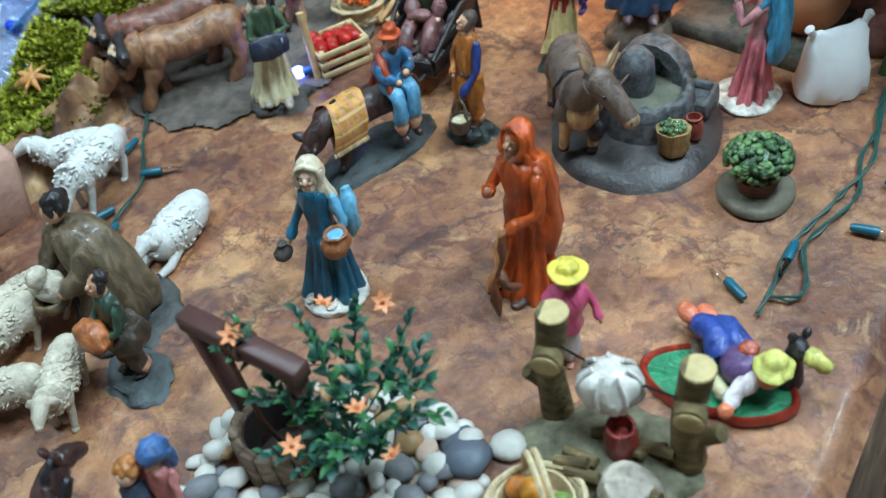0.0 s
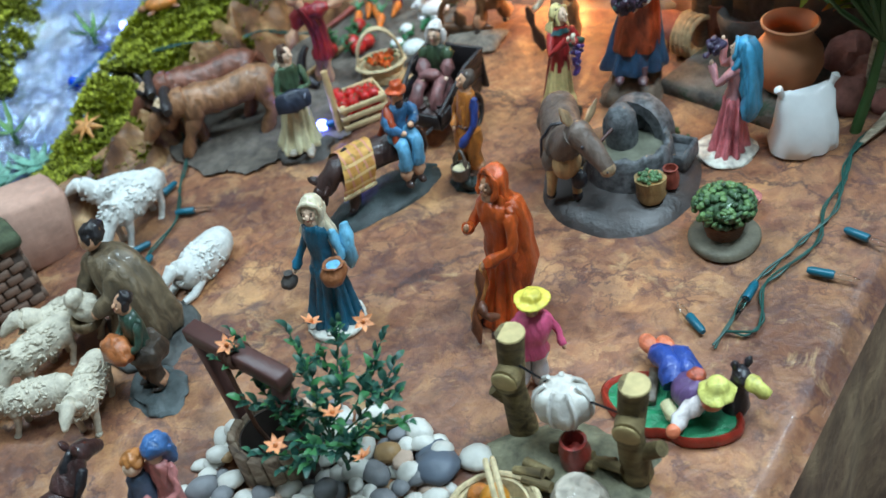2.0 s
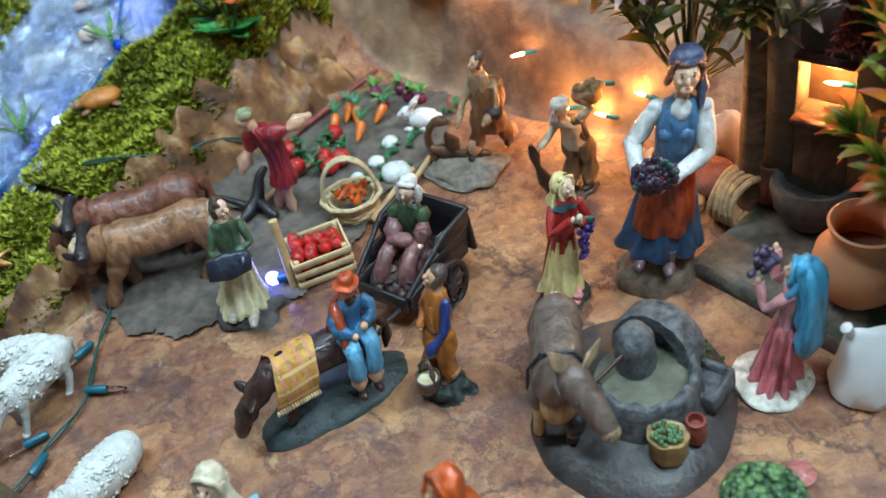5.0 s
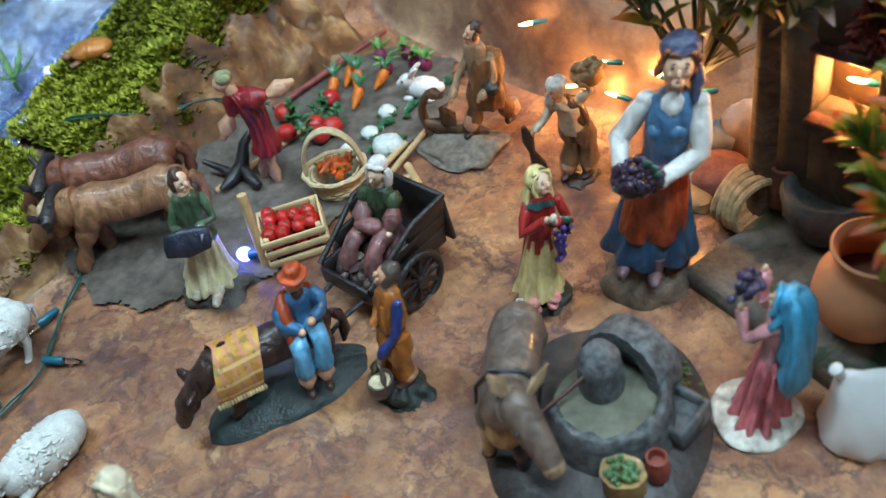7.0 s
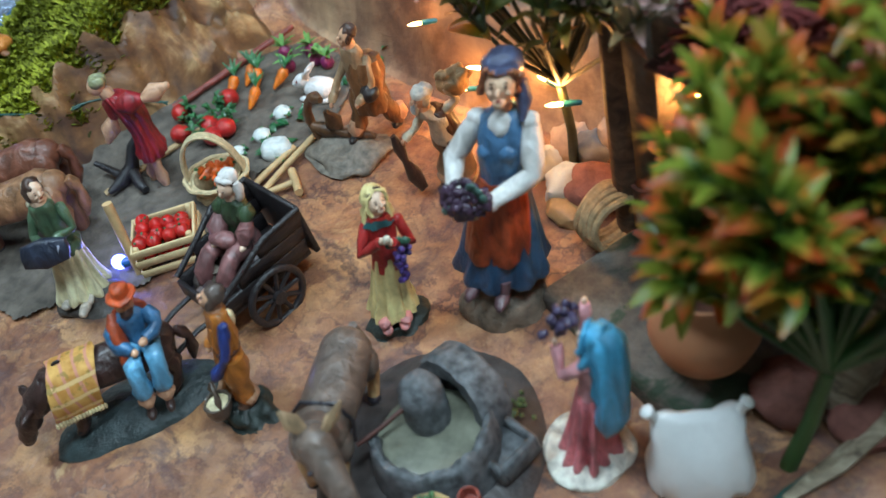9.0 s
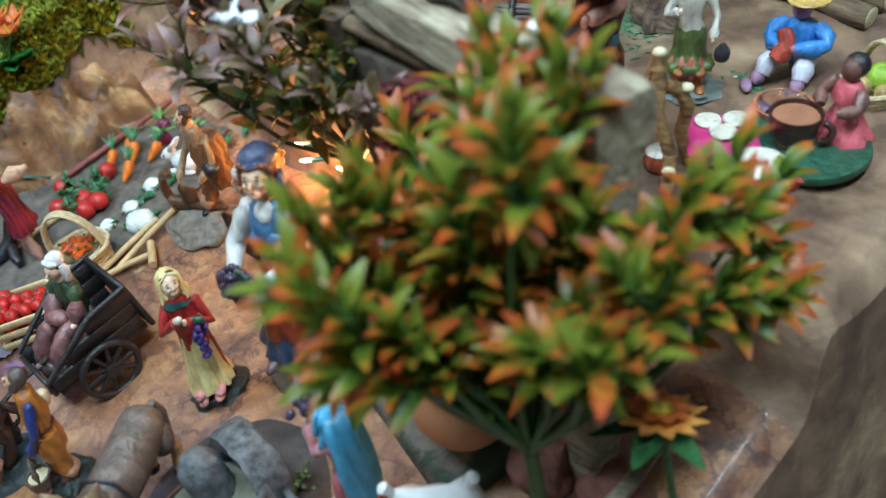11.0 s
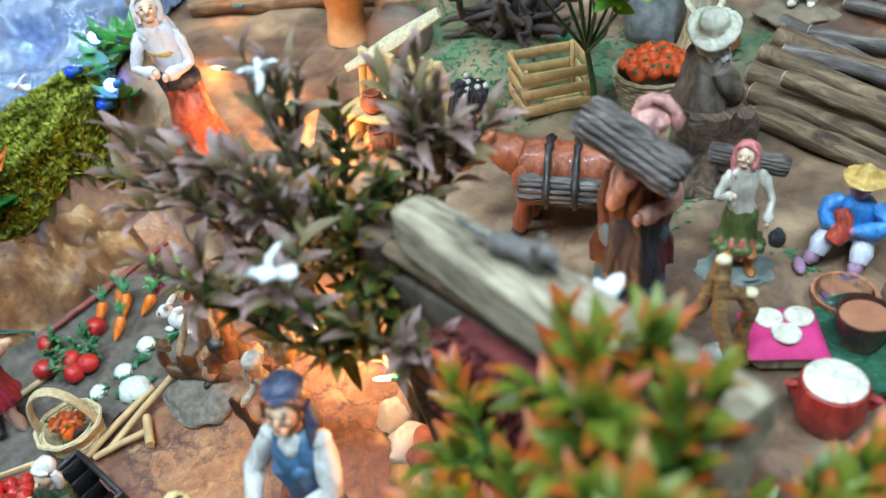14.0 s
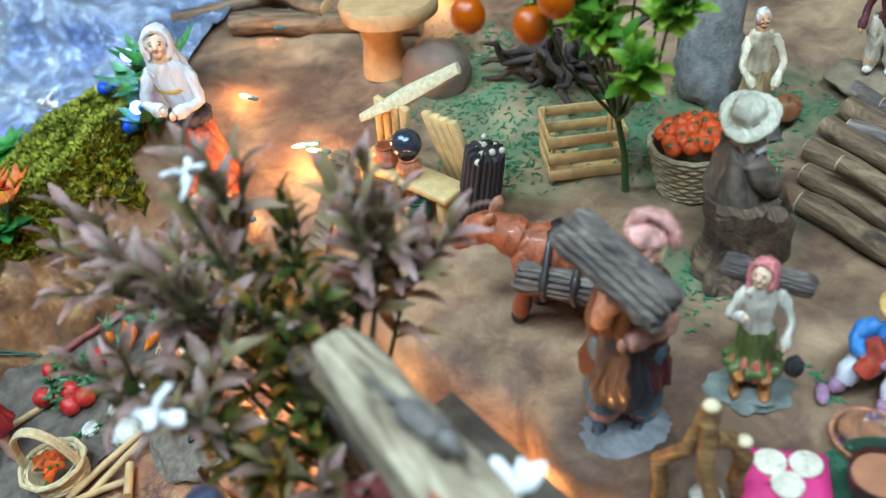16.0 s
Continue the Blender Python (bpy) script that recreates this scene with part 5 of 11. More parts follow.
    b = B()
    rnd = random.Random(9)
    for i in range(36):
        b.ell((0.038 + rnd.gauss(0, 0.003), 0.022 + rnd.gauss(0, 0.007), 0.018 + rnd.random() * 0.003), 0.0016, 0, None, 6, 5)
    tagged(part("leaves", b, paint(74, 92, 50), t), kind="stuff")
    # the donkey that turns it, its head turned aside
    b = B()
    beast(b, [(0, -0.018, 0.052), (0, -0.002, 0.051), (0, 0.014, 0.0515), (0, 0.028, 0.053)], [0.0150, 0.0158, 0.0158, 0.0148], 0,
          [((s * 0.008, -0.019, 0.041), (s * 0.009, -0.022, 0.028), (s * 0.0095, -0.022 - 0.003 * s, 0.012)) for s in (-1, 1)] + [((s * 0.008, 0.030, 0.042), (s * 0.0095, 0.037, 0.029), (s * 0.009, 0.033, 0.012)) for s in (-1, 1)], 1, 0.0038,
          [(0, -0.024, 0.056), (0.003, -0.033, 0.066), (0.006, -0.038, 0.072)], [0.0132, 0.0112, 0.0094], [(0.008, -0.040, 0.073), (0.017, -0.048, 0.064), (0.026, -0.055, 0.053)], [0.0092, 0.0076, 0.0056],
          [((0.003, -0.038, 0.079), (-0.006, -0.040, 0.094)), ((0.013, -0.037, 0.078), (0.021, -0.031, 0.092))], 2, [(0, 0.043, 0.056), (0.001, 0.048, 0.044), (0.001, 0.047, 0.026)], 0.95, 3)
    b.tube([(-0.0162, -0.014, 0.042), (-0.0164, -0.0135, 0.056), (-0.009, -0.013, 0.0665), (0.009, -0.013, 0.0665), (0.0164, -0.0135, 0.056), (0.0162, -0.014, 0.042)], 0.0011, 3, 7)
    b.ell((0.0265, -0.0558, 0.0522), (0.0058, 0.0056, 0.0054), 2, None, 12, 8)
    b.ell((0.001, -0.028, 0.044), (0.0108, 0.0088, 0.0125), 1, None, 14, 9)
    b.ell((0.010, -0.031, 0.031), (0.0062, 0.0056, 0.0075), 3, None, 12, 8)
    for s in (-1, 1):
        b.ell((0.0145 + s * 0.0055, -0.0485 + s * 0.004, 0.0695), (0.0013, 0.0014, 0.0013), 3, None, 7, 5)
        b.ell((0.0275 + s * 0.002, -0.0598 + s * 0.0016, 0.0535), (0.0009, 0.0009, 0.0009), 3, None, 6, 5)
    off = Vector((0.12, 0.11, 0))
    b.v = [(x + off.x * z, y + off.y * z, z) for x, y, z in b.v]
    part("donkey", b, [paint(104, 88, 78, 0.45, 0.25), paint(190, 152, 104, 0.45, 0.25), paint(176, 146, 112), paint(40, 36, 42)], t, "grey brown donkey with tan legs", pose(-0.046, -0.020, 0.0, 0, 0, 10))


donkey_mill()


# ---- farm cart and its passenger ----
def cart():
    t = thing("farm_cart", "dark wooden two-wheeled farm cart with solid board sides", "cart", at(0.052, 0.803, -22))
    dark = plain("cart_black_brown", lin(36, 31, 32), 0.42, 0, 0.45, 120, 0.8)
    part("bed", B().box((0, 0.004, 0.022), (0.042, 0.066, 0.005)), dark, t)
    # boards rise in a curve towards the tail
    for s in (-1, 1):
        for k in range(3):
            lo, hi = ((-0.030, 0.036), (-0.014, 0.037), (0.004, 0.038))[k]
            part("plank", B().box((s * (0.0215 + 0.0016 * k), (lo + hi) / 2, 0.030 + 0.0112 * k), (0.003, hi - lo, 0.0108), 0, (0, s * 8, 0), 0.0006), dark, t)
        part("top_rail", B().tube([(s * 0.0222, -0.031, 0.036), (s * 0.0240, -0.010, 0.047), (s * 0.0262, 0.010, 0.0585), (s * 0.0262, 0.038, 0.0600)], [0.0018, 0.0019, 0.0019, 0.0019], 0, 8), dark, t)
        c = Vector((s * 0.0285, 0.002, 0.0185))
        rim = [tuple(c + Vector((0, 0.0185 * math.cos(a), 0.0185 * math.sin(a)))) for a in (6.2832 * j / 28 for j in range(29))]
        wheel = part("wheel", B().tube(rim, 0.0024, 0, 8), dark, t)
        part("hub", B().tube([c - Vector((0.004, 0, 0)), c + Vector((0.004, 0, 0))], 0.0045, 0, 12), dark, wheel)
        for k in range(10):
            a = 6.2832 * k / 10
            part("spoke", B().tube([c, c + Vector((0, 0.018 * math.cos(a), 0.018 * math.sin(a)))], 0.0015, 0, 6), dark, wheel)
        part("shaft", B().tube([(s * 0.015, -0.026, 0.024), (s * 0.013, -0.046, 0.024), (s * 0.012, -0.062, 0.020)], 0.0017, 0, 7), dark, t)
    part("tailboard", B().box((0, 0.0385, 0.0415), (0.052, 0.0035, 0.0400), 0, (4, 0, 0), 0.0008), dark, t)
    part("front_board", B().box((0, -0.0315, 0.0290), (0.042, 0.003, 0.0120), 0, None, 0.0006), dark, t)
    rnd = random.Random(6)
    for i, (x, y, r, c) in enumerate(((-0.012, -0.020, 0.0075, (84, 74, 70)), (0.004, -0.022, 0.0065, (70, 52, 50)), (0.013, -0.018, 0.0062, (62, 48, 46)), (-0.015, -0.006, 0.0062, (104, 94, 84)), (-0.004, -0.013, 0.0068, (110, 98, 86)))):
        b = B()
        b.stack([(0, 0, 0, r * 0.7, r * 0.66), (0, 0, r * 0.5, r, r * 0.95), (0, 0, r * 1.3, r * 0.8, r * 0.75), (0, 0, r * 1.6, r * 0.34, r * 0.32), (0, 0, r * 2.0, r * 0.5, r * 0.46), (0, 0, r * 2.02, r * 0.2, r * 0.2)], 0, 16, 5, 0.05)
        part("goods_sack", b, paint(*c, 0.4, 0.35), t, "dark tied goods sack", pose(x, y, 0.0245, rnd.uniform(-12, 12), rnd.uniform(-12, 12), rnd.uniform(0, 90)))
    for x, y, z in ((0.015, 0.010, 0.036), (0.014, 0.022, 0.038)):
        part("pale_bundle", B().rock((0, 0, 0), (0.0075, 0.0095, 0.008), 0, 0.3, x * 300, 16, 10, 0.4), paint(150, 142, 142, 0.45, 0.25), t, "pale grey cloth bundle", pose(x, y, z - 0.006, 0, 0, 30))
    # the seated passenger
    b = B()
    b.stack([(0, 0.002, 0.026, 0.0150, 0.0150), (0, 0.002, 0.040, 0.0125, 0.0115), (0, 0.005, 0.047, 0.0082, 0.0072)], 1, 32, 8, 0.08)
    for s in (-1, 1):
        b.tube([(s * 0.0055, 0.0, 0.043), (s * 0.0085, -0.012, 0.046), (s * 0.0090, -0.020, 0.043), (s * 0.0092, -0.025, 0.031)], [0.0060, 0.0058, 0.0052, 0.0046], 1, 14)
        b.ell((s * 0.0092, -0.029, 0.0285), (0.0030, 0.0056, 0.0028), 5, None, 9, 6)
    b.stack([(0, 0.005, 0.044, 0.0082, 0.0074), (0, 0.005, 0.052, 0.0072, 0.0064), (0, 0.004, 0.062, 0.0088, 0.0070), (0, 0.005, 0.0705, 0.0084, 0.0056), (0, 0.005, 0.0735, 0.0040, 0.0038)], 2, 26, 6, 0.05)
    b.stack([(0, 0.002, 0.043, 0.0098, 0.0084), (0, 0.003, 0.0465, 0.0078, 0.0070)], 2, 24, 6, 0.08)
    b.tube([(0, 0.005, 0.072), (0, 0.003, 0.078)], [0.0029, 0.0027], 0, 9)
    b.ell((0, 0.002, 0.0825), (0.0049, 0.0053, 0.0062), 0, None, 16, 10)
    b.ell((0, -0.0033, 0.0815), (0.0009, 0.0012, 0.0016), 0, None, 8, 6)
    for s in (-1, 1):
        b.ell((s * 0.0020, -0.0028, 0.0832), (0.0008, 0.0005, 0.0005), 30, None, 7, 5)
    b.ell((0, -0.0028, 0.0790), (0.0011, 0.0005, 0.0004), 31, None, 7, 5)
    b.ell((0, 0.0050, 0.0850), (0.0060, 0.0052, 0.0062), 6, None, 14, 9)
    b.ell((0, 0.0055, 0.0872), (0.0064, 0.0058, 0.0058), 3, None, 16, 10, 0.08, 300)
    b.tube([(-0.0060, 0.0025, 0.0870), (0, -0.0012, 0.0895), (0.0060, 0.0025, 0.0870)], 0.0011, 3, 7)
    for s in (-1, 1):
        b.tube([(s * 0.0058, 0.005, 0.0855), (s * 0.0066, 0.0055, 0.0775), (s * 0.0058, 0.0050, 0.0725)], [0.0022, 0.0026, 0.0016], 3, 8)
        w = Vector((-0.0055, -0.0105, 0.0520)) if s < 0 else Vector((0.0125, -0.0060, 0.0500))
        b.tube([(s * 0.0088, 0.005, 0.0695), (s * 0.0115, 0.0015, 0.0610)], [0.0038, 0.0036], 2, 10)
        b.tube([(s * 0.0115, 0.0015, 0.0615), tuple(w)], [0.0034, 0.0030], 1, 10)
        b.ell(tuple(w + Vector((0, -0.002, -0.0008))), (0.0023, 0.0028, 0.0020), 0, None, 9, 6)
    b.ell((-0.001, -0.0095, 0.0530), (0.0092, 0.0058, 0.0046), 1, (0, 6, 14), 14, 9, 0.18, 200)
    figurine("cart_woman_figurine", "painted figurine of a seated woman in green shawl and rose skirt", b,
             [PALE, paint(128, 84, 82, 0.4, 0.4), paint(56, 76, 50, 0.45, 0.35), paint(220, 214, 208, 0.45, 0.12), paint(196, 140, 116), paint(84, 62, 56), paint(92, 58, 44)], at(0.046, 0.806, -10), "", 0.0004)


cart()


# ---- the kitchen garden ----
def kraft_fold():
    """A crumpled tuck of plain wrapping paper between the moss and the garden."""
    path = [(-0.29, 0.665), (-0.262, 0.715), (-0.222, 0.795), (-0.200, 0.85), (-0.176, 0.90), (-0.154, 0.95), (-0.130, 0.99), (-0.104, 1.03), (-0.082, 1.062)]
    m = Mat("golden_kraft_paper")
    tone = m.ramp(m.noise(26, 5, 0.6, 0.5), [(0.36, lin(76, 50, 36)), (0.52, lin(130, 92, 58)), (0.66, lin(190, 156, 112))])
    fine = m.ramp(m.noise(120, 4, 0.6), [(0.35, (0.8, 0.78, 0.75)), (0.65, (1.1, 1.08, 1.05))])
    m.bump(m.noise(90, 6, 0.7, 0.3), 0.5, 0.002)
    mat = m.out(m.mix(1.0, tone, fine, "MULTIPLY"), 0.55)
    nu, nv = 150, 22
    vs, fs = [], []
    for i in range(nu + 1):
        f = i / nu * (len(path) - 1)
        k = min(int(f), len(path) - 2)
        p, q = Vector(path[k]), Vector(path[k + 1])
        a, c = Vector(path[max(0, k - 1)]), Vector(path[min(len(path) - 1, k + 2)])
        side = ((q - a) * (1 - (f - k)) + (c - p) * (f - k)).normalized()
        o = p + (q - p) * (f - k)
        end = sm(0, 8, i) * sm(0, 8, nu - i)
        for j in range(nv + 1):
            v = 2 * j / nv - 1
            w = 0.024 + 0.008 * noise.noise(Vector((i * 0.09, v, 3)))
            x, y = o.x + side.y * v * w, o.y - side.x * v * w
            g = Vector((x, y, 0))
            crease = 1 - 2.6 * abs(noise.noise(Vector((x * 30 + y * 18, y * 26 - x * 20, 1)) + 0.5 * noise.noise_vector(g * 25)))
            small = 1 - 2.2 * abs(noise.noise(g * 75 + Vector((0, 0, 7))))
            rise = max(0.0, 1 - abs(v) ** 1.6)
            vs.append((x + 0.002 * crease, y, ground_z(x, y) + 0.001 + end * rise * (0.009 + 0.015 * crease + 0.006 * small) - 0.004 * (1 - rise)))
    for i in range(nu):
        for j in range(nv):
            a = i * (nv + 1) + j
            fs.append((a, a + 1, a + nv + 2, a + nv + 1))
    b = B()
    b.add(vs, fs)
    tagged(part("trim_paper_fold", b, mat, sharp=35), "crumpled tuck of golden brown wrapping paper beside the moss", "paper", kind="structure")


kraft_fold()


def soil_sheet():
    """Grey felt soil cut to a ragged outline, laid on the paper."""
    outline = [(-0.215, 0.80), (-0.165, 0.756), (-0.115, 0.756), (-0.075, 0.785), (-0.035, 0.795), (-0.012, 0.85), (0.0, 0.905), (0.03, 0.955), (0.035, 1.0), (0.02, 1.028), (-0.01, 1.042), (-0.045, 1.046), (-0.08, 1.02), (-0.105, 0.985), (-0.135, 0.945), (-0.165, 0.91), (-0.225, 0.865)]
    def inside(x, y):
        hit = False
        for (x0, y0), (x1, y1) in zip(outline, outline[1:] + outline[:1]):
            if (y0 > y) != (y1 > y) and x < x0 + (x1 - x0) * (y - y0) / (y1 - y0):
                hit = not hit
        return hit
    b, step, idx = B(), 0.002, {}
    vs, fs = [], []

    def vid(i, j):
        if (i, j) not in idx:
            x, y = -0.24 + i * step, 0.74 + j * step
            x2, y2 = x + 0.002 * noise.noise(Vector((x, y, 2)) * 90), y + 0.002 * noise.noise(Vector((x, y, 6)) * 90)
            idx[i, j] = len(vs)
            vs.append((x2, y2, ground_z(x2, y2) + 0.003 + 0.0012 * noise.noise(Vector((x, y, 0)) * 120)))
        return idx[i, j]
    for i in range(150):
        for j in range(165):
            x, y = -0.24 + (i + 0.5) * step, 0.74 + (j + 0.5) * step
            n = 0.006 * noise.noise(Vector((x, y, 1)) * 40)
            if inside(x + n, y + n):
                fs.append((vid(i, j), vid(i + 1, j), vid(i + 1, j + 1), vid(i, j + 1)))
    b.add(vs, fs)
    tagged(part("soil_sheet", b, SOIL), "grey sanded soil sheet under oxen and vegetable garden", "soil", kind="structure")


soil_sheet()
LEAF = paint(48, 104, 58, 0.45, 0.35)
LIGHTLEAF = paint(96, 150, 70, 0.45, 0.3)


def leaf(b, base, tip, width, slot, cup=0.15, n=4):
    """One pointed leaf with a raised rib, from base to tip."""
    base, tip = Vector(base), Vector(tip)
    d = tip - base
    side = d.cross(Vector((0, 0, 1)))
    side = side.normalized() if side.length > 1e-6 else Vector((1, 0, 0))
    up = side.cross(d).normalized()
    left, mid, right = [], [], []
    for i in range(n + 1):
        u = i / n
        w = width * math.sin(math.pi * min(0.98, max(0.04, u ** 0.85))) * 0.5
        p = base + d * u + up * (cup * d.length * math.sin(math.pi * u) * 0.5)
        left.append(tuple(p - side * w + up * w * 0.45))
        mid.append(tuple(p))
        right.append(tuple(p + side * w + up * w * 0.45))
    k = n + 1
    fs = []
    for i in range(n):
        fs += [(i, i + 1, k + i + 1, k + i), (k + i, k + i + 1, 2 * k + i + 1, 2 * k + i)]
    b.add(left + mid + right, fs, slot)


def bush_leaves(b, c, count, size, slot, rnd, rise=0.6, width=0.5):
    for i in range(count):
        a = rnd.random() * 6.2832
        d = Vector((math.cos(a), math.sin(a), rnd.uniform(0.1, 1.2) * rise)).normalized() * size * rnd.uniform(0.7, 1.2)
        leaf(b, c, Vector(c) + d, size * width, slot)


def tomato_plant(x, y, seed):
    rnd = random.Random(seed)
    t = thing("tomato_plant", "small tomato plant with red fruit in the grey soil", "plant", at(x, y, rnd.random() * 360, 0.004) @ Matrix.Scale(0.8, 4), "tomato plants")
    b = B()
    b.tube([(0, 0, 0), (0.002, 0.001, 0.014), (0.001, 0.0, 0.024)], [0.0012, 0.001, 0.0006], 0, 6)
    for k in range(7):
        bush_leaves(b, (rnd.gauss(0, 0.003), rnd.gauss(0, 0.003), 0.008 + 0.0016 * k), 2, 0.0095, 0, rnd, 0.5, 0.6)
    part("foliage", b, LEAF, t)
    b = B()
    b.ell((0.006, -0.010, 0.0088), (0.0098, 0.0098, 0.0088), 0, None, 16, 10)
    f = part("tomato", b, paint(180, 34, 30, 0.3, 0.25), t, "red tomato")
    b = B()
    for k in range(5):
        a = k * 1.257
        leaf(b, (0.006, -0.008, 0.0164), (0.006 + 0.005 * math.cos(a), -0.008 + 0.005 * math.sin(a), 0.0155), 0.002, 0)
    part("calyx", b, LEAF, f)


for i, (x, y) in enumerate(((-0.083, 0.938), (-0.064, 0.93), (-0.066, 0.949), (-0.048, 0.948), (-0.088, 0.954), (-0.066, 0.962))):
    tomato_plant(x, y, 20 + i)


def carrot_plant(x, y, seed, big=0.8):
    rnd = random.Random(seed)
    t = thing("carrot", "orange carrot with green tops pulled half out of the soil", "vegetable", at(x, y, rnd.uniform(-30, 30), 0.003), "row of carrots")
    b = B()
    b.tube([(0, -0.014, 0.004), (0, -0.006, 0.009), (0, 0.002, 0.014), (0, 0.005, 0.017)], [0.0012, 0.0042, 0.0056, 0.0035], 0, 12)
    part("root", scaled(b, big), paint(226, 118, 30, 0.35, 0.2), t)
    b = B()
    for k in range(10):
        a, r = rnd.random() * 6.28, 0.012 + rnd.random() * 0.008
        leaf(b, (0, 0.005, 0.017), (math.cos(a) * r * 0.7, 0.006 + abs(math.sin(a)) * r * 0.7, 0.018 + r * 0.6), 0.0035, 0)
    part("tops", scaled(b, big), LEAF, t)


for i, (x, y) in enumerate(((-0.067, 0.986), (-0.040, 0.974), (-0.050, 0.996), (-0.028, 0.998), (-0.059, 1.001))):
    carrot_plant(x, y, 40 + i, 0.78)


def radish(x, y, seed):
    rnd = random.Random(seed)
    t = thing("radish", "purple radish with pale green leaves in the soil", "vegetable", at(x, y, rnd.random() * 360, 0.003) @ Matrix.Scale(0.72, 4), "row of radishes")
    part("root", B().ell((0, 0, 0.0075), (0.0075, 0.0075, 0.008), 0, None, 14, 9), paint(122, 34, 84, 0.4, 0.25), t)
    b = B()
    bush_leaves(b, (0, 0, 0.014), 9, 0.017, 0, rnd, 1.0, 0.3)
    part("tops", b, LIGHTLEAF, t)


for i, (x, y) in enumerate(((-0.032, 1.014), (-0.012, 1.024), (0.0, 1.02), (-0.022, 1.034), (-0.044, 1.03))):
    radish(x, y, 60 + i)


def cabbage(x, y, r, seed):
    rnd = random.Random(seed)
    t = thing("white_cabbage", "small white cabbage on green leaves in the soil", "vegetable", at(x, y, rnd.random() * 360, 0.003), "row of cabbages")
    part("head", B().rock((0, 0, 0), (r, r * 0.9, r * 0.75), 0, 0.12, seed, 16, 10, 0.3), paint(220, 226, 222, 0.4, 0.1), t)
    b = B()
    for k in range(5):
        a = rnd.random() * 6.28
        leaf(b, (0, 0, 0.001), (math.cos(a) * r * 1.35, math.sin(a) * r * 1.35, 0.003), r * 0.8, 0)
    part("outer_leaves", b, LEAF, t)


for i, (x, y, r) in enumerate(((-0.029, 0.921, 0.0068), (-0.018, 0.94, 0.0074), (-0.013, 0.964, 0.0074), (0.003, 0.926, 0.0125))):
    cabbage(x, y, r, 80 + i)


def green_row():
    b = B()
    rnd = random.Random(12)
    for i in range(26):
        u = i / 25
        x, y = -0.03 + 0.075 * u + rnd.gauss(0, 0.002), 0.915 + 0.115 * u + rnd.gauss(0, 0.002)
        if 0.2 < u < 0.24 or 0.5 < u < 0.56:
            continue
        a = rnd.random() * 6.28
        leaf(b, (x, y, ground_z(x, y) + 0.003), (x + 0.01 * math.cos(a), y + 0.01 * math.sin(a), ground_z(x, y) + 0.006), 0.006, 0)
    tagged(part("garden_greens", b, paint(28, 96, 54, 0.4, 0.3)), "low green leaves along the garden edge", "plants", kind="stuff")


green_row()


def rabbit_figure(name, label, m, k=1.0, mat=None):
    b = B()
    b.ell((0.006, 0, 0.012), (0.017, 0.011, 0.0115), 0, None, 18, 12)
    b.ell((0.013, 0, 0.011), (0.0115, 0.0115, 0.011), 0, None, 16, 10)
    b.ell((-0.012, 0, 0.02), (0.009, 0.0068, 0.0075), 0, (0, -15, 0), 16, 10)
    b.ell((-0.019, 0, 0.018), (0.004, 0.0042, 0.0036), 0, None, 10, 7)
    for s in (-1, 1):
        b.tube([(-0.008, s * 0.003, 0.025), (-0.003, s * 0.0045, 0.032), (0.002, s * 0.006, 0.037)], [0.0022, 0.0034, 0.001], 0, 9, True, 0.5)
        b.tube([(-0.0075, s * 0.003, 0.0268), (-0.0035, s * 0.0047, 0.0328), (0.0008, s * 0.0058, 0.0362)], [0.001, 0.002, 0.0006], 1, 7, True, 0.5)
        b.ell((-0.009, s * 0.006, 0.003), (0.006, 0.003, 0.003), 0, None, 10, 6)
        b.ell((0.012, s * 0.009, 0.0035), (0.0085, 0.0035, 0.0035), 0, None, 10, 6)
        b.ell((-0.0155, s * 0.0058, 0.022), 0.0011, 2, None, 7, 5)
    b.ell((0.0245, 0, 0.012), 0.0048, 0, None, 10, 7, 0.2, 300)
    figurine(name, label, scaled(b, k), [mat or paint(230, 228, 226, 0.35, 0.06), paint(222, 164, 156), paint(120, 30, 30)], m)


rabbit_figure("rabbit_figurine", "glossy white ceramic rabbit crouching in the garden", at(0.006, 0.984, 5, 0.003), 0.74)


def garden_border():
    b = B()
    pts = [(-0.112 + 0.062 * u, 0.96 + 0.098 * u, 0.024 + 0.012 * u) for u in (k / 8 for k in range(9))]
    pts = [(x, y, max(z, ground_z(x, y) + 0.006)) for x, y, z in pts]
    b.tube(pts, [0.0026 + 0.0005 * math.sin(k * 2.1) for k in range(9)], 0, 9)
    b.v = [tuple(Vector(v) + Vector((0, 0, 1)) * 0.0012 * noise.noise(Vector(v) * 170)) for v in b.v]
    tagged(part("garden_branch", b, plain("red_brown_bark", lin(132, 62, 52), 0.5, 0, 0.45, 120, 0.8)), "red brown branch along the vegetable garden", "branch")


garden_border()


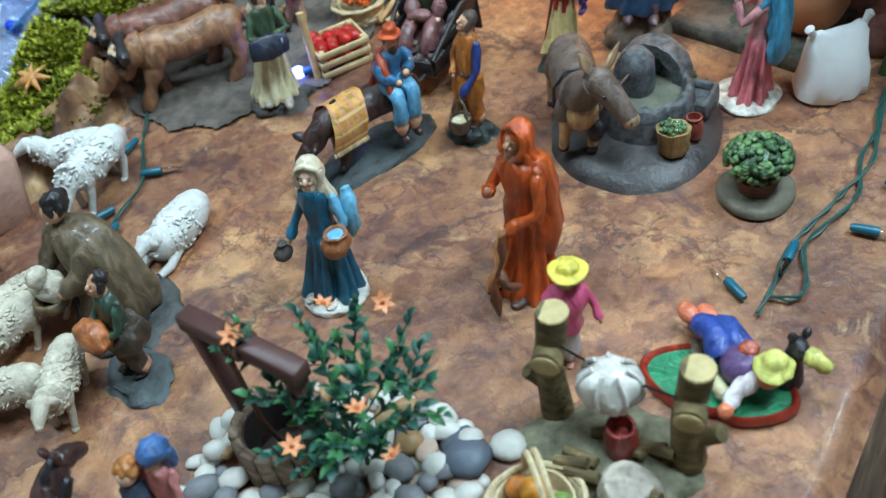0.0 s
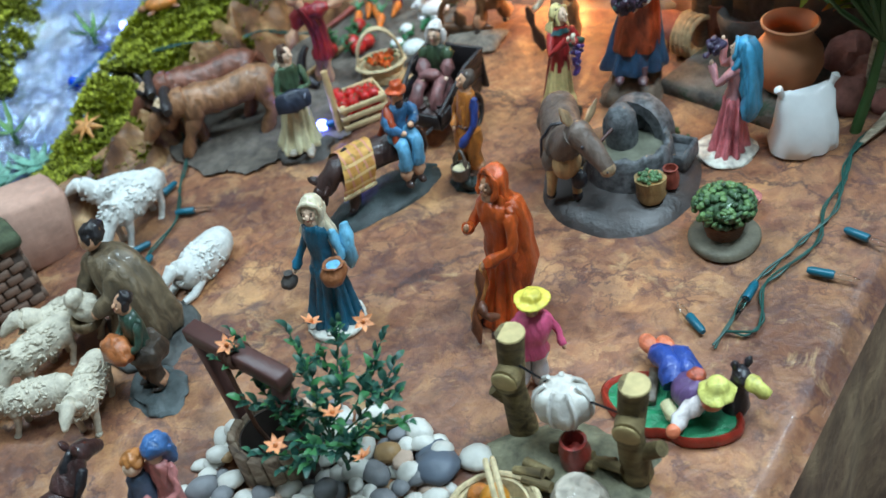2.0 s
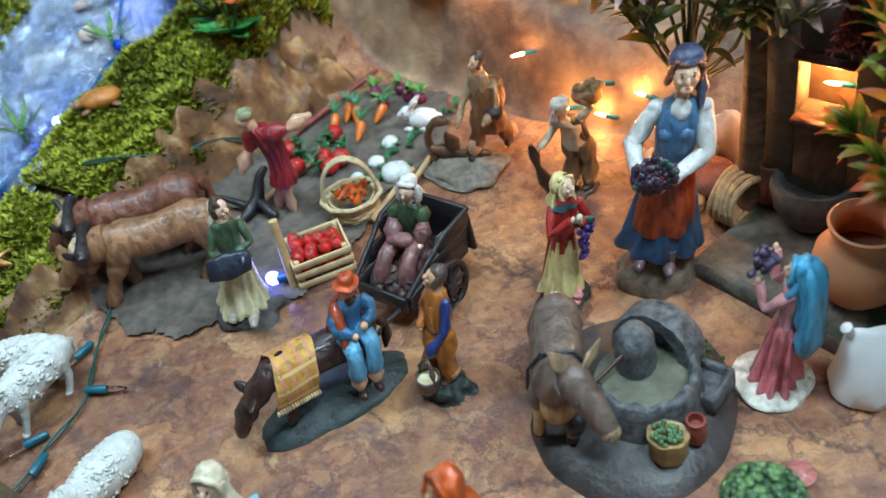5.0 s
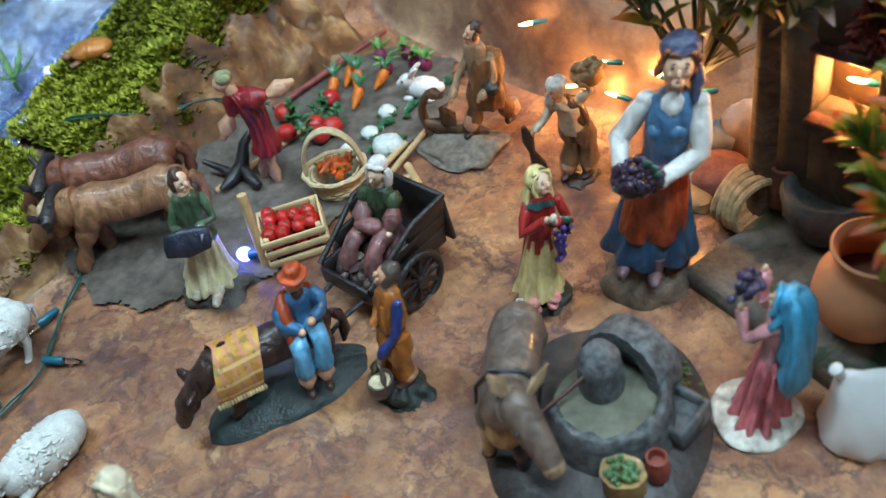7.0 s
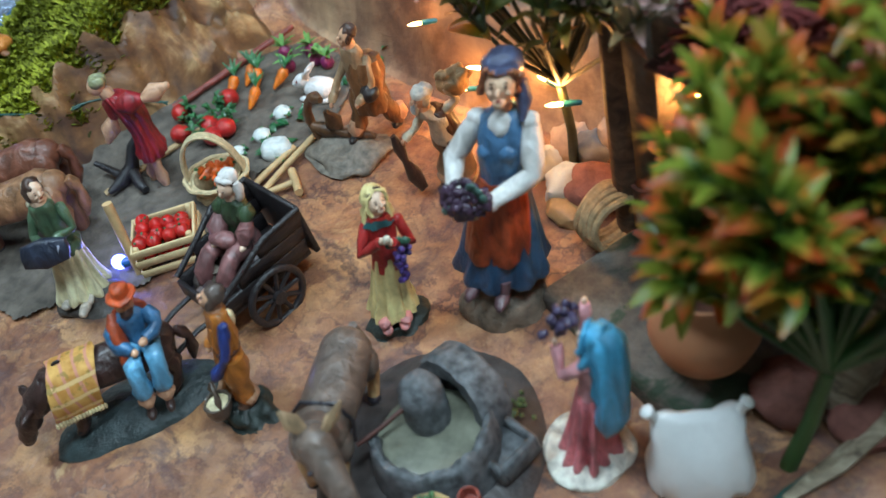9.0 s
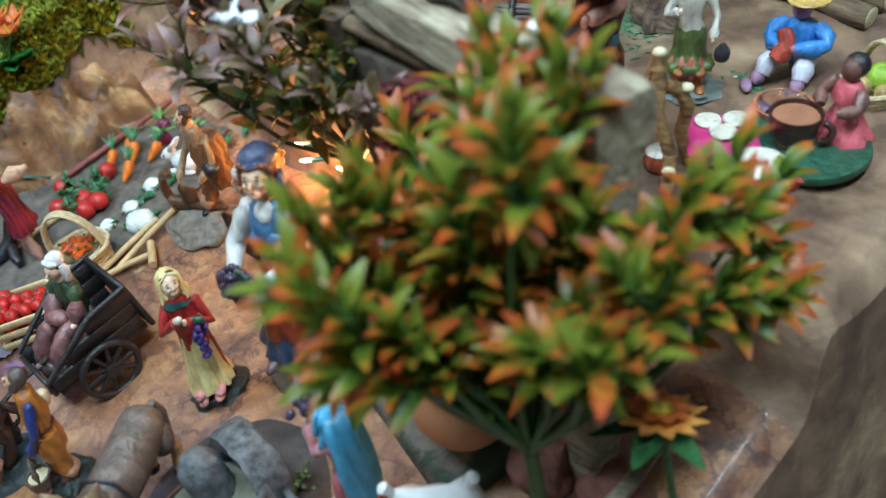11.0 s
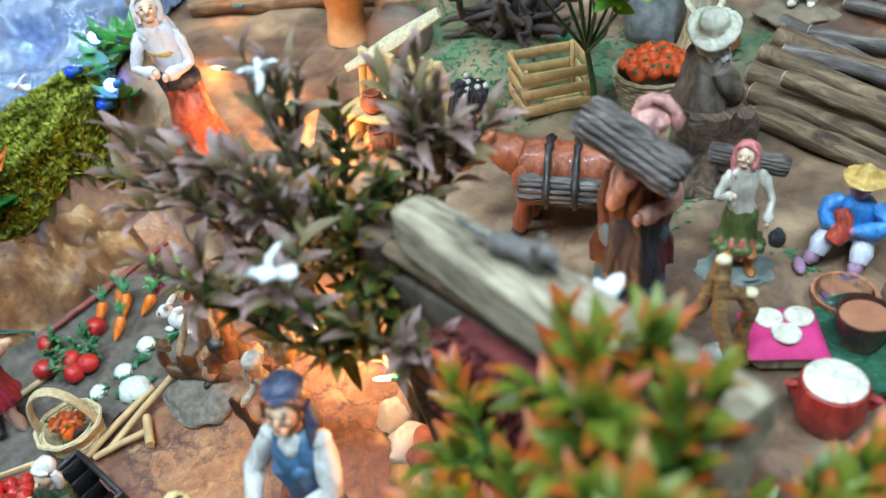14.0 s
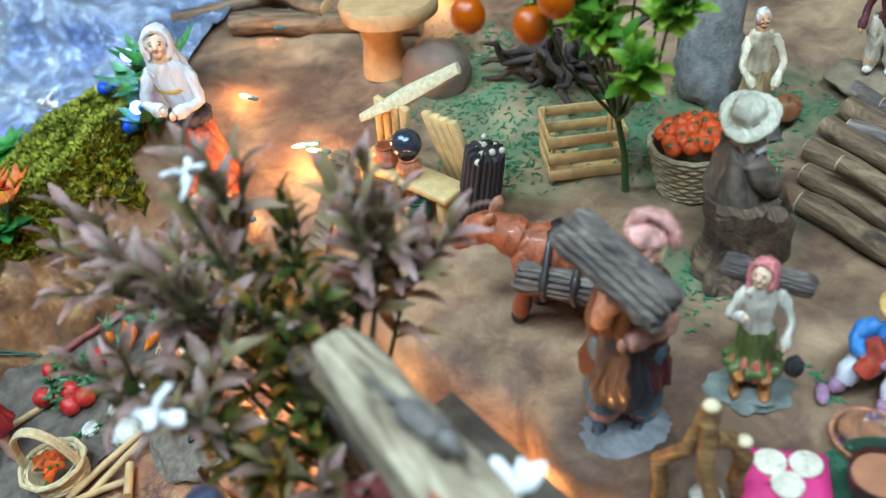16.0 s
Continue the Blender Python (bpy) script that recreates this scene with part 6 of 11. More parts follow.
def carrot_basket():
    t = thing("carrot_basket", "cream straw basket with tall handle full of carrots", "basket", at(-0.019, 0.884, 20))
    straw = plain("cream_straw", lin(206, 186, 146), 0.7, 0, 0.25, 260, 0.9)
    b = B()
    for k in range(8):
        z, r = 0.002 + 0.0026 * k, 0.0135 + 0.0008 * k + 0.001 * math.sin(k)
        b.tube([(r * 1.15 * math.cos(a) * (1 + 0.03 * math.sin(9 * a + 3.14 * k)), r * math.sin(a) * (1 + 0.03 * math.sin(9 * a + 3.14 * k)), z) for a in (6.2832 * j / 36 for j in range(37))], 0.0017, 0, 6)
    b.lathe([(0.001, 0.001), (0.014, 0.001), (0.018, 0.02), (0.017, 0.02), (0.013, 0.003), (0.001, 0.003)], 0, 26)
    part("bowl", b, straw, t)
    b = B()
    for o in (-0.0022, 0, 0.0022):
        b.tube([(0.021 * math.cos(a), o, 0.02 + 0.034 * math.sin(a)) for a in (math.pi * j / 18 for j in range(19))], 0.0014, 0, 6)
    part("handle", b, straw, t)
    rnd = random.Random(77)
    for i in range(15):
        a = rnd.random() * 6.28
        r = rnd.random() * 0.009
        b = B()
        d = Vector((rnd.gauss(0, 1), rnd.gauss(0, 1), rnd.uniform(-0.2, 0.5))).normalized()
        c = Vector((r * math.cos(a), r * math.sin(a), 0.02 + rnd.random() * 0.005))
        b.tube([c - d * 0.007, c, c + d * 0.006, c + d * 0.0075], [0.001, 0.0024, 0.0034, 0.0016], 0, 9)
        b.tube([c + d * 0.0075, c + d * 0.010], [0.0009, 0.0012], 1, 6)
        part("carrot", b, [paint(214, 92, 30, 0.35, 0.25), LEAF], t)


carrot_basket()


def slat_crate(name, label, m, w, d, h, mat, rows=3):
    t = thing(name, label, "crate", m)
    for sx in (-1, 1):
        for sy in (-1, 1):
            part("corner_post", B().box((sx * (w / 2 - 0.002), sy * (d / 2 - 0.002), h / 2), (0.0036, 0.0036, h)), mat, t)
    sh = h / rows * 0.62
    for k in range(rows):
        z = h * (k + 0.55) / rows
        for s in (-1, 1):
            part("slat", B().box((0, s * (d / 2 + 0.0012), z), (w + 0.004, 0.0016, sh)), mat, t)
            part("slat", B().box((s * (w / 2 + 0.0012), 0, z), (0.0016, d + 0.001, sh)), mat, t)
    for k in range(4):
        part("floor_slat", B().box((0, -d / 2 + d * (k + 0.5) / 4, 0.0016), (w, d * 0.2, 0.0016)), mat, t)
    return t


CRATE = plain("pale_crate_wood", lin(206, 180, 136), 0.6, 0, 0.18, 140)
crate = slat_crate("tomato_crate", "pale slatted wooden crate heaped with red tomatoes", at(-0.029, 0.829, 34), 0.040, 0.032, 0.026, CRATE)
rnd = random.Random(31)
for i in range(26):
    k, row = i % 13, i // 13
    x, y = -0.014 + 0.0095 * (k % 4) + rnd.gauss(0, 0.001), -0.0105 + 0.0075 * (k // 4) + rnd.gauss(0, 0.001)
    b = B().ell((0, 0, 0), (0.0052, 0.0052, 0.0047), 0, None, 12, 8)
    b.tube([(0, 0, 0.004), (0.0005, 0, 0.0058)], 0.0008, 1, 5)
    part("tomato", b, [paint(196, 36, 30, 0.28, 0.25), LEAF], crate, m=pose(x, y, 0.013 + 0.0095 * row + rnd.random() * 0.003, rnd.uniform(-40, 40), rnd.uniform(-40, 40), 0))


def stick_thing(name, label, category, pts, r, mat, group=""):
    return tagged(part(name, B().tube(pts, r, 0, 10), mat), label, category, group)


z = ground_z(-0.044, 0.806)
stick_thing("garden_stake", "pale wooden stake standing upright before the crate", "stake", [(-0.044, 0.806, z - 0.004), (-0.045, 0.81, z + 0.03), (-0.047, 0.815, z + 0.058)], 0.0033, WOOD)


def hand_tool(name, label, a, e, head):
    pa, pe = Vector((*a, ground_z(*a) + 0.004)), Vector((*e, ground_z(*e) + 0.005))
    t = thing(name, label, "tool", Matrix.Translation(pa), "garden tools")
    part("shaft", B().tube([(0, 0, 0), tuple((pe - pa) * 0.5 + Vector((0, 0, 0.001))), tuple(pe - pa)], 0.0024, 0, 9), WOOD, t)
    d = (pe - pa).normalized()
    s = d.cross(Vector((0, 0, 1))).normalized()
    o = pe - pa
    if head == "rake":
        part("crossbar", B().tube([o - s * 0.013, o + s * 0.013], 0.0031, 0, 8), WOOD, t)
        for k in range(6):
            q = o + s * (-0.011 + 0.0044 * k)
            part("tine", B().tube([q, q - Vector((0, 0, 0.006))], 0.0009, 0, 5), WOOD, t)
    elif head == "spade":
        b = B()
        b.stack([(0, 0, -0.001, 0.007, 0.0085), (0, 0, 0.0005, 0.0075, 0.009), (0, 0, 0.0012, 0.006, 0.0075)], 0, 14)
        part("blade", b, plain("grey_tin", lin(132, 130, 126), 0.4, 0.7, 0.2), t, "", Matrix.Translation(o + d * 0.006))


hand_tool("garden_rake", "small wooden rake lying beside the basket", (0.004, 0.872), (0.034, 0.897), "rake")
hand_tool("garden_spade", "pale wooden shaft lying along the garden edge", (0.012, 0.878), (0.027, 0.944), "none")
hand_tool("garden_pole", "pale wooden pole lying along the garden", (-0.002, 0.872), (0.016, 0.93), "none")
hand_tool("digging_pole", "long pale wooden pole lying behind the oxen", (-0.118, 0.868), (-0.072, 0.944), "none")


def plough_tool():
    b = B()
    z = 0.0
    b.tube([(0, 0, 0.028), (-0.004, -0.008, 0.024), (-0.008, -0.014, 0.01), (-0.014, -0.026, 0.005), (-0.02, -0.036, 0.004)], [0.003, 0.004, 0.0055, 0.005, 0.002], 0, 10)
    b.tube([(-0.01, -0.014, 0.008), (0.004, -0.03, 0.006), (0.01, -0.034, 0.004)], [0.0045, 0.004, 0.003], 0, 9)
    b.tube([(-0.012, -0.022, 0.006), (-0.026, -0.016, 0.008), (-0.04, -0.012, 0.012)], [0.004, 0.003, 0.002], 0, 9)
    tagged(part("hand_plough", b, paint(38, 34, 36, 0.45, 0.3), None, "", at(-0.097, 0.905, 10, 0.003)), "black cast hand plough behind the oxen", "plough")


plough_tool()


# ---- hut, beam and slab ----
def hut_wall_material():
    m = Mat("dark_daubed_wall")
    a = m.ramp(m.noise(22, 6, 0.65, 0.8), [(0.32, lin(48, 40, 34)), (0.52, lin(84, 72, 61)), (0.7, lin(114, 100, 84))])
    m.bump(m.noise(70, 6, 0.7), 0.8, 0.004)
    return m.out(a, 0.75)


def bark_material(name, dark, mid, pale, rows=70.0):
    m = Mat(name)
    stretch = m.n("ShaderNodeMapping")
    stretch.inputs["Scale"].default_value = (0.16, 1.0, 1.0)
    m.link(m.co, stretch.inputs["Vector"])
    co = stretch.outputs["Vector"]
    f = m.noise(rows, 6, 0.65, 1.2, co)
    m.bump(f, 0.7, 0.003)
    g = m.ramp(m.noise(30, 4), [(0.35, (0.75, 0.72, 0.7)), (0.65, (1.1, 1.08, 1.05))])
    return m.out(m.mix(1.0, m.ramp(f, [(0.33, dark), (0.5, mid), (0.7, pale)]), g, "MULTIPLY"), 0.75)


GREYLOG = bark_material("weathered_grey_log", lin(92, 78, 64), lin(156, 142, 120), lin(200, 188, 164), 120.0)
BARK = bark_material("brown_branch_bark", lin(58, 44, 34), lin(116, 94, 72), lin(156, 132, 104), 130.0)


def hut():
    m = pose(0.245, 0.900, 0.016, 0, 0, -25.6)
    t = thing("stone_hut", "dark daubed hut wall with small lit window and grey log lintel", "hut", m)
    wall = hut_wall_material()
    S, L, H, x0, x1, z0, z1 = 0.034, 0.168, 0.19, 0.054, 0.088, 0.092, 0.134
    b = B()
    for c, s in ((((S + x0) / 2, 0.01, H / 2), (x0 - S, 0.02, H)), (((x1 + L) / 2, 0.01, H / 2), (L - x1, 0.02, H)), (((x0 + x1) / 2, 0.01, z0 / 2), (x1 - x0, 0.02, z0)), (((x0 + x1) / 2, 0.01, (z1 + H) / 2), (x1 - x0, 0.02, H - z1))):
        b.box(c, s, 0, None, 0.0008)
    part("wall", b, wall, t)
    for s, (cx, cz, w, h) in enumerate((((x0 + x1) / 2, z0 - 0.0012, x1 - x0 + 0.002, 0.003), ((x0 + x1) / 2, z1 + 0.001, x1 - x0 + 0.002, 0.003))):
        part(("window_sill", "window_lintel")[s], B().box((cx, -0.002, cz), (w, 0.01, h), 0, None, 0.001), paint(84, 44, 36, 0.6), t)
    post = B()
    post.tube([(S - 0.008, 0.004, -0.01), (S - 0.006, 0.003, 0.09), (S - 0.007, 0.005, 0.14), (S - 0.004, 0.006, 0.205)], [0.0098, 0.0088, 0.0092, 0.0085], 0, 12)
    post.v = [tuple(Vector(v) + 0.0016 * noise.noise_vector(Vector((v[0] * 150, v[1] * 150, v[2] * 40)))) for v in post.v]
    part("corner_post", post, bark_material("brown_post_bark", lin(50, 38, 30), lin(86, 68, 54), lin(118, 98, 78)), t, "brown wooden corner post")
    # closed box added behind the window, its lid unseen, to hold the bulb's glow
    R = 0.118
    for c, s in (((S + R) / 2, 0.050, 0.069), (R - S, 0.006, 0.138)), ((S + 0.004, 0.0335, 0.069), (0.008, 0.027, 0.138)), ((R - 0.004, 0.0335, 0.069), (0.008, 0.027, 0.138)):
        part("inner_wall", B().box(c, s, 0, None, 0.001), KRAFT, t)
    part("roof", B().box(((S + R) / 2, 0.0365, 0.141), (R - S, 0.033, 0.006), 0, None, 0.001), wall, t)
    b, rnd = B(), random.Random(3)
    b.box((0.135, -0.006, 0.172), (0.11, 0.014, 0.038), 0, (-14, 0, 0), 0.003)
    for i in range(900):
        x, h = 0.08 + 0.11 * rnd.random(), 0.153 + 0.038 * rnd.random()
        q = Vector((x, -0.018 + (h - 0.153) * 0.25, h))
        b.tube([q, q + Vector((rnd.gauss(0, 0.003), -0.005 + rnd.gauss(0, 0.002), 0.002 + rnd.gauss(0, 0.002)))], [0.0012, 0.0005], 0, 4)
    part("awning", b, plain("maroon_moss_thatch", lin(112, 46, 44), 0.9, 0, 0.45, 140, 0.9), t, "maroon thatched awning")
    part("rafter", B().tube([(S, 0.006, 0.200), (0.11, 0.004, 0.197), (L - 0.01, 0.008, 0.188)], [0.0045, 0.005, 0.0045], 0, 12), BARK, t, "dark round rafter under the beam")
    # squared grey beam along the top, its thick end bent down into a post
    log = thing("beam_log", "thick squared weathered grey beam lying along the hut top", "beam", pose(0.2641, 0.86, 0.0132) @ SHEET @ pose(0, 0, 0, 0, 0, -28.7) @ Matrix.Scale(0.74, 4))
    rings = []
    for k in range(33):
        u = k / 32
        w = (0.0135 + 0.0075 * u) * (0.8 if k == 0 else 0.93 if k == 1 else 0.95 if k == 32 else 1.0)
        top, foot = 0.3185 - 0.0015 * math.sin(u * 7) - (0.004 if k == 0 else 0.0015 if k in (1, 32) else 0), 0.289 - 0.004 * u + (0.004 if k == 0 else 0.0)
        x = 0.216 * u
        ring = []
        for j in range(28):
            a = 2 * math.pi * j / 28
            cy, cz = (math.copysign(abs(math.cos(a)) ** 0.42, math.cos(a)), math.copysign(abs(math.sin(a)) ** 0.42, math.sin(a)))
            p = Vector((x, w * cy, (top + foot) / 2 + (top - foot) / 2 * cz))
            g = noise.noise(Vector((p.x * 22, p.y * 170, p.z * 170))) + 0.6 * noise.noise(Vector((p.x * 60, p.y * 320, p.z * 320)))
            ring.append((p.x, p.y + 0.0016 * g * cy, p.z + 0.0014 * g * cz))
        rings.append(ring)
    part("trunk", B().loft(rings), GREYLOG, log, sharp=70)
    rings = []
    for k in range(11):
        u = k / 10
        ring = []
        for j in range(24):
            a = 2 * math.pi * j / 24
            cx, cy = (math.copysign(abs(math.cos(a)) ** 0.5, math.cos(a)), math.copysign(abs(math.sin(a)) ** 0.5, math.sin(a)))
            p = Vector((0.199 - 0.002 * u + 0.0165 * (1 - 0.25 * u) * cx, 0.0185 * (1 - 0.3 * u) * cy, 0.290 - 0.275 * u))
            g = noise.noise(Vector((p.x * 170, p.y * 170, p.z * 25)))
            ring.append((p.x + 0.0022 * g * cx, p.y + 0.0022 * g * cy, p.z))
        rings.append(ring)
    part("post", B().loft(rings), GREYLOG, log, sharp=70)


hut()


def cat():
    b = B()
    beast(b, [(-0.012, 0, 0.0125), (0, 0, 0.013), (0.013, 0, 0.0125)], [0.0052, 0.0058, 0.0056], 0,
          [((-0.012, s * 0.003, 0.01), (-0.013, s * 0.0035, 0.005), (-0.014 + 0.003 * s, s * 0.0035, 0)) for s in (-1, 1)] + [((0.013, s * 0.003, 0.01), (0.015, s * 0.0035, 0.005), (0.013 + 0.003 * s, s * 0.0035, 0)) for s in (-1, 1)], 0, 0.0017,
          [(-0.014, 0, 0.014), (-0.018, 0, 0.016), (-0.02, 0, 0.017)], [0.0045, 0.004, 0.004], [(-0.021, 0, 0.0175), (-0.0245, 0, 0.016), (-0.0265, 0, 0.0152)], [0.0046, 0.0034, 0.0022],
          [((-0.02, s * 0.003, 0.021), (-0.0195, s * 0.0042, 0.025)) for s in (-1, 1)], 0, [(0.018, 0, 0.014), (0.026, 0.002, 0.02), (0.03, 0.004, 0.029)])
    figurine("cat_figurine", "small grey cat figurine walking along the log", b, [plain("grey_tabby", lin(104, 98, 94), 0.6, 0, 0.35, 260)], pose(0.3538, 0.8636, 0.237, 0, 0, 156) @ SHEET @ Matrix.Scale(0.74, 4))


cat()

def slab():
    b = B()
    b.box((0, 0, 0.008), (0.12, 0.085, 0.02), 0, (1, -1, 0), 0.004)
    b.v = [tuple(Vector(v) + 0.003 * Vector((noise.noise(Vector(v) * 60), noise.noise(Vector(v) * 60 + Vector((5, 0, 0))), 0.3 * noise.noise(Vector(v) * 80)))) for v in b.v]
    m = Mat("mossy_slate")
    rock = m.ramp(m.noise(40, 6, 0.65), [(0.35, lin(66, 62, 58)), (0.65, lin(124, 116, 106))])
    moss = m.ramp(m.noise(26, 5, 0.6, 1.0), [(0.54, (0, 0, 0)), (0.6, (0.8, 0.8, 0.8))])
    m.bump(m.noise(90, 6, 0.7), 0.8, 0.004)
    tagged(part("stone_slab", b, m.out(m.mix(moss, rock, lin(34, 66, 44)), 0.7), None, "", at(0.306, 0.826, -36, -0.004)), "dark slate slab with green moss before the hut", "slab")


slab()
SLABTOP = ground_z(0.306, 0.826) + 0.014


def clay_pot():
    b = B()
    prof = [(0.012, 0.0), (0.02, 0.001), (0.029, 0.012), (0.034, 0.027), (0.032, 0.042), (0.025, 0.052), (0.0215, 0.057), (0.0225, 0.063), (0.0262, 0.068), (0.0268, 0.0705), (0.025, 0.0715), (0.0215, 0.066), (0.019, 0.058), (0.024, 0.048), (0.028, 0.03), (0.02, 0.008), (0.001, 0.006)]
    b.lathe([(r * 0.79, z * 0.79) for r, z in prof], 0, 44)
    t = tagged(part("clay_pot", b, CLAY, None, "", pose(0.329, 0.801, SLABTOP, 1, 2, 0)), "round raw terracotta pot with flared open rim", "pot")
    # darker brown disc: the shade inside the pot, put into colour
    part("inside_shade", B().lathe([(0.0005, 0.026), (0.0208, 0.026), (0.0206, 0.030), (0.0005, 0.0302)], 0, 30), plain("pot_inside_shade_brown", lin(96, 58, 40), 0.5), t)


clay_pot()


def stone_bowl():
    b = B()
    b.lathe([(0.016, 0), (0.022, 0.003), (0.026, 0.014), (0.0275, 0.027), (0.0255, 0.031), (0.0215, 0.03), (0.0175, 0.022), (0.001, 0.018)], 0, 30, (0, 0, 0), 0.03)
    b.v = [tuple(Vector(v) + Vector(v).normalized() * 0.0022 * noise.noise(Vector(v) * 110)) for v in b.v]
    tagged(part("stone_mortar", b, plain("dark_basalt", lin(86, 84, 82), 0.75, 0, 0.45, 120, 0.9), None, "", at(0.308, 0.872, 0, 0.012)), "rough dark stone mortar standing by the hut wall", "mortar")
    straw, coil = plain("aged_straw", lin(172, 146, 108), 0.75, 0, 0.35, 240, 0.9), thing("straw_coil", "coil of straw rope standing against the hut post", "rope", at(0.262, 0.880, -127, 0.0))
    for k in range(5):
        y = -0.009 + 0.0042 * k
        b = B().tube([(0.0175 * (1 + 0.05 * math.sin(k)) * math.cos(a), y + 0.0012 * math.sin(a * 2 + k), 0.019 + 0.0175 * math.sin(a)) for a in (6.2832 * j / 28 for j in range(29))], 0.0023, 0, 7)
        part("rope_turn", b, straw, coil)
    b = B().lathe([(0.006, 0), (0.0085, 0.002), (0.009, 0.018), (0.007, 0.026), (0.0085, 0.031), (0.006, 0.031), (0.005, 0.022)], 0, 20)
    tagged(part("small_clay_jug", b, paint(128, 74, 58, 0.6), None, "", at(0.282, 0.886, 0, 0.012)), "small red brown clay jug by the mortar", "jug")
    b = B()
    rnd = random.Random(15)
    for k in range(60):
        b.ell((rnd.gauss(0, 0.009), rnd.gauss(0, 0.008), 0.004 + rnd.random() * 0.008), 0.0027, k % 2, None, 7, 5)
    tagged(part("grape_heap", b, [paint(70, 52, 62), paint(92, 70, 64)], None, "", at(0.345, 0.852, 0, 0.012)), "heap of small dark grapes on the slab", "grapes", kind="stuff")


stone_bowl()


def flour_sack(name, label, m, h, mat):
    b = B()
    k = h / 0.075
    rings = []
    for z, w, d, e in ((0, 0.026, 0.017, 0.75), (0.003, 0.0305, 0.022, 0.75), (0.012, 0.0312, 0.0235, 0.72), (0.028, 0.0282, 0.0205, 0.66), (0.044, 0.0262, 0.0160, 0.6), (0.056, 0.0255, 0.0105, 0.55), (0.063, 0.0235, 0.0055, 0.5), (0.066, 0.018, 0.0022, 0.5)):
        ring = []
        for q in range(40):
            a = 2 * math.pi * q / 40
            x, y = w * math.copysign(abs(math.cos(a)) ** e, math.cos(a)), d * math.copysign(abs(math.sin(a)) ** e, math.sin(a))
            g = 0.0034 * noise.noise(Vector((x * 110, y * 60, z * 50)))
            ring.append((x + g * math.cos(a), y + g * math.sin(a), z - 0.004 * (z > 0.05) * math.cos(x * 120)))
        rings.append(ring)
    b.loft(rings)
    t = part("sack_body", scaled(b, k), mat)
    t.name = name
    t.matrix_basis = m
    tagged(t, label, "sack")
    for s in (-1, 1):
        part("tied_corner", scaled(B().tube([(s * 0.018, 0, 0.056), (s * 0.0225, 0, 0.0635), (s * 0.0245, 0, 0.067), (s * 0.0275, 0, 0.0725), (s * 0.029, 0, 0.0745)], [0.006, 0.0038, 0.003, 0.0044, 0.0018], 0, 14), k), mat, t)


flour_sack("flour_sack", "glossy white ceramic flour sack with tied corners", at(0.338, 0.744, 20), 0.058, plain("white_ceramic", lin(240, 240, 238), 0.35, 0, 0.05, 60, 0.4, 0.2))


def stone(name, label, x, y, r, seed, mat, dz=0.0, rot=0.0, group=""):
    b = B().rock((0, 0, 0), r, 0, 0.3, seed, 18, 11, 0.5)
    tagged(part(name, b, mat, None, "", at(x, y, rot, dz)), label, "stone", group)


REDSTONE = plain("red_volcanic_stone", lin(142, 92, 82), 0.85, 0, 0.35, 110, 1.0)
PINKSTONE = plain("pale_pink_stone", lin(196, 168, 148), 0.75, 0, 0.2, 70, 0.7)
GREYPEB = plain("grey_river_stone", lin(120, 120, 122), 0.55, 0, 0.25, 60, 0.4)
WHITEPEB = plain("white_river_stone", lin(206, 202, 192), 0.5, 0, 0.14, 70, 0.35)
TANPEB = plain("tan_river_stone", lin(158, 124, 84), 0.5, 0, 0.3, 70, 0.4)
for i, (x, y, r, mt, dz) in enumerate(((0.372, 0.790, (0.019, 0.017, 0.018), 0, 0), (0.392, 0.807, (0.021, 0.018, 0.021), 0, 0), (0.405, 0.785, (0.018, 0.016, 0.014), 0, 0), (0.380, 0.826, (0.02, 0.018, 0.026), 0, 0),
                                       (0.242, 0.912, (0.019, 0.016, 0.016), 0, 0), (0.222, 0.914, (0.014, 0.012, 0.013), 1, 0), (0.236, 0.935, (0.013, 0.011, 0.011), 2, 0.012), (0.220, 0.945, (0.015, 0.012, 0.018), 3, 0), (0.252, 0.948, (0.018, 0.014, 0.024), 3, 0), (0.206, 0.932, (0.012, 0.010, 0.012), 1, 0), (0.228, 0.896, (0.015, 0.010, 0.008), 4, 0))):
    stone("stone", ("rough red volcanic stone", "speckled grey white stone", "smooth dark grey pebble", "pale pink stone", "tan stone")[mt] + " piled beside the hut", x, y, r, i * 3.3, (REDSTONE, WHITEPEB, GREYPEB, PINKSTONE, TANPEB)[mt], dz, i * 50, "stones by the hut")


def bark_strip():
    b = B().tube([(0, 0, 0.004), (0.02, 0.02, 0.01), (0.04, 0.045, 0.02), (0.052, 0.062, 0.03)], [0.004, 0.007, 0.007, 0.004], 0, 9, True, 0.5)
    tagged(part("bark_strip", b, GREYLOG, None, "", at(0.376, 0.738, 0)), "strip of grey bark leaning on the red stones", "bark")


bark_strip()


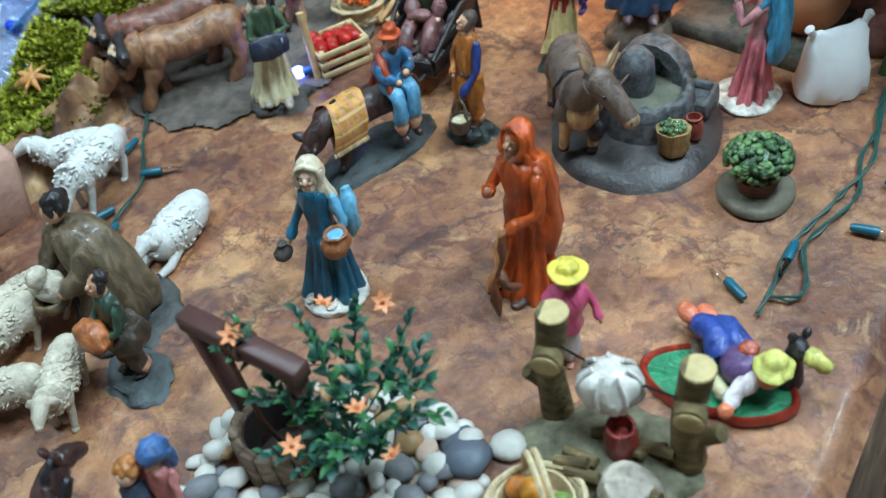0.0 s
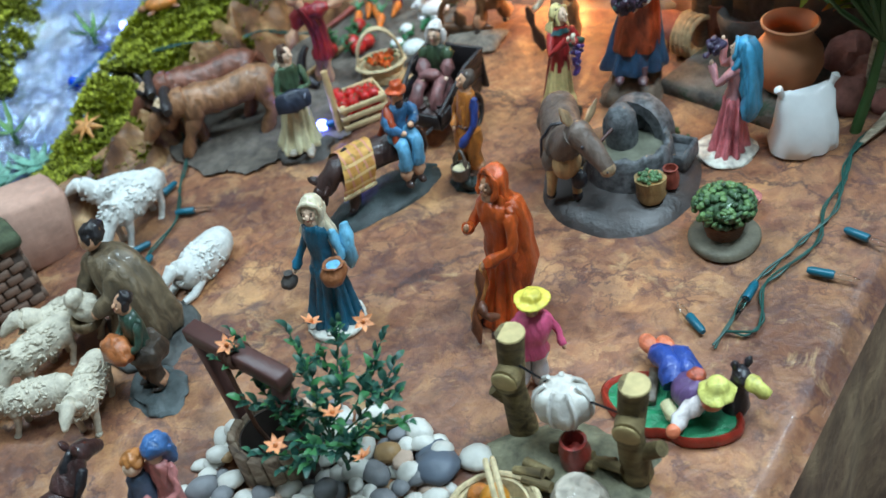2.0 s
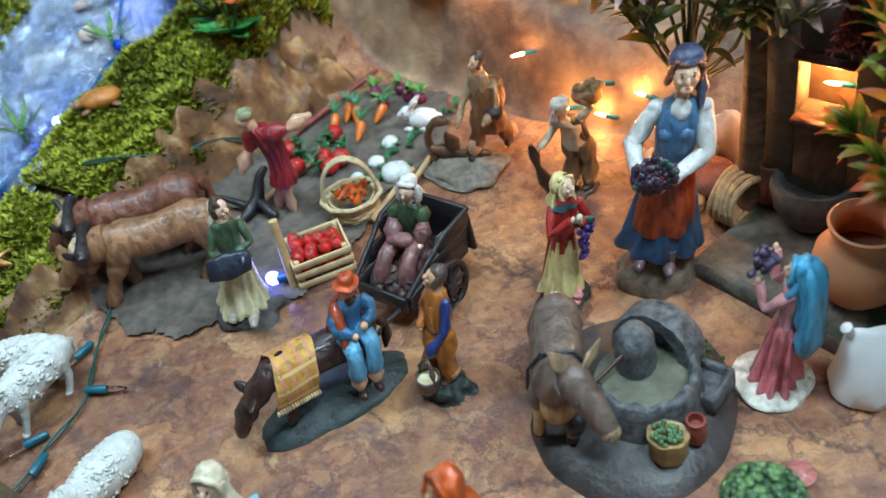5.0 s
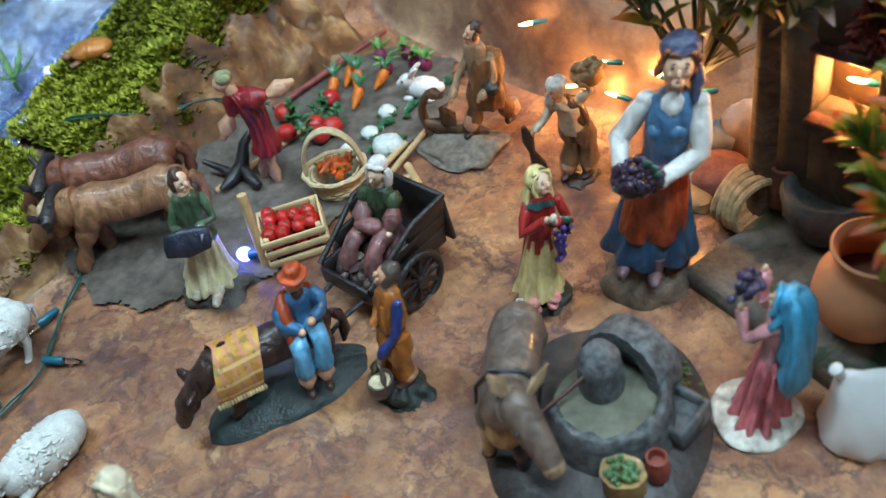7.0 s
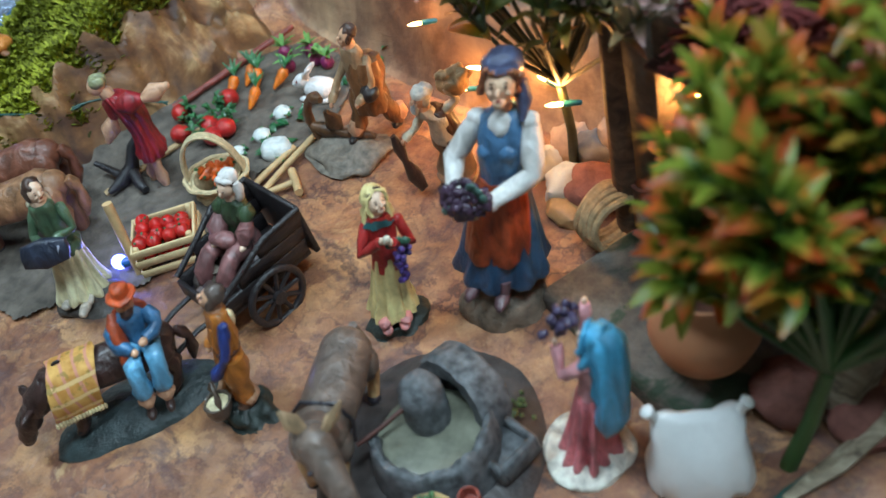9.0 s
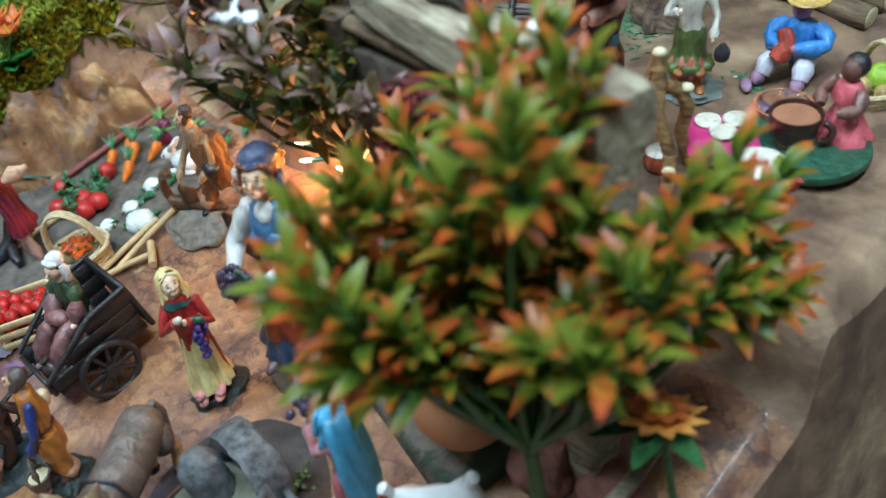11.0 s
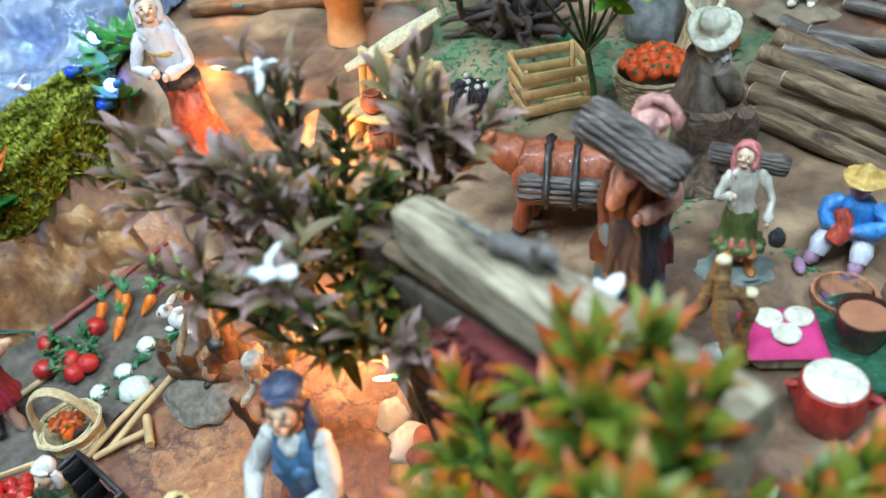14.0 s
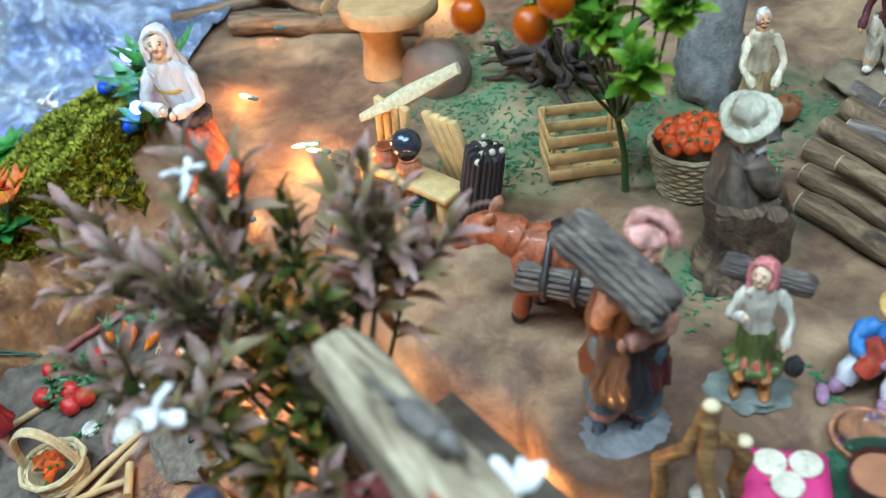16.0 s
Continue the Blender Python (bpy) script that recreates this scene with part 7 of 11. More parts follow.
# ---- trees of cloth leaves ----
def leaf_mesh(name, length, width, droop, mat):
    n, vs, fs, uv = 6, [], [], []
    for i in range(n + 1):
        u = i / n
        w = width * 0.5 * (math.sin(math.pi * min(1, u * 0.94 + 0.03)) ** 0.8) * (1 - 0.25 * u)
        z = length * (0.1 * math.sin(math.pi * u) - droop * u * u)
        for k, s in enumerate((-1, 0, 1)):
            vs.append((s * w, length * u, z + abs(s) * w * 0.35))
            uv.append((u, 0.5 + 0.5 * s))
    for i in range(n):
        for k in range(2):
            a = i * 3 + k
            fs.append((a, a + 1, a + 4, a + 3))
    me = bpy.data.meshes.new(name)
    me.from_pydata(vs, [], fs)
    lay = me.uv_layers.new(name="along")
    for lp in me.loops:
        lay.data[lp.index].uv = uv[lp.vertex_index]
    me.materials.append(mat)
    me.polygons.foreach_set("use_smooth", [True] * len(fs))
    return me


def leaf_material(name, stops, tint, back, gloss=0.4):
    """stops: colours from stem to tip; tint: other colours that some leaves take."""
    m = Mat(name)
    uv = m.n("ShaderNodeUVMap")
    sep = m.n("ShaderNodeSeparateXYZ")
    m.link(uv.outputs["UV"], sep.inputs[0])
    ob, geo = m.n("ShaderNodeObjectInfo"), m.n("ShaderNodeNewGeometry")
    add = m.n("ShaderNodeMath")
    m.link(ob.outputs["Random"], add.inputs[0])
    m.link(geo.outputs["Random Per Island"], add.inputs[1])
    fr = m.n("ShaderNodeMath")
    fr.operation = "FRACT"
    m.link(add.outputs[0], fr.inputs[0])
    run = m.n("ShaderNodeMath")
    run.operation = "MULTIPLY_ADD"
    m.link(fr.outputs[0], run.inputs[0])
    run.inputs[1].default_value = 0.7
    off = m.n("ShaderNodeMath")
    off.operation = "SUBTRACT"
    m.link(sep.outputs["X"], off.inputs[0])
    off.inputs[1].default_value = 0.35
    m.link(off.outputs[0], run.inputs[2])
    col = m.ramp(run.outputs[0], stops)
    grain = m.ramp(m.noise(140, 4), [(0.35, (0.7, 0.7, 0.7)), (0.65, (1.15, 1.15, 1.15))])
    col = m.mix(1.0, col, grain, "MULTIPLY")
    gate = m.ramp(fr.outputs[0], [(0.72, (0, 0, 0)), (0.8, (0.85, 0.85, 0.85))])
    col = m.mix(gate, col, tint)
    rib = m.ramp(sep.outputs["Y"], [(0.46, (0, 0, 0)), (0.5, (0.5, 0.5, 0.5)), (0.54, (0, 0, 0))])
    col = m.mix(rib, col, back)
    m.p.inputs["Subsurface Weight"].default_value = 0.0
    m.out(col, gloss)
    tr = m.n("ShaderNodeBsdfTranslucent")
    m.link(col, tr.inputs["Color"])
    mix = m.n("ShaderNodeMixShader")
    mix.inputs[0].default_value = 0.35
    m.link(m.p.outputs[0], mix.inputs[1])
    m.link(tr.outputs[0], mix.inputs[2])
    m.link(mix.outputs[0], m.t.nodes["Material Output"].inputs["Surface"])
    return m.m


AUTUMN = leaf_material("autumn_cloth_leaf", [(0.05, lin(56, 88, 27)), (0.37, lin(104, 122, 34)), (0.55, lin(150, 120, 39)), (0.7, lin(194, 106, 39)), (1.0, lin(184, 72, 35))], lin(100, 134, 44), lin(150, 150, 68))
PURPLE = leaf_material("purple_cloth_leaf", [(0.05, lin(98, 86, 54)), (0.35, lin(128, 104, 88)), (0.6, lin(154, 122, 116)), (0.95, lin(180, 148, 144))], lin(138, 128, 84), lin(164, 142, 128))
DEEP = leaf_material("deep_green_cloth_leaf", [(0.05, lin(52, 70, 32)), (0.4, lin(84, 98, 40)), (0.7, lin(134, 108, 44)), (0.95, lin(168, 106, 46))], lin(56, 70, 36), lin(110, 110, 60))
CITRUS = leaf_material("citrus_cloth_leaf", [(0.05, lin(56, 106, 30)), (0.5, lin(104, 152, 42)), (0.95, lin(160, 192, 72))], lin(58, 128, 40), lin(150, 190, 90))
FERN = leaf_material("blue_green_plastic_leaf", [(0.05, lin(36, 78, 70)), (0.5, lin(54, 100, 86)), (0.95, lin(78, 124, 96))], lin(76, 142, 84), lin(90, 130, 112))


def whorls(rnd, start, tip, count, size, spread=0.9):
    """Poses of leaves set round a twig from start to tip."""
    start, tip = Vector(start), Vector(tip)
    d = (tip - start).normalized()
    side = d.orthogonal().normalized()
    out = []
    for i in range(count):
        u = (i + 0.5) / count
        a = i * 2.4 + rnd.uniform(-0.4, 0.4)
        s = (side * math.cos(a) + d.cross(side) * math.sin(a))
        w = (d * (0.35 + 0.75 * u) + s * spread * (1.15 - 0.7 * u) + Vector((0, 0, 0.15))).normalized()
        q = w.to_track_quat("Y", "Z").to_matrix().to_4x4() @ Matrix.Rotation(rnd.uniform(-0.5, 0.5), 4, "Y")
        k = size * rnd.uniform(0.75, 1.15) * (1.05 - 0.25 * u)
        out.append(Matrix.Translation(start + (tip - start) * u) @ q @ Matrix.Diagonal((k, k, k, 1)))
    return out


def leafy_tree(name, label, root, fork, tips, meshes, stem_mat, seed, per=20, limit=290, twig=0.06, size=1.0, spread=0.9, stem=0.0035, side=2):
    rnd = random.Random(seed)
    root, fork = Vector(root), Vector(fork)
    t = thing(name, label, "tree", Matrix.Translation(root))
    b = B()
    b.tube([(0, 0, -0.004), tuple((fork - root) * 0.5 + Vector((0.002, 0.001, 0))), tuple(fork - root)], [stem * 1.2, stem, stem * 0.9], 0, 9)
    part("trunk", b, stem_mat, t)
    poses = []
    for k, tip in enumerate(tips):
        tip = Vector(tip[:3])
        mid = fork + (tip - fork) * 0.5 + Vector((rnd.gauss(0, 0.004), rnd.gauss(0, 0.004), -0.008))
        part("branch", B().tube([tuple(fork - root), tuple(mid - root), tuple(tip - root)], [stem * 0.6, stem * 0.42, stem * 0.2], 0, 7), stem_mat, t)
        d = (tip - mid).normalized()
        kind = meshes[k % len(meshes)] if len(tips[k]) < 4 else meshes[tips[k][3]]
        reach = min(twig, (tip - fork).length * 0.9)
        poses += [(kind, p) for p in whorls(rnd, tip - d * reach, tip + d * 0.004, per, size, spread)]
        for s in range(side):
            a = tip - d * reach * rnd.uniform(0.35, 0.95)
            e = a + (d * 0.6 + Vector((rnd.gauss(0, 0.6), rnd.gauss(0, 0.6), rnd.uniform(-0.1, 0.6)))).normalized() * reach * 0.62
            part("twig", B().tube([tuple(a - root), tuple((a + e) / 2 - root + Vector((0, 0, -0.002))), tuple(e - root)], [stem * 0.3, stem * 0.24, stem * 0.14], 0, 6), stem_mat, t)
            poses += [(kind, p) for p in whorls(rnd, a + (e - a) * 0.15, e, int(per * 0.6), size, spread)]
    rnd.shuffle(poses)
    back = Matrix.Translation(-root)
    rest_v, rest_f, rest_uv, rest_m, slots = [], [], [], [], []
    for i, (me, p) in enumerate(poses):
        if i < limit:
            ob = new("leaf", me)
            ob.parent = t
            ob.matrix_basis = back @ p
        else:
            if me.materials[0] not in slots:
                slots.append(me.materials[0])
            k, q = len(rest_v), back @ p
            rest_v += [tuple(q @ v.co) for v in me.vertices]
            for f in me.polygons:
                rest_f.append(tuple(j + k for j in f.vertices))
                rest_uv += [tuple(me.uv_layers[0].data[li].uv) for li in f.loop_indices]
                rest_m.append(slots.index(me.materials[0]))
    if rest_v:
        me = bpy.data.meshes.new("foliage")
        me.from_pydata(rest_v, [], rest_f)
        for mt in slots:
            me.materials.append(mt)
        lay = me.uv_layers.new(name="along")
        for i, w in enumerate(rest_uv):
            lay.data[i].uv = w
        me.polygons.foreach_set("material_index", rest_m)
        me.polygons.foreach_set("use_smooth", [True] * len(rest_f))
        ob = new("foliage", me)
        ob.parent = t
        tagged(ob, kind="stuff")
    return t


STEM = plain("green_plastic_stem", lin(58, 92, 46), 0.5, 0, 0.2, 60)
DARKSTEM = plain("dark_plastic_stem", lin(62, 66, 44), 0.55, 0, 0.25, 60)
AUT = [leaf_mesh("leaf", 0.0222, 0.0088, d, AUTUMN) for d in (0.02, 0.2)]
leafy_tree("autumn_bush", "artificial bush with green and orange pointed cloth leaves", (0.375, 0.757, ground_z(0.375, 0.757)), (0.388, 0.758, 0.09),
           [(0.3658, 0.7934, 0.2121), (0.4711, 0.8558, 0.1122), (0.447, 0.724, 0.2129), (0.4687, 0.8272, 0.199), (0.3187, 0.8249, 0.1379), (0.3294, 0.7495, 0.1577), (0.3791, 0.7228, 0.2069), (0.4304, 0.7739, 0.186), (0.4288, 0.8305, 0.1479), (0.3683, 0.797, 0.1496), (0.3276, 0.8341, 0.2015), (0.4746, 0.8619, 0.1582), (0.3803, 0.7477, 0.1756), (0.411, 0.7718, 0.2386),
            (0.4678, 0.7986, 0.1632), (0.3314, 0.7984, 0.1787), (0.3428, 0.7515, 0.2006), (0.428, 0.849, 0.1192), (0.4615, 0.7649, 0.2069), (0.4089, 0.7964, 0.2161), (0.3861, 0.7591, 0.2168), (0.4305, 0.8066, 0.1245), (0.4687, 0.8283, 0.135), (0.3975, 0.7992, 0.1768), (0.3798, 0.8298, 0.245), (0.3624, 0.7617, 0.1477), (0.3576, 0.7749, 0.2082), (0.392, 0.8199, 0.2371), (0.351, 0.7338, 0.2071), (0.3445, 0.7714, 0.2105), (0.3627, 0.725, 0.1961), (0.3939, 0.7743, 0.2016), (0.4173, 0.7864, 0.208), (0.3825, 0.7922, 0.2249),
            (0.346, 0.740, 0.24), (0.337, 0.731, 0.20), (0.368, 0.709, 0.24), (0.358, 0.721, 0.20), (0.376, 0.73, 0.20), (0.357, 0.752, 0.20), (0.361, 0.76, 0.24), (0.397, 0.754, 0.24), (0.426, 0.734, 0.20), (0.424, 0.754, 0.27), (0.443, 0.737, 0.20), (0.456, 0.803, 0.2), (0.396, 0.804, 0.262), (0.408, 0.823, 0.247), (0.42, 0.80, 0.25)],
           AUT, STEM, 5, 15, 290, 0.042, 0.96, 0.9, 0.0036)
PUR = [leaf_mesh("leaf", 0.0255, 0.0088, d, PURPLE) for d in (0.05, 0.25)] + [leaf_mesh("leaf", 0.024, 0.0084, 0.15, DEEP)]
leafy_tree("purple_tree", "artificial tree with dusky purple and olive cloth leaves", (0.224, 0.93, ground_z(0.224, 0.93)), (0.228, 0.92, 0.10),
           [(0.2286, 0.9256, 0.2836, 1), (0.2986, 0.9356, 0.2611, 0), (0.1534, 0.9174, 0.2255, 0), (0.1829, 0.8549, 0.2297, 0), (0.2601, 0.8396, 0.2509, 1), (0.2793, 0.861, 0.2152, 2), (0.2992, 0.8456, 0.1995, 0), (0.2522, 0.8504, 0.1927, 2), (0.235, 0.9228, 0.223, 2), (0.2071, 0.8921, 0.2288, 0),
            (0.1677, 0.9392, 0.1927, 2), (0.2533, 0.8938, 0.2393, 2), (0.1984, 0.8608, 0.2064, 2), (0.2737, 0.9142, 0.2239, 2), (0.2367, 0.8787, 0.2662, 0), (0.2468, 0.9365, 0.2533, 2),
            (0.144, 0.910, 0.255, 0), (0.180, 0.895, 0.253, 1), (0.235, 0.905, 0.281, 0), (0.283, 0.947, 0.249, 0), (0.299, 0.944, 0.235, 1), (0.288, 0.946, 0.27, 1), (0.265, 0.888, 0.221, 2)],
           PUR, DARKSTEM, 9, 13, 290, 0.06, 0.85, 0.9, 0.003, 3)


# ---- moss and stream ----
def moss_bank():
    m = Mat("dried_moss")
    geo = m.n("ShaderNodeNewGeometry")
    tip = m.ramp(geo.outputs["Random Per Island"], [(0.0, lin(86, 88, 22)), (0.4, lin(128, 134, 34)), (0.75, lin(160, 166, 48)), (1.0, lin(190, 192, 76))])
    patch = m.ramp(m.noise(20, 4), [(0.35, (0.72, 0.72, 0.62)), (0.6, (1.15, 1.12, 1.0))])
    mat = m.out(m.mix(1.0, tip, patch, "MULTIPLY"), 0.85)
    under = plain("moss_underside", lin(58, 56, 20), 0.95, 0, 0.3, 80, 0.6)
    rnd = np.random.RandomState(4)

    def lift(x, y):
        return 0.008 + 0.007 * noise.noise(Vector((x, y, 3)) * 26) + 0.004 * noise.noise(Vector((x, y, 8)) * 70)

    def patch_of(name, inside, x0, x1, y0, y1, count):
        b, step, idx, vs, fs = B(), 0.006, {}, [], []
        for i in range(int((x1 - x0) / step)):
            for j in range(int((y1 - y0) / step)):
                if inside(x0 + (i + 0.5) * step, y0 + (j + 0.5) * step):
                    q = []
                    for di, dj in ((0, 0), (1, 0), (1, 1), (0, 1)):
                        k = (i + di, j + dj)
                        if k not in idx:
                            x, y = x0 + k[0] * step, y0 + k[1] * step
                            idx[k] = len(vs)
                            vs.append((x, y, ground_z(x, y) + max(0.002, lift(x, y) - 0.004)))
                        q.append(idx[k])
                    fs.append(tuple(q))
        b.add(vs, fs)
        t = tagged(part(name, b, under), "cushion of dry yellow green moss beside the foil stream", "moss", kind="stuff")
        V, F = [], []
        made = 0
        while made < count:
            x, y = x0 + (x1 - x0) * rnd.rand(), y0 + (y1 - y0) * rnd.rand()
            if not inside(x, y):
                continue
            made += 1
            z = ground_z(x, y) + lift(x, y) - 0.003
            h, r = 0.0055 + 0.004 * rnd.rand(), 0.0026 + 0.0014 * rnd.rand()
            lean = (rnd.randn() * 0.0022, rnd.randn() * 0.0022)
            for k in range(4):
                a = rnd.rand() * 6.2832
                ca, sa = math.cos(a), math.sin(a)
                n = len(V)
                ox, oy = lean[0] + ca * r * 1.5, lean[1] + sa * r * 1.5
                V += [(x - sa * r * 0.35, y + ca * r * 0.35, z), (x + sa * r * 0.35, y - ca * r * 0.35, z),
                      (x + ox * 0.6 + sa * r * 0.6, y + oy * 0.6 - ca * r * 0.6, z + h * 0.62), (x + ox * 0.6 - sa * r * 0.6, y + oy * 0.6 + ca * r * 0.6, z + h * 0.62), (x + ox, y + oy, z + h * (0.75 + 0.4 * rnd.rand()))]
                F += [(n, n + 1, n + 2, n + 3), (n + 3, n + 2, n + 4)]
        me = bpy.data.meshes.new("moss_tufts")
        me.from_pydata(V, [], F)
        me.materials.append(mat)
        ob = new("moss_tufts", me)
        ob.parent = t
        tagged(ob, kind="stuff")

    def edge_noise(x, y):
        return 0.012 * noise.noise(Vector((x, y, 0)) * 30)
    patch_of("moss_bank", lambda x, y: x + edge_noise(x, y) < along(MOSS_EDGE, y) - 0.002 - 0.05 * sm(0.66, 0.6, y) and x > along(MOSS_WATER, y) + 0.5 * edge_noise(y, x) and 0.70 < y < 1.18 and not (abs(y - 0.853 + 0.25 * (x + 0.25)) < 0.008 and x < -0.19), -0.34, -0.06, 0.68, 1.2, 13500)
    patch_of("moss_far_bank", lambda x, y: x < -0.415 + edge_noise(x, y) and y > 0.86, -0.60, -0.40, 0.86, 1.5, 9000)


moss_bank()


def stream():
    m = Mat("crinkled_blue_foil")
    f = m.noise(75, 5, 0.6, 1.5)
    m.bump(f, 1.0, 0.006)
    col = m.ramp(m.noise(14, 4), [(0.35, lin(140, 164, 210)), (0.6, lin(200, 212, 232)), (0.75, lin(232, 236, 242))])
    mat = m.out(col, 0.16, 0.75)
    b, nu, nv = B(), 40, 260
    vs, fs = [], []
    for j in range(nv + 1):
        y = 0.62 + 1.2 * j / nv
        xa, xb = -0.445 - 0.02 * sm(1.1, 1.4, y), along(MOSS_WATER, y) + 0.018
        for i in range(nu + 1):
            x = xa + (xb - xa) * i / nu
            p = Vector((x, y, 0))
            vs.append((x, y, ground_z(x, y) + 0.006 + 0.0045 * noise.noise(p * 55) + 0.003 * abs(noise.noise(p * 120)) + 0.002 * noise.noise(p * 260)))
    for j in range(nv):
        for i in range(nu):
            a = j * (nu + 1) + i
            fs.append((a, a + 1, a + nu + 2, a + nu + 1))
    b.add(vs, fs)
    tagged(part("foil_stream", b, mat, sharp=25), "stream of crinkled shiny blue foil between moss banks", "stream", kind="structure")


stream()


# ---- light strings ----
def bulb_on_wire(x, y, z, heading, lit=None, label="teal mini light socket with clear unlit bulb on the paper", pitch=0.0):
    t = thing("string_light", label, "light", pose(x, y, z, 0, pitch, heading) @ Matrix.Scale(0.52 if lit else 0.8, 4), "string lights")
    b = B().tube([(0, 0, 0), (0.003, 0, 0), (0.019, 0, 0), (0.021, 0, 0)], [0.0022, 0.0034, 0.0038, 0.0034], 0, 12)
    part("socket", b, SOCKET, t)
    b = B().tube([(0.021, 0, 0), (0.026, 0, 0), (0.033, 0, 0), (0.038, 0, 0), (0.0405, 0, 0)], [0.0022, 0.0026, 0.0024, 0.0012, 0.0002], 0, 12)
    part("bulb", b, lit or CLEAR, t)


def cable(name, label, pts, r=0.0008, mat=None):
    pts = [Vector(p) for p in pts]
    fine = []
    for i in range(len(pts) - 1):
        a, b0, c, d = pts[max(i - 1, 0)], pts[i], pts[i + 1], pts[min(i + 2, len(pts) - 1)]
        for k in range(5):
            u = k / 5
            fine.append(0.5 * ((2 * b0) + (c - a) * u + (2 * a - 5 * b0 + 4 * c - d) * u * u + (3 * b0 - a - 3 * c + d) * u ** 3))
    fine.append(pts[-1])
    b = B()
    side = Vector((0, 0, 1))
    for s in (-1, 1):
        b.tube([p + Vector((0.0009 * s * math.cos(i * 0.8), 0.0011 * s * math.sin(i * 0.8), 0.0006 * s)) for i, p in enumerate(fine)], r, 0, 6)
    return tagged(part(name, b, mat or WIRE), label, "cable")


def on(pts, dz=0.004):
    return [(x, y, ground_z(x, y) + dz) for x, y in pts]


cable("light_cable", "twisted green light cable lying on the paper", on([(0.42, 0.80), (0.388, 0.754), (0.365, 0.718), (0.358, 0.69), (0.351, 0.667), (0.332, 0.645), (0.320, 0.631), (0.303, 0.612), (0.291, 0.598), (0.281, 0.574), (0.268, 0.549)]))
cable("light_cable", "twisted green light cable looping beside the first", on([(0.40, 0.765), (0.372, 0.735), (0.362, 0.70), (0.345, 0.672), (0.338, 0.64), (0.315, 0.615), (0.300, 0.598), (0.298, 0.572), (0.290, 0.560), (0.276, 0.562)]))
for x, y, h in ((0.328, 0.612, -20), (0.355, 0.648, -38), (0.296, 0.602, 245), (0.262, 0.560, 120), (0.352, 0.735, 190)):
    bulb_on_wire(x, y, ground_z(x, y) + 0.005, h)
cable("light_cable", "green light cable running past the sheep and oxen", on([(-0.185, 0.60), (-0.176, 0.629), (-0.172, 0.658), (-0.163, 0.690), (-0.168, 0.715), (-0.178, 0.742), (-0.186, 0.779), (-0.20, 0.81)]))
for x, y, h in ((-0.166, 0.703, 8), (-0.183, 0.745, 250), (-0.176, 0.668, 225), (-0.168, 0.652, 265)):
    bulb_on_wire(x, y, ground_z(x, y) + 0.005, h)
BLUECABLE = plain("blue_cable", lin(24, 86, 130), 0.4, 0, 0.15, 50)
cable("light_cable", "blue light cable looping over moss and stream", on([(-0.335, 0.86), (-0.312, 0.90), (-0.300, 0.93), (-0.285, 0.965), (-0.278, 1.0), (-0.272, 1.02), (-0.29, 1.06), (-0.30, 1.10)], 0.016), 0.0009, BLUECABLE)
cable("light_cable", "green light cable crossing the moss edge", on([(-0.24, 0.878), (-0.205, 0.885), (-0.17, 0.905), (-0.150, 0.93), (-0.125, 0.952), (-0.11, 0.955)], 0.016))


def berry_light(x, y, dz, lit):
    t = thing("blue_berry_light", "round blue fairy light on the moss" if not lit else "lit blue fairy light among the moss", "light", pose(x, y, ground_z(x, y) + dz), "blue fairy lights")
    part("bulb", B().ell((0, 0, 0), (0.0058, 0.0052, 0.0052), 0, None, 16, 10), BLUE_GLOW if lit else plain("blue_bulb_glass", lin(20, 74, 200), 0.2, 0, 0.1), t)
    part("socket", B().tube([(0.004, 0, 0), (0.011, 0.002, 0.001)], [0.0036, 0.003], 0, 10), BLUECABLE, t)
    if lit:
        lamp("blue_bulb_glow", "POINT", pose(x, y, ground_z(x, y) + dz + 0.014), 0.028, (0.25, 0.28, 1.0), 0.006)


for x, y, dz, lit in ((-0.296, 0.935, 0.02, True), (-0.272, 1.02, 0.02, False), (-0.335, 0.872, 0.014, False), (-0.302, 1.10, 0.016, True), (-0.0945, 1.126, 0.03, True), (-0.107, 1.1188, 0.02, False), (-0.06, 0.808, 0.008, True), (-0.1265, 1.1634, 0.03, True), (-0.1543, 1.1467, 0.02, False)):
    berry_light(x, y, dz, lit)


def warm_light(x, y, z, heading, pitch, watt):
    bulb_on_wire(x, y, z, heading, WARM, "teal mini light socket with lit warm bulb", pitch)
    q = pose(x, y, z, 0, pitch, heading) @ Vector((0.016, 0, 0))
    lamp("warm_bulb_glow", "POINT", pose(q.x, q.y, q.z + 0.006), watt, (1.0, 0.45, 0.13), 0.006)


def wall_light(x, y, heading, watt):
    warm_light(x, y, ground_z(x, y) + 0.012, heading, 0, watt)


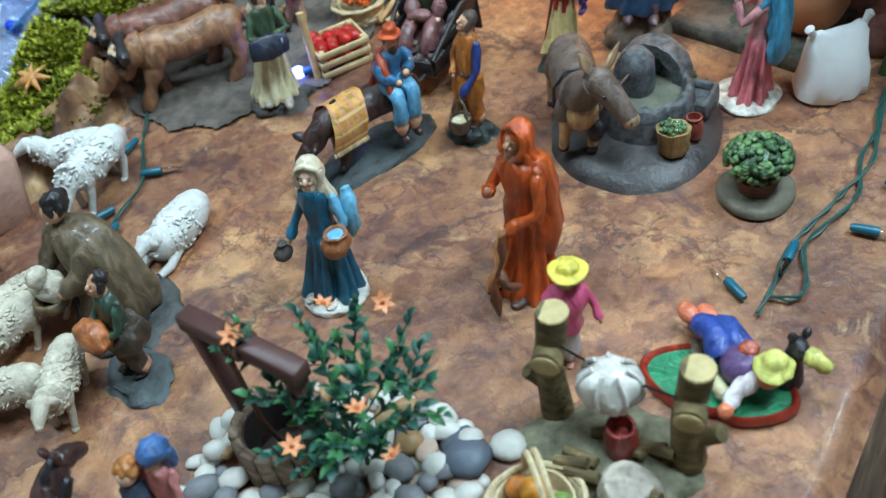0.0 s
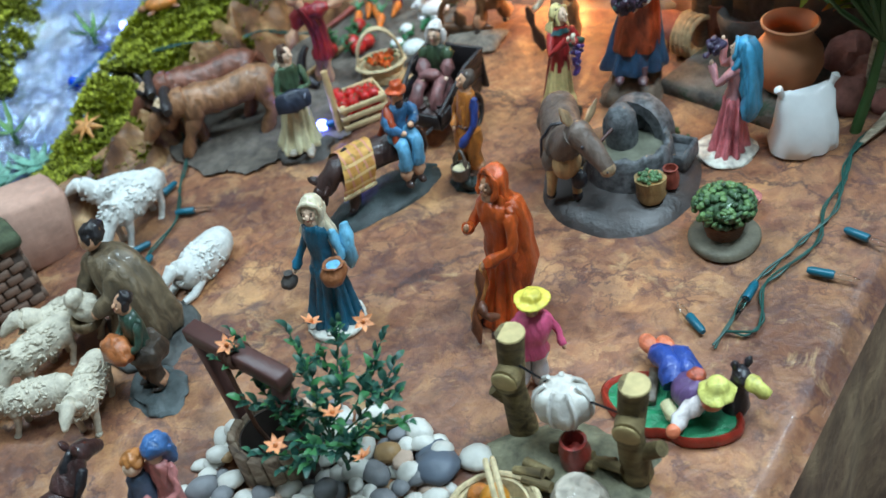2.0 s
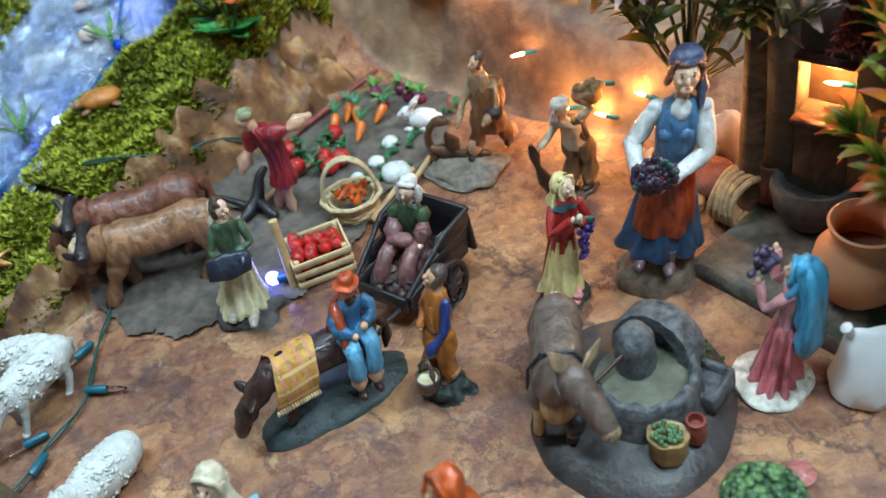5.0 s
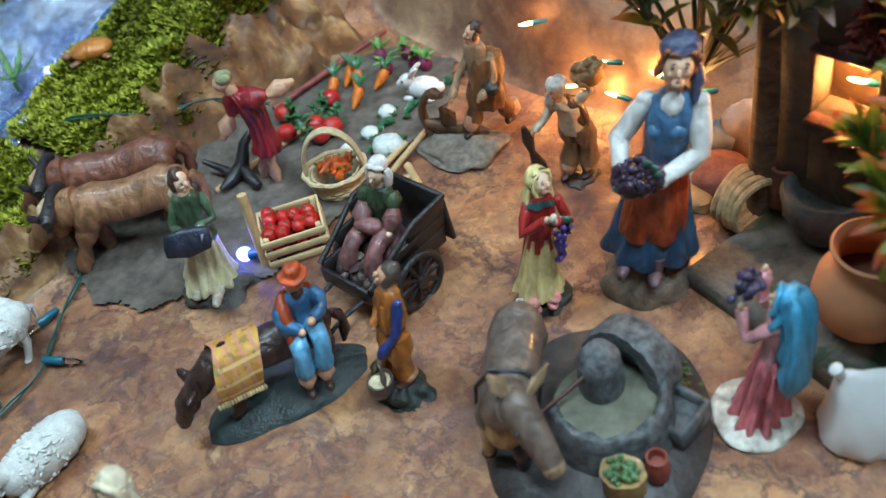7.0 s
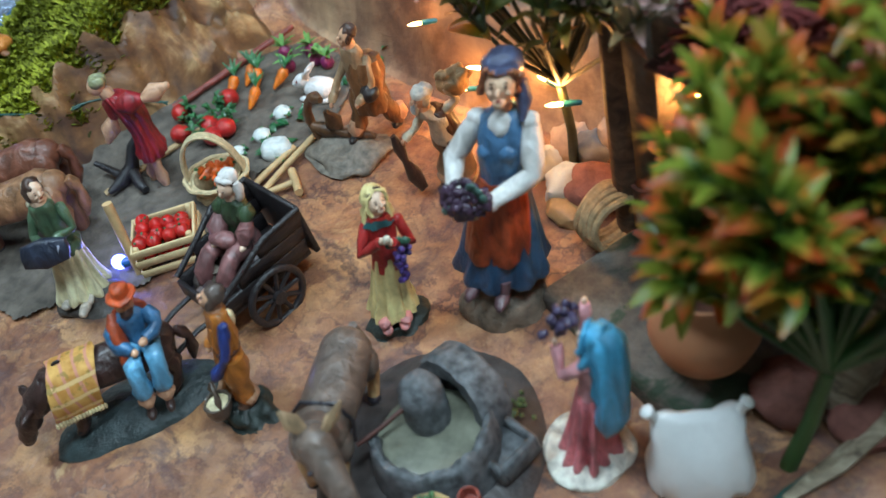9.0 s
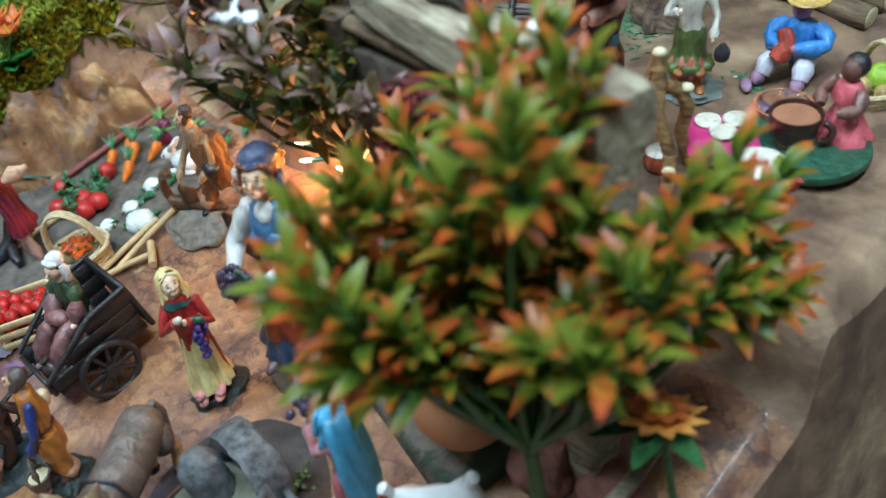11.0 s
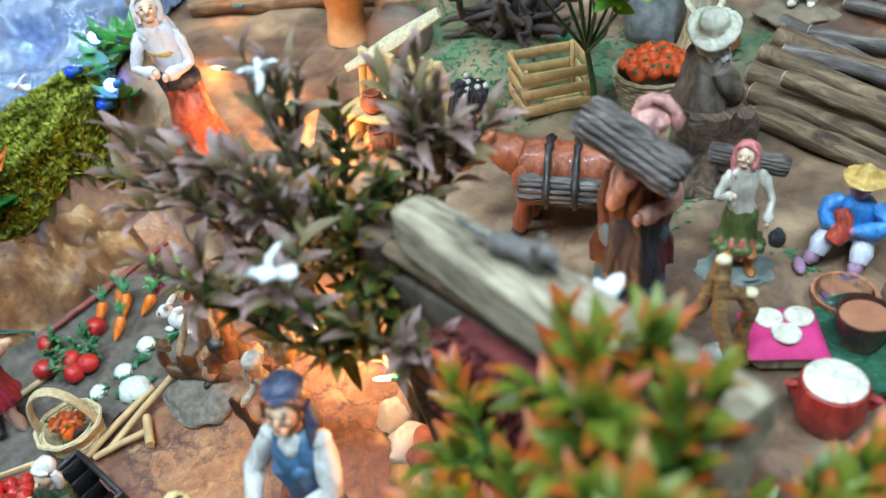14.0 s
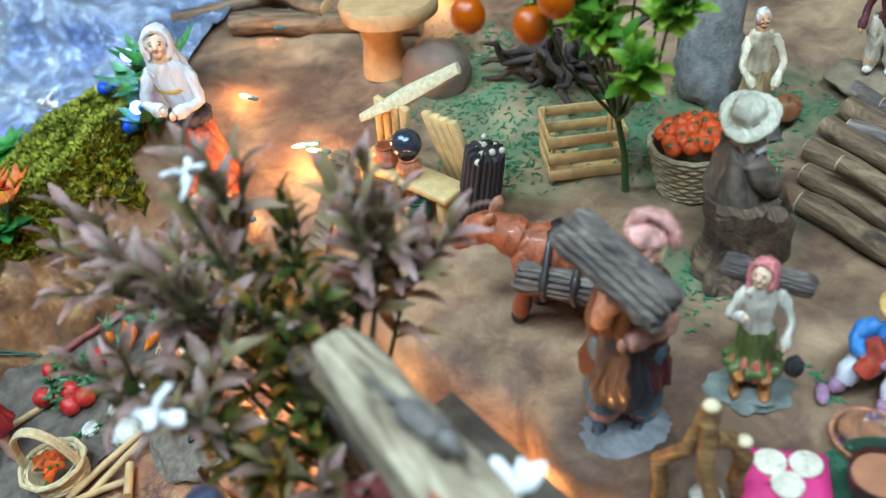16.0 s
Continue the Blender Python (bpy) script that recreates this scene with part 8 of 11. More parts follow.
warm_light(0.330, 0.884, 0.122, 165, 0, 0.5)
warm_light(0.176, 0.951, 0.085, 180, 0, 0.09)
warm_light(0.240, 0.918, 0.09, 195, 0, 0.2)
for x, y, h, w in ((0.1443, 0.9864, 190, 0.12), (0.1736, 0.975, 160, 0.16), (0.1079, 1.0127, 200, 0.099), (0.0753, 1.05, 200, 0.165), (0.0866, 1.1237, 180, 0.193), (0.072, 1.1313, 200, 0.165), (-0.0082, 1.1655, 170, 0.165), (0.1054, 1.2453, 0, 0.165), (0.2028, 0.9783, 150, 0.08), (0.322, 0.945, 160, 0.26),
                   (0.1374, 1.0677, 120, 0.138), (-0.0515, 1.2621, 180, 0.138), (0.0657, 1.3491, 180, 0.138), (0.5185, 1.3359, 200, 0.193)):
    wall_light(x, y, h, w * 0.6)


# ---- moss dwellers ----
def turtle():
    t = thing("toy_turtle", "orange brown toy turtle crawling over the moss", "figurine", pose(-0.252, 0.945, ground_z(-0.252, 0.945) + 0.012, 0, 0, 30))
    b = B().ell((0, 0, 0.005), (0.0175, 0.0125, 0.0075), 0, None, 20, 12, 0.05, 120)
    for dx, dy in ((-0.013, -0.011), (-0.013, 0.011), (0.012, -0.011), (0.012, 0.011)):
        b.ell((dx, dy, 0.0015), (0.0055, 0.0032, 0.0018), 1, (0, 0, 40 if dx * dy > 0 else -40), 9, 6)
    b.ell((-0.0205, 0, 0.004), (0.0048, 0.0036, 0.0034), 1, None, 12, 8)
    part("body", b, [paint(196, 122, 54, 0.3, 0.2), paint(138, 92, 62)], t)


turtle()


def star(name, label, x, y, dz, r, mat, n=7, heading=0.0):
    b = B()
    for k in range(n):
        a = 6.2832 * k / n
        b.tube([(0, 0, 0.002), (0.5 * r * math.cos(a), 0.5 * r * math.sin(a), 0.003), (r * math.cos(a), r * math.sin(a), 0.001)], [r * 0.28, r * 0.2, r * 0.06], 0, 8, True, 0.5)
    tagged(part(name, b, mat, None, "", pose(x, y, ground_z(x, y) + dz, 25, 0, heading)), label, "shell")


star("orange_starfish", "pale orange dried starfish lying on the moss", -0.275, 0.785, 0.018, 0.016, paint(216, 150, 86, 0.6))
for i, (x, y, r) in enumerate(((-0.318, 1.045, 0.012), (-0.345, 1.085, 0.008))):
    b = B().rock((0, 0, 0), (r, r * 0.75, r * 0.6), 0, 0.15, i + 4.0, 18, 10, 0.3)
    tagged(part("sea_shell", b, paint(206, 184, 168, 0.4, 0.1), None, "", pose(x, y, ground_z(x, y) + 0.01, 0, 0, 40 * i)), "cream round sea shell at the stream edge", "shell")


def sprout(name, label, x, y, dz, count, length, width, mat, seed, rise=0.9, category="plant"):
    rnd = random.Random(seed)
    b = B()
    for i in range(count):
        a = 6.2832 * i / count + rnd.uniform(-0.3, 0.3)
        l = length * rnd.uniform(0.7, 1.1)
        d = Vector((math.cos(a), math.sin(a), rise * rnd.uniform(0.4, 1.2))).normalized() * l
        leaf(b, (0, 0, 0.0), d, width, 0, -0.25, 5)
    b.tube([(0, 0, -0.012), (0, 0, 0.002)], 0.0025, 0, 7)
    tagged(part(name, b, mat, None, "", pose(x, y, ground_z(x, y) + dz)), label, category)


PALM = paint(88, 132, 72, 0.4, 0.3)
for i, (x, y) in enumerate(((-0.330, 0.925), (-0.285, 1.03), (-0.318, 1.09), (-0.37, 0.80))):
    sprout("palm_sprout", "small plastic palm sprout standing in the moss", x, y, 0.022, 7, 0.036, 0.006, PALM, i + 1, 0.8)
for i, (x, y) in enumerate(((-0.1069, 1.1461), (-0.0851, 1.1259), (-0.1264, 1.1781), (-0.0813, 1.1554))):
    sprout("broad_leaf_plant", "broad green plastic leaves at the stream bank", x, y, 0.012, 7, 0.04, 0.0135, paint(52, 124, 48, 0.35, 0.3), i + 31, 0.7)
for i, (x, y) in enumerate(((-0.252, 1.10), (-0.24, 1.085))):
    sprout("ground_leaf", "low green plastic leaves on the moss edge", x, y, 0.012, 6, 0.024, 0.011, paint(58, 138, 56, 0.35, 0.25), i + 41, 0.4)
for i, (x, y) in enumerate(((-0.36, 0.745), (-0.335, 0.77))):
    sprout("fern_sprout", "pale blue green fern by the stream", x, y, 0.012, 9, 0.04, 0.009, paint(110, 160, 140, 0.45), i + 8, 0.4)


def lily(x, y, dz, seed, petal, count=2):
    rnd = random.Random(seed)
    t = thing("cloth_lily", "orange cloth lily with broad green leaves", "flower", pose(x, y, ground_z(x, y) + dz), "cloth lilies")
    b = B()
    for i in range(9):
        a = rnd.random() * 6.28
        leaf(b, (0, 0, 0), Vector((math.cos(a) * 0.03, math.sin(a) * 0.03, rnd.uniform(0.0, 0.016))), 0.014, 0, -0.2, 5)
    part("leaves", b, paint(50, 132, 62, 0.4, 0.3), t)
    for k in range(count):
        c = Vector((rnd.gauss(0, 0.012), rnd.gauss(-0.006, 0.008), 0.02 + rnd.random() * 0.008))
        b = B()
        for i in range(6):
            a = i * 1.047 + k
            leaf(b, c, c + Vector((math.cos(a) * 0.016, math.sin(a) * 0.016, 0.009)), 0.0085, 0, -0.3, 5)
        b.tube([tuple(c), tuple(c + Vector((0, 0, 0.008)))], 0.0014, 1, 6)
        b.tube([(0, 0, 0), tuple(c)], 0.0012, 2, 6)
        part("blossom", b, [petal, paint(236, 190, 60), LEAF], t)


lily(-0.168, 1.035, 0.008, 3, paint(222, 108, 40, 0.45, 0.2), 3)
lily(-0.150, 1.012, 0.012, 5, paint(226, 120, 60, 0.45, 0.2), 2)


# ---- front corner: well, pebbles and plant ----
def pebble(x, y, r, seed, mat, dz=0.0, rot=0.0):
    b = B().rock((0, 0, 0), r, 0, 0.14, seed, 14, 9, 0.55)
    tagged(part("pebble", b, mat, None, "", at(x, y, rot, dz)), {id(WHITEPEB): "smooth white river pebble by the well", id(GREYPEB): "smooth grey river pebble by the well", id(TANPEB): "tan brown river pebble by the well"}.get(id(mat), "smooth pale river pebble by the well"), "pebble", "pebbles round the well")


rnd = random.Random(21)
PEBS = [WHITEPEB, WHITEPEB, WHITEPEB, WHITEPEB, GREYPEB, GREYPEB, TANPEB, PINKSTONE]
placed = []
while len(placed) < 165:
    x, y = rnd.uniform(-0.055, 0.125), rnd.uniform(0.385, 0.512)
    e = ((x - 0.03) / 0.088) ** 2 + ((y - 0.44) / 0.062) ** 2
    if e > 1 or math.hypot(x + 0.0, y - 0.462) < 0.027:
        continue
    r = rnd.uniform(0.0042, 0.008)
    clash = sum(1 for px_, py_, pr in placed if math.hypot(px_ - x, py_ - y) < (pr + r) * 0.72)
    if clash > 1:
        continue
    placed.append((x, y, r))
    pebble(x, y, (r * rnd.uniform(1.0, 1.5), r, r * rnd.uniform(0.6, 0.9)), rnd.random() * 50, rnd.choice(PEBS), 0.0 if not clash else 0.007, rnd.random() * 180)
pebble(0.108, 0.456, (0.014, 0.013, 0.007), 3.0, plain("blue_grey_pebble", lin(92, 100, 112), 0.5, 0, 0.1), 0.006)
pebble(0.104, 0.466, (0.0125, 0.012, 0.008), 5.0, plain("blue_grey_pebble", lin(92, 100, 112), 0.5, 0, 0.1), 0.0)
pebble(0.129, 0.466, (0.0105, 0.0095, 0.0075), 9.0, WHITEPEB)


def well():
    t = thing("wishing_well", "small well with dark brown wooden arch and rope", "well", at(0.006, 0.464, -28))
    stonering = bark_material("well_bark_ring", lin(78, 62, 50), lin(136, 116, 96), lin(180, 164, 142))
    b = B()
    rnd = random.Random(3)
    for k in range(16):
        a = 6.2832 * k / 16
        bb = B().box((0.0245 * math.cos(a), 0.0245 * math.sin(a), 0.017), (0.006, 0.0094, 0.034 + 0.004 * rnd.random()), 0, (0, 0, math.degrees(a)), 0.0012)
        part("stave", bb, stonering, t)
    part("inside", B().lathe([(0.0215, 0.001), (0.0215, 0.03), (0.0205, 0.03), (0.0205, 0.002), (0.0005, 0.002)], 0, 24), plain("dark_well_inside", lin(54, 44, 38), 0.8), t)
    frame = plain("painted_brown_frame", lin(82, 54, 50), 0.45, 0, 0.15, 60, 0.3)
    for s in (-1, 1):
        part("post", B().box((s * 0.029, 0, 0.045), (0.0095, 0.0095, 0.104), 0, (0, s * 6, 0), 0.001), frame, t)
    part("crossbar", B().box((0, 0, 0.100), (0.083, 0.0115, 0.0105), 0, None, 0.001), frame, t)
    rope = plain("brown_twine", lin(98, 68, 54), 0.8, 0, 0.3, 200)
    b = B()
    for k in range(4):
        x = -0.006 + 0.0028 * k
        b.tube([(x, 0.0075 * math.cos(a), 0.1 + 0.0072 * math.sin(a)) for a in (6.2832 * j / 12 for j in range(13))], 0.0014, 0, 6)
    part("rope_coil", b, rope, t)
    part("rope", B().tube([(-0.002, -0.008, 0.098), (0.001, -0.009, 0.07), (-0.004, -0.006, 0.04), (0.002, -0.002, 0.012)], 0.0015, 0, 7), rope, t)


well()
FERNLEAF = [leaf_mesh("leaf", 0.0105, 0.0064, d, FERN) for d in (0.05, 0.2)]
leafy_tree("flowering_plant", "plastic plant with blue green leaves among the pebbles", (0.055, 0.448, ground_z(0.055, 0.448)), (0.052, 0.45, 0.03),
           [(0.005, 0.470, 0.098), (0.030, 0.485, 0.085), (0.06, 0.490, 0.085), (0.088, 0.480, 0.085), (0.098, 0.462, 0.075), (0.03, 0.440, 0.07), (0.018, 0.425, 0.05), (0.05, 0.425, 0.06), (0.08, 0.435, 0.06), (0.095, 0.445, 0.062), (0.045, 0.465, 0.09), (0.07, 0.46, 0.08), (0.02, 0.452, 0.075)],
           FERNLEAF, plain("fern_stem", lin(52, 100, 72), 0.5), 12, 13, 290, 0.045, 0.95, 0.9, 0.0014, 2)


def blossom(x, y, z, r, mat, seed, n=6):
    rnd = random.Random(seed)
    t = thing("orange_blossom", "small orange plastic blossom on the green plant", "flower", pose(x, y, z, rnd.uniform(-30, 30), rnd.uniform(-30, 30), 0), "orange blossoms")
    for k in range(n):
        a = 6.2832 * k / n
        b = B()
        leaf(b, (0, 0, 0), (r * math.cos(a), r * math.sin(a), r * 0.35), r * 0.5, 0, -0.2, 4)
        part("petal", b, mat, t)
    part("heart", B().ell((0, 0, 0.001), r * 0.2, 0, None, 8, 6), paint(210, 120, 60), t)


for i, (x, y, z) in enumerate(((0.004, 0.462, 0.098), (0.042, 0.492, 0.086), (0.072, 0.496, 0.082), (0.066, 0.438, 0.070), (0.082, 0.425, 0.05), (0.032, 0.426, 0.056))):
    blossom(x, y, z, 0.0068, paint(232, 152, 102, 0.5, 0.12), i)


# ---- front corner: shepherds, couple and mule ----
def cloaked_shepherd():
    b = B()
    mound(b, 4, 0.42, 0.3, 0.1, 21.0, (0.12, 0.06))
    b.stack([(0.06, 0.06, 0.08, 0.26, 0.22), (0.05, 0.05, 0.3, 0.22, 0.2), (0.02, 0.0, 0.5, 0.19, 0.17), (-0.04, -0.05, 0.68, 0.16, 0.14), (-0.08, -0.08, 0.76, 0.08, 0.07)], 1, 30, 8, 0.07)
    b.stack([(0.16, 0.1, 0.1, 0.2, 0.16), (0.12, 0.06, 0.35, 0.2, 0.18), (0.02, 0.0, 0.62, 0.19, 0.16), (-0.05, -0.05, 0.76, 0.1, 0.09)], 1, 30, 6, 0.09, 1.4)
    b.ell((-0.1, -0.1, 0.87), (0.075, 0.08, 0.09), 0, None, 18, 11)
    b.ell((-0.095, -0.08, 0.9), (0.088, 0.09, 0.085), 2, None, 20, 12, 0.25, 24)
    for s, w in ((-1, (-0.24, -0.22, 0.42)), (1, (0.04, -0.26, 0.4))):
        a = Vector((-0.06 + s * 0.14, -0.06, 0.66))
        e = (a + Vector(w)) / 2 + Vector((s * 0.05, 0.02, -0.03))
        b.tube([a, e, w], [0.07, 0.07, 0.045], 1, 10)
        b.ell(w, 0.04, 0, None, 9, 7)
    b.ell((-0.1, -0.28, 0.4), (0.13, 0.09, 0.1), 3, (0, 0, 20), 16, 10, 0.25, 22)
    b.ell((-0.1, -0.34, 0.52), (0.06, 0.07, 0.07), 3, None, 12, 8, 0.2, 22)
    b.lathe([(0.05, 0), (0.1, 0.02), (0.115, 0.09), (0.1, 0.1), (0.05, 0.04)], 5, 18, (-0.1, -0.3, 0.24))
    figurine("cloaked_shepherd_figurine", "painted figurine of a shepherd in brown cloak holding a lamb", scaled(b, 0.102),
             [SKIN, paint(112, 96, 74, 0.45, 0.35), BLACK, OLDWOOL, plain("shepherd_base", lin(74, 76, 74), 0.6, 0, 0.4, 120, 0.8), paint(110, 92, 66)], at(-0.148, 0.574, -35))


def shepherd_boy():
    b = B()
    mound(b, 4, 0.27, 0.22, 0.08, 24.0)
    h = human(b, 0, 1, 2, 3, 5, False, (-0.06, -0.06), [(1, (-0.13, -0.03, 0.72), (-0.2, -0.12, 0.56), (-0.1, -0.24, 0.52)), (1, (0.12, -0.03, 0.72), (0.18, -0.1, 0.56), (0.04, -0.24, 0.5))], z0=0.08, girth=1.35, head=1.25, shoulder=0.74, waist=0.46)
    b.ell((-0.04, -0.2, 0.52), (0.16, 0.1, 0.1), 6, (0, 0, 10), 16, 10, 0.2, 18)
    b.stack([(0, 0, 0.34, 0.15, 0.13), (0, 0, 0.5, 0.13, 0.11)], 2, 20, 6, 0.08)
    figurine("shepherd_boy_figurine", "painted figurine of a boy in green carrying a loaf", scaled(b, 0.093),
             [SKIN, paint(52, 78, 64, 0.4, 0.3), paint(72, 60, 50), BLACK, plain("boy_base", lin(78, 86, 86), 0.55, 0, 0.35, 120, 0.8), paint(64, 56, 50), paint(178, 104, 58, 0.4, 0.3)], at(-0.108, 0.520, -40))


def travelling_couple():
    b = B()
    h = human(b, 0, 1, 1, 2, 1, True, (0, -0.02), [(1, (-0.13, 0, 0.74), (-0.18, -0.08, 0.58), (-0.05, -0.2, 0.52)), (1, (0.13, 0, 0.74), (0.2, -0.06, 0.58), (0.08, -0.18, 0.5))], 0.2, girth=1.15, head=1.15)
    x, y, z = h
    b.ell((x, y + 0.025, z + 0.025), (0.092, 0.1, 0.082), 3, None, 20, 12)
    b.stack([(x + 0.02, y + 0.09, z - 0.16, 0.07, 0.04), (x + 0.01, y + 0.07, z - 0.04, 0.085, 0.06), (x, y + 0.04, z + 0.02, 0.09, 0.08)], 3, 20, 5, 0.06)
    c = (-0.14, -0.1, 0.8)
    b.stack([(-0.14, -0.08, 0.42, 0.09, 0.08), (-0.14, -0.08, 0.6, 0.085, 0.075), (-0.14, -0.09, 0.72, 0.06, 0.05)], 5, 18, 5, 0.05)
    b.ell(c, (0.068, 0.072, 0.078), 0, None, 16, 10)
    b.ell((-0.14, -0.085, 0.83), (0.08, 0.08, 0.074), 4, None, 18, 12, 0.25, 26)
    figurine("mother_child_figurine", "painted figurine of a mother in blue scarf holding a curly child", scaled(b, 0.085),
             [PALE, paint(206, 132, 128, 0.4, 0.2), paint(196, 140, 80), paint(64, 106, 158, 0.35, 0.25), paint(176, 112, 58), paint(78, 98, 122)], at(-0.046, 0.410, -12))
    b = B()
    beast(b, [(-0.03, 0, 0.07), (0.0, 0, 0.068), (0.03, 0, 0.07)], [0.017, 0.019, 0.018], 0, [((-0.03, s * 0.01, 0.06), (-0.032, s * 0.011, 0.03), (-0.03, s * 0.011, 0)) for s in (-1, 1)] + [((0.03, s * 0.01, 0.06), (0.034, s * 0.011, 0.032), (0.032, s * 0.011, 0)) for s in (-1, 1)], 0, 0.005,
          [(-0.036, 0, 0.078), (-0.05, 0, 0.09), (-0.058, 0, 0.1)], [0.014, 0.0115, 0.0095], [(-0.06, 0, 0.101), (-0.074, 0, 0.094), (-0.081, 0, 0.089)], [0.0095, 0.0075, 0.0058], [((-0.057, s * 0.005, 0.107), (-0.052, s * 0.009, 0.119)) for s in (-1, 1)], 0, [(0.046, 0, 0.074), (0.054, 0, 0.06), (0.053, 0, 0.03)], 0.9, 1)
    b.tube([(-0.04, 0, 0.093), (-0.05, 0, 0.102), (-0.056, 0, 0.109)], [0.003, 0.0045, 0.003], 1, 7)
    b.tube([(-0.066, -0.0085, 0.1), (-0.068, 0, 0.106), (-0.066, 0.0085, 0.1)], 0.0016, 1, 6)
    b.box((-0.046, 0, 0.083), (0.007, 0.032, 0.026), 1, (0, -40, 0))
    figurine("dark_horse_figurine", "dark brown resin horse with black harness", scaled(b, 0.66), [paint(64, 40, 38, 0.35, 0.3), paint(34, 32, 36, 0.4)], at(-0.118, 0.378, -112))


cloaked_shepherd()
shepherd_boy()
travelling_couple()


def pink_block():
    b = B()
    b.box((0, 0, 0.03), (0.075, 0.05, 0.068), 0, (0, 12, 0), 0.007)
    b.v = [tuple(Vector(v) + 0.004 * Vector((noise.noise(Vector(v) * 40), noise.noise(Vector(v) * 40 + Vector((5, 0, 0))), noise.noise(Vector(v) * 40 + Vector((0, 5, 0)))))) for v in b.v]
    tagged(part("pink_stone_block", b, plain("rough_pink_stone", lin(188, 148, 130), 0.8, 0, 0.2, 60, 0.8), None, "", at(-0.285, 0.664, 55)), "rough pale pink stone block at the display edge", "stone")
    t = thing("brick_house", "model house of small brown bricks with mossy roof", "house", at(-0.302, 0.606, 50))
    brickm = plain("brown_model_brick", lin(122, 98, 84), 0.75, 0, 0.3, 90, 0.7)
    part("wall", B().box((0, 0, 0.03), (0.08, 0.07, 0.062), 0, None, 0.002), plain("model_mortar", lin(74, 62, 54), 0.85), t)
    rnd = random.Random(2)
    me = {}
    for face in range(2):
        for r in range(7):
            for k in range(6):
                u = -0.033 + 0.0132 * k + (0.0066 if r % 2 else 0)
                if abs(u) > 0.036:
                    continue
                bb = B().box((0, 0, 0), (0.0118, 0.004, 0.0072), 0, None, 0.0009)
                m = pose(u, -0.0355, 0.006 + 0.0084 * r, 0, 0, 0) if face == 0 else pose(0.0405, u * 0.9, 0.006 + 0.0084 * r, 0, 0, 90)
                if face not in me:
                    me[face] = part("brick", bb, brickm, t, "", m)
                else:
                    ob = new("brick", me[face].data)
                    ob.parent = t
                    ob.matrix_basis = m
    b = B().box((0, 0, 0.066), (0.092, 0.082, 0.012), 0, (0, 6, 0), 0.003)
    b.v = [tuple(Vector(v) + Vector((0, 0, 0.004)) * noise.noise(Vector(v) * 70)) for v in b.v]
    part("roof", b, plain("mossy_model_roof", lin(72, 80, 58), 0.9, 0, 0.4, 110, 0.9), t)


pink_block()


# ---- front corner: campfire meal, resting man, potted plant ----
def cook():
    b = B()
    h = human(b, 0, 1, 2, 3, 4, False, (0, -0.03), [(1, (-0.14, 0, 0.7), (-0.24, -0.08, 0.52), (-0.22, -0.2, 0.44)), (1, (0.14, 0, 0.7), (0.26, -0.02, 0.56), (0.32, -0.08, 0.46))], z0=0.0, girth=1.9, head=1.25, shoulder=0.72, waist=0.42)
    hat(b, h, 5, 0.15, 0.08, 0.08)
    figurine("straw_hat_man_figurine", "clay figurine of a man in pink shirt and yellow straw hat", scaled(b, 0.083), [SKIN, paint(226, 92, 132, 0.4, 0.15), paint(216, 218, 226, 0.4, 0.1), BLACK, paint(216, 150, 130), paint(224, 206, 84, 0.5, 0.15)], at(0.156, 0.522, 8))


cook()
CUT = plain("pale_cut_wood", lin(190, 170, 120), 0.6, 0, 0.2, 120)


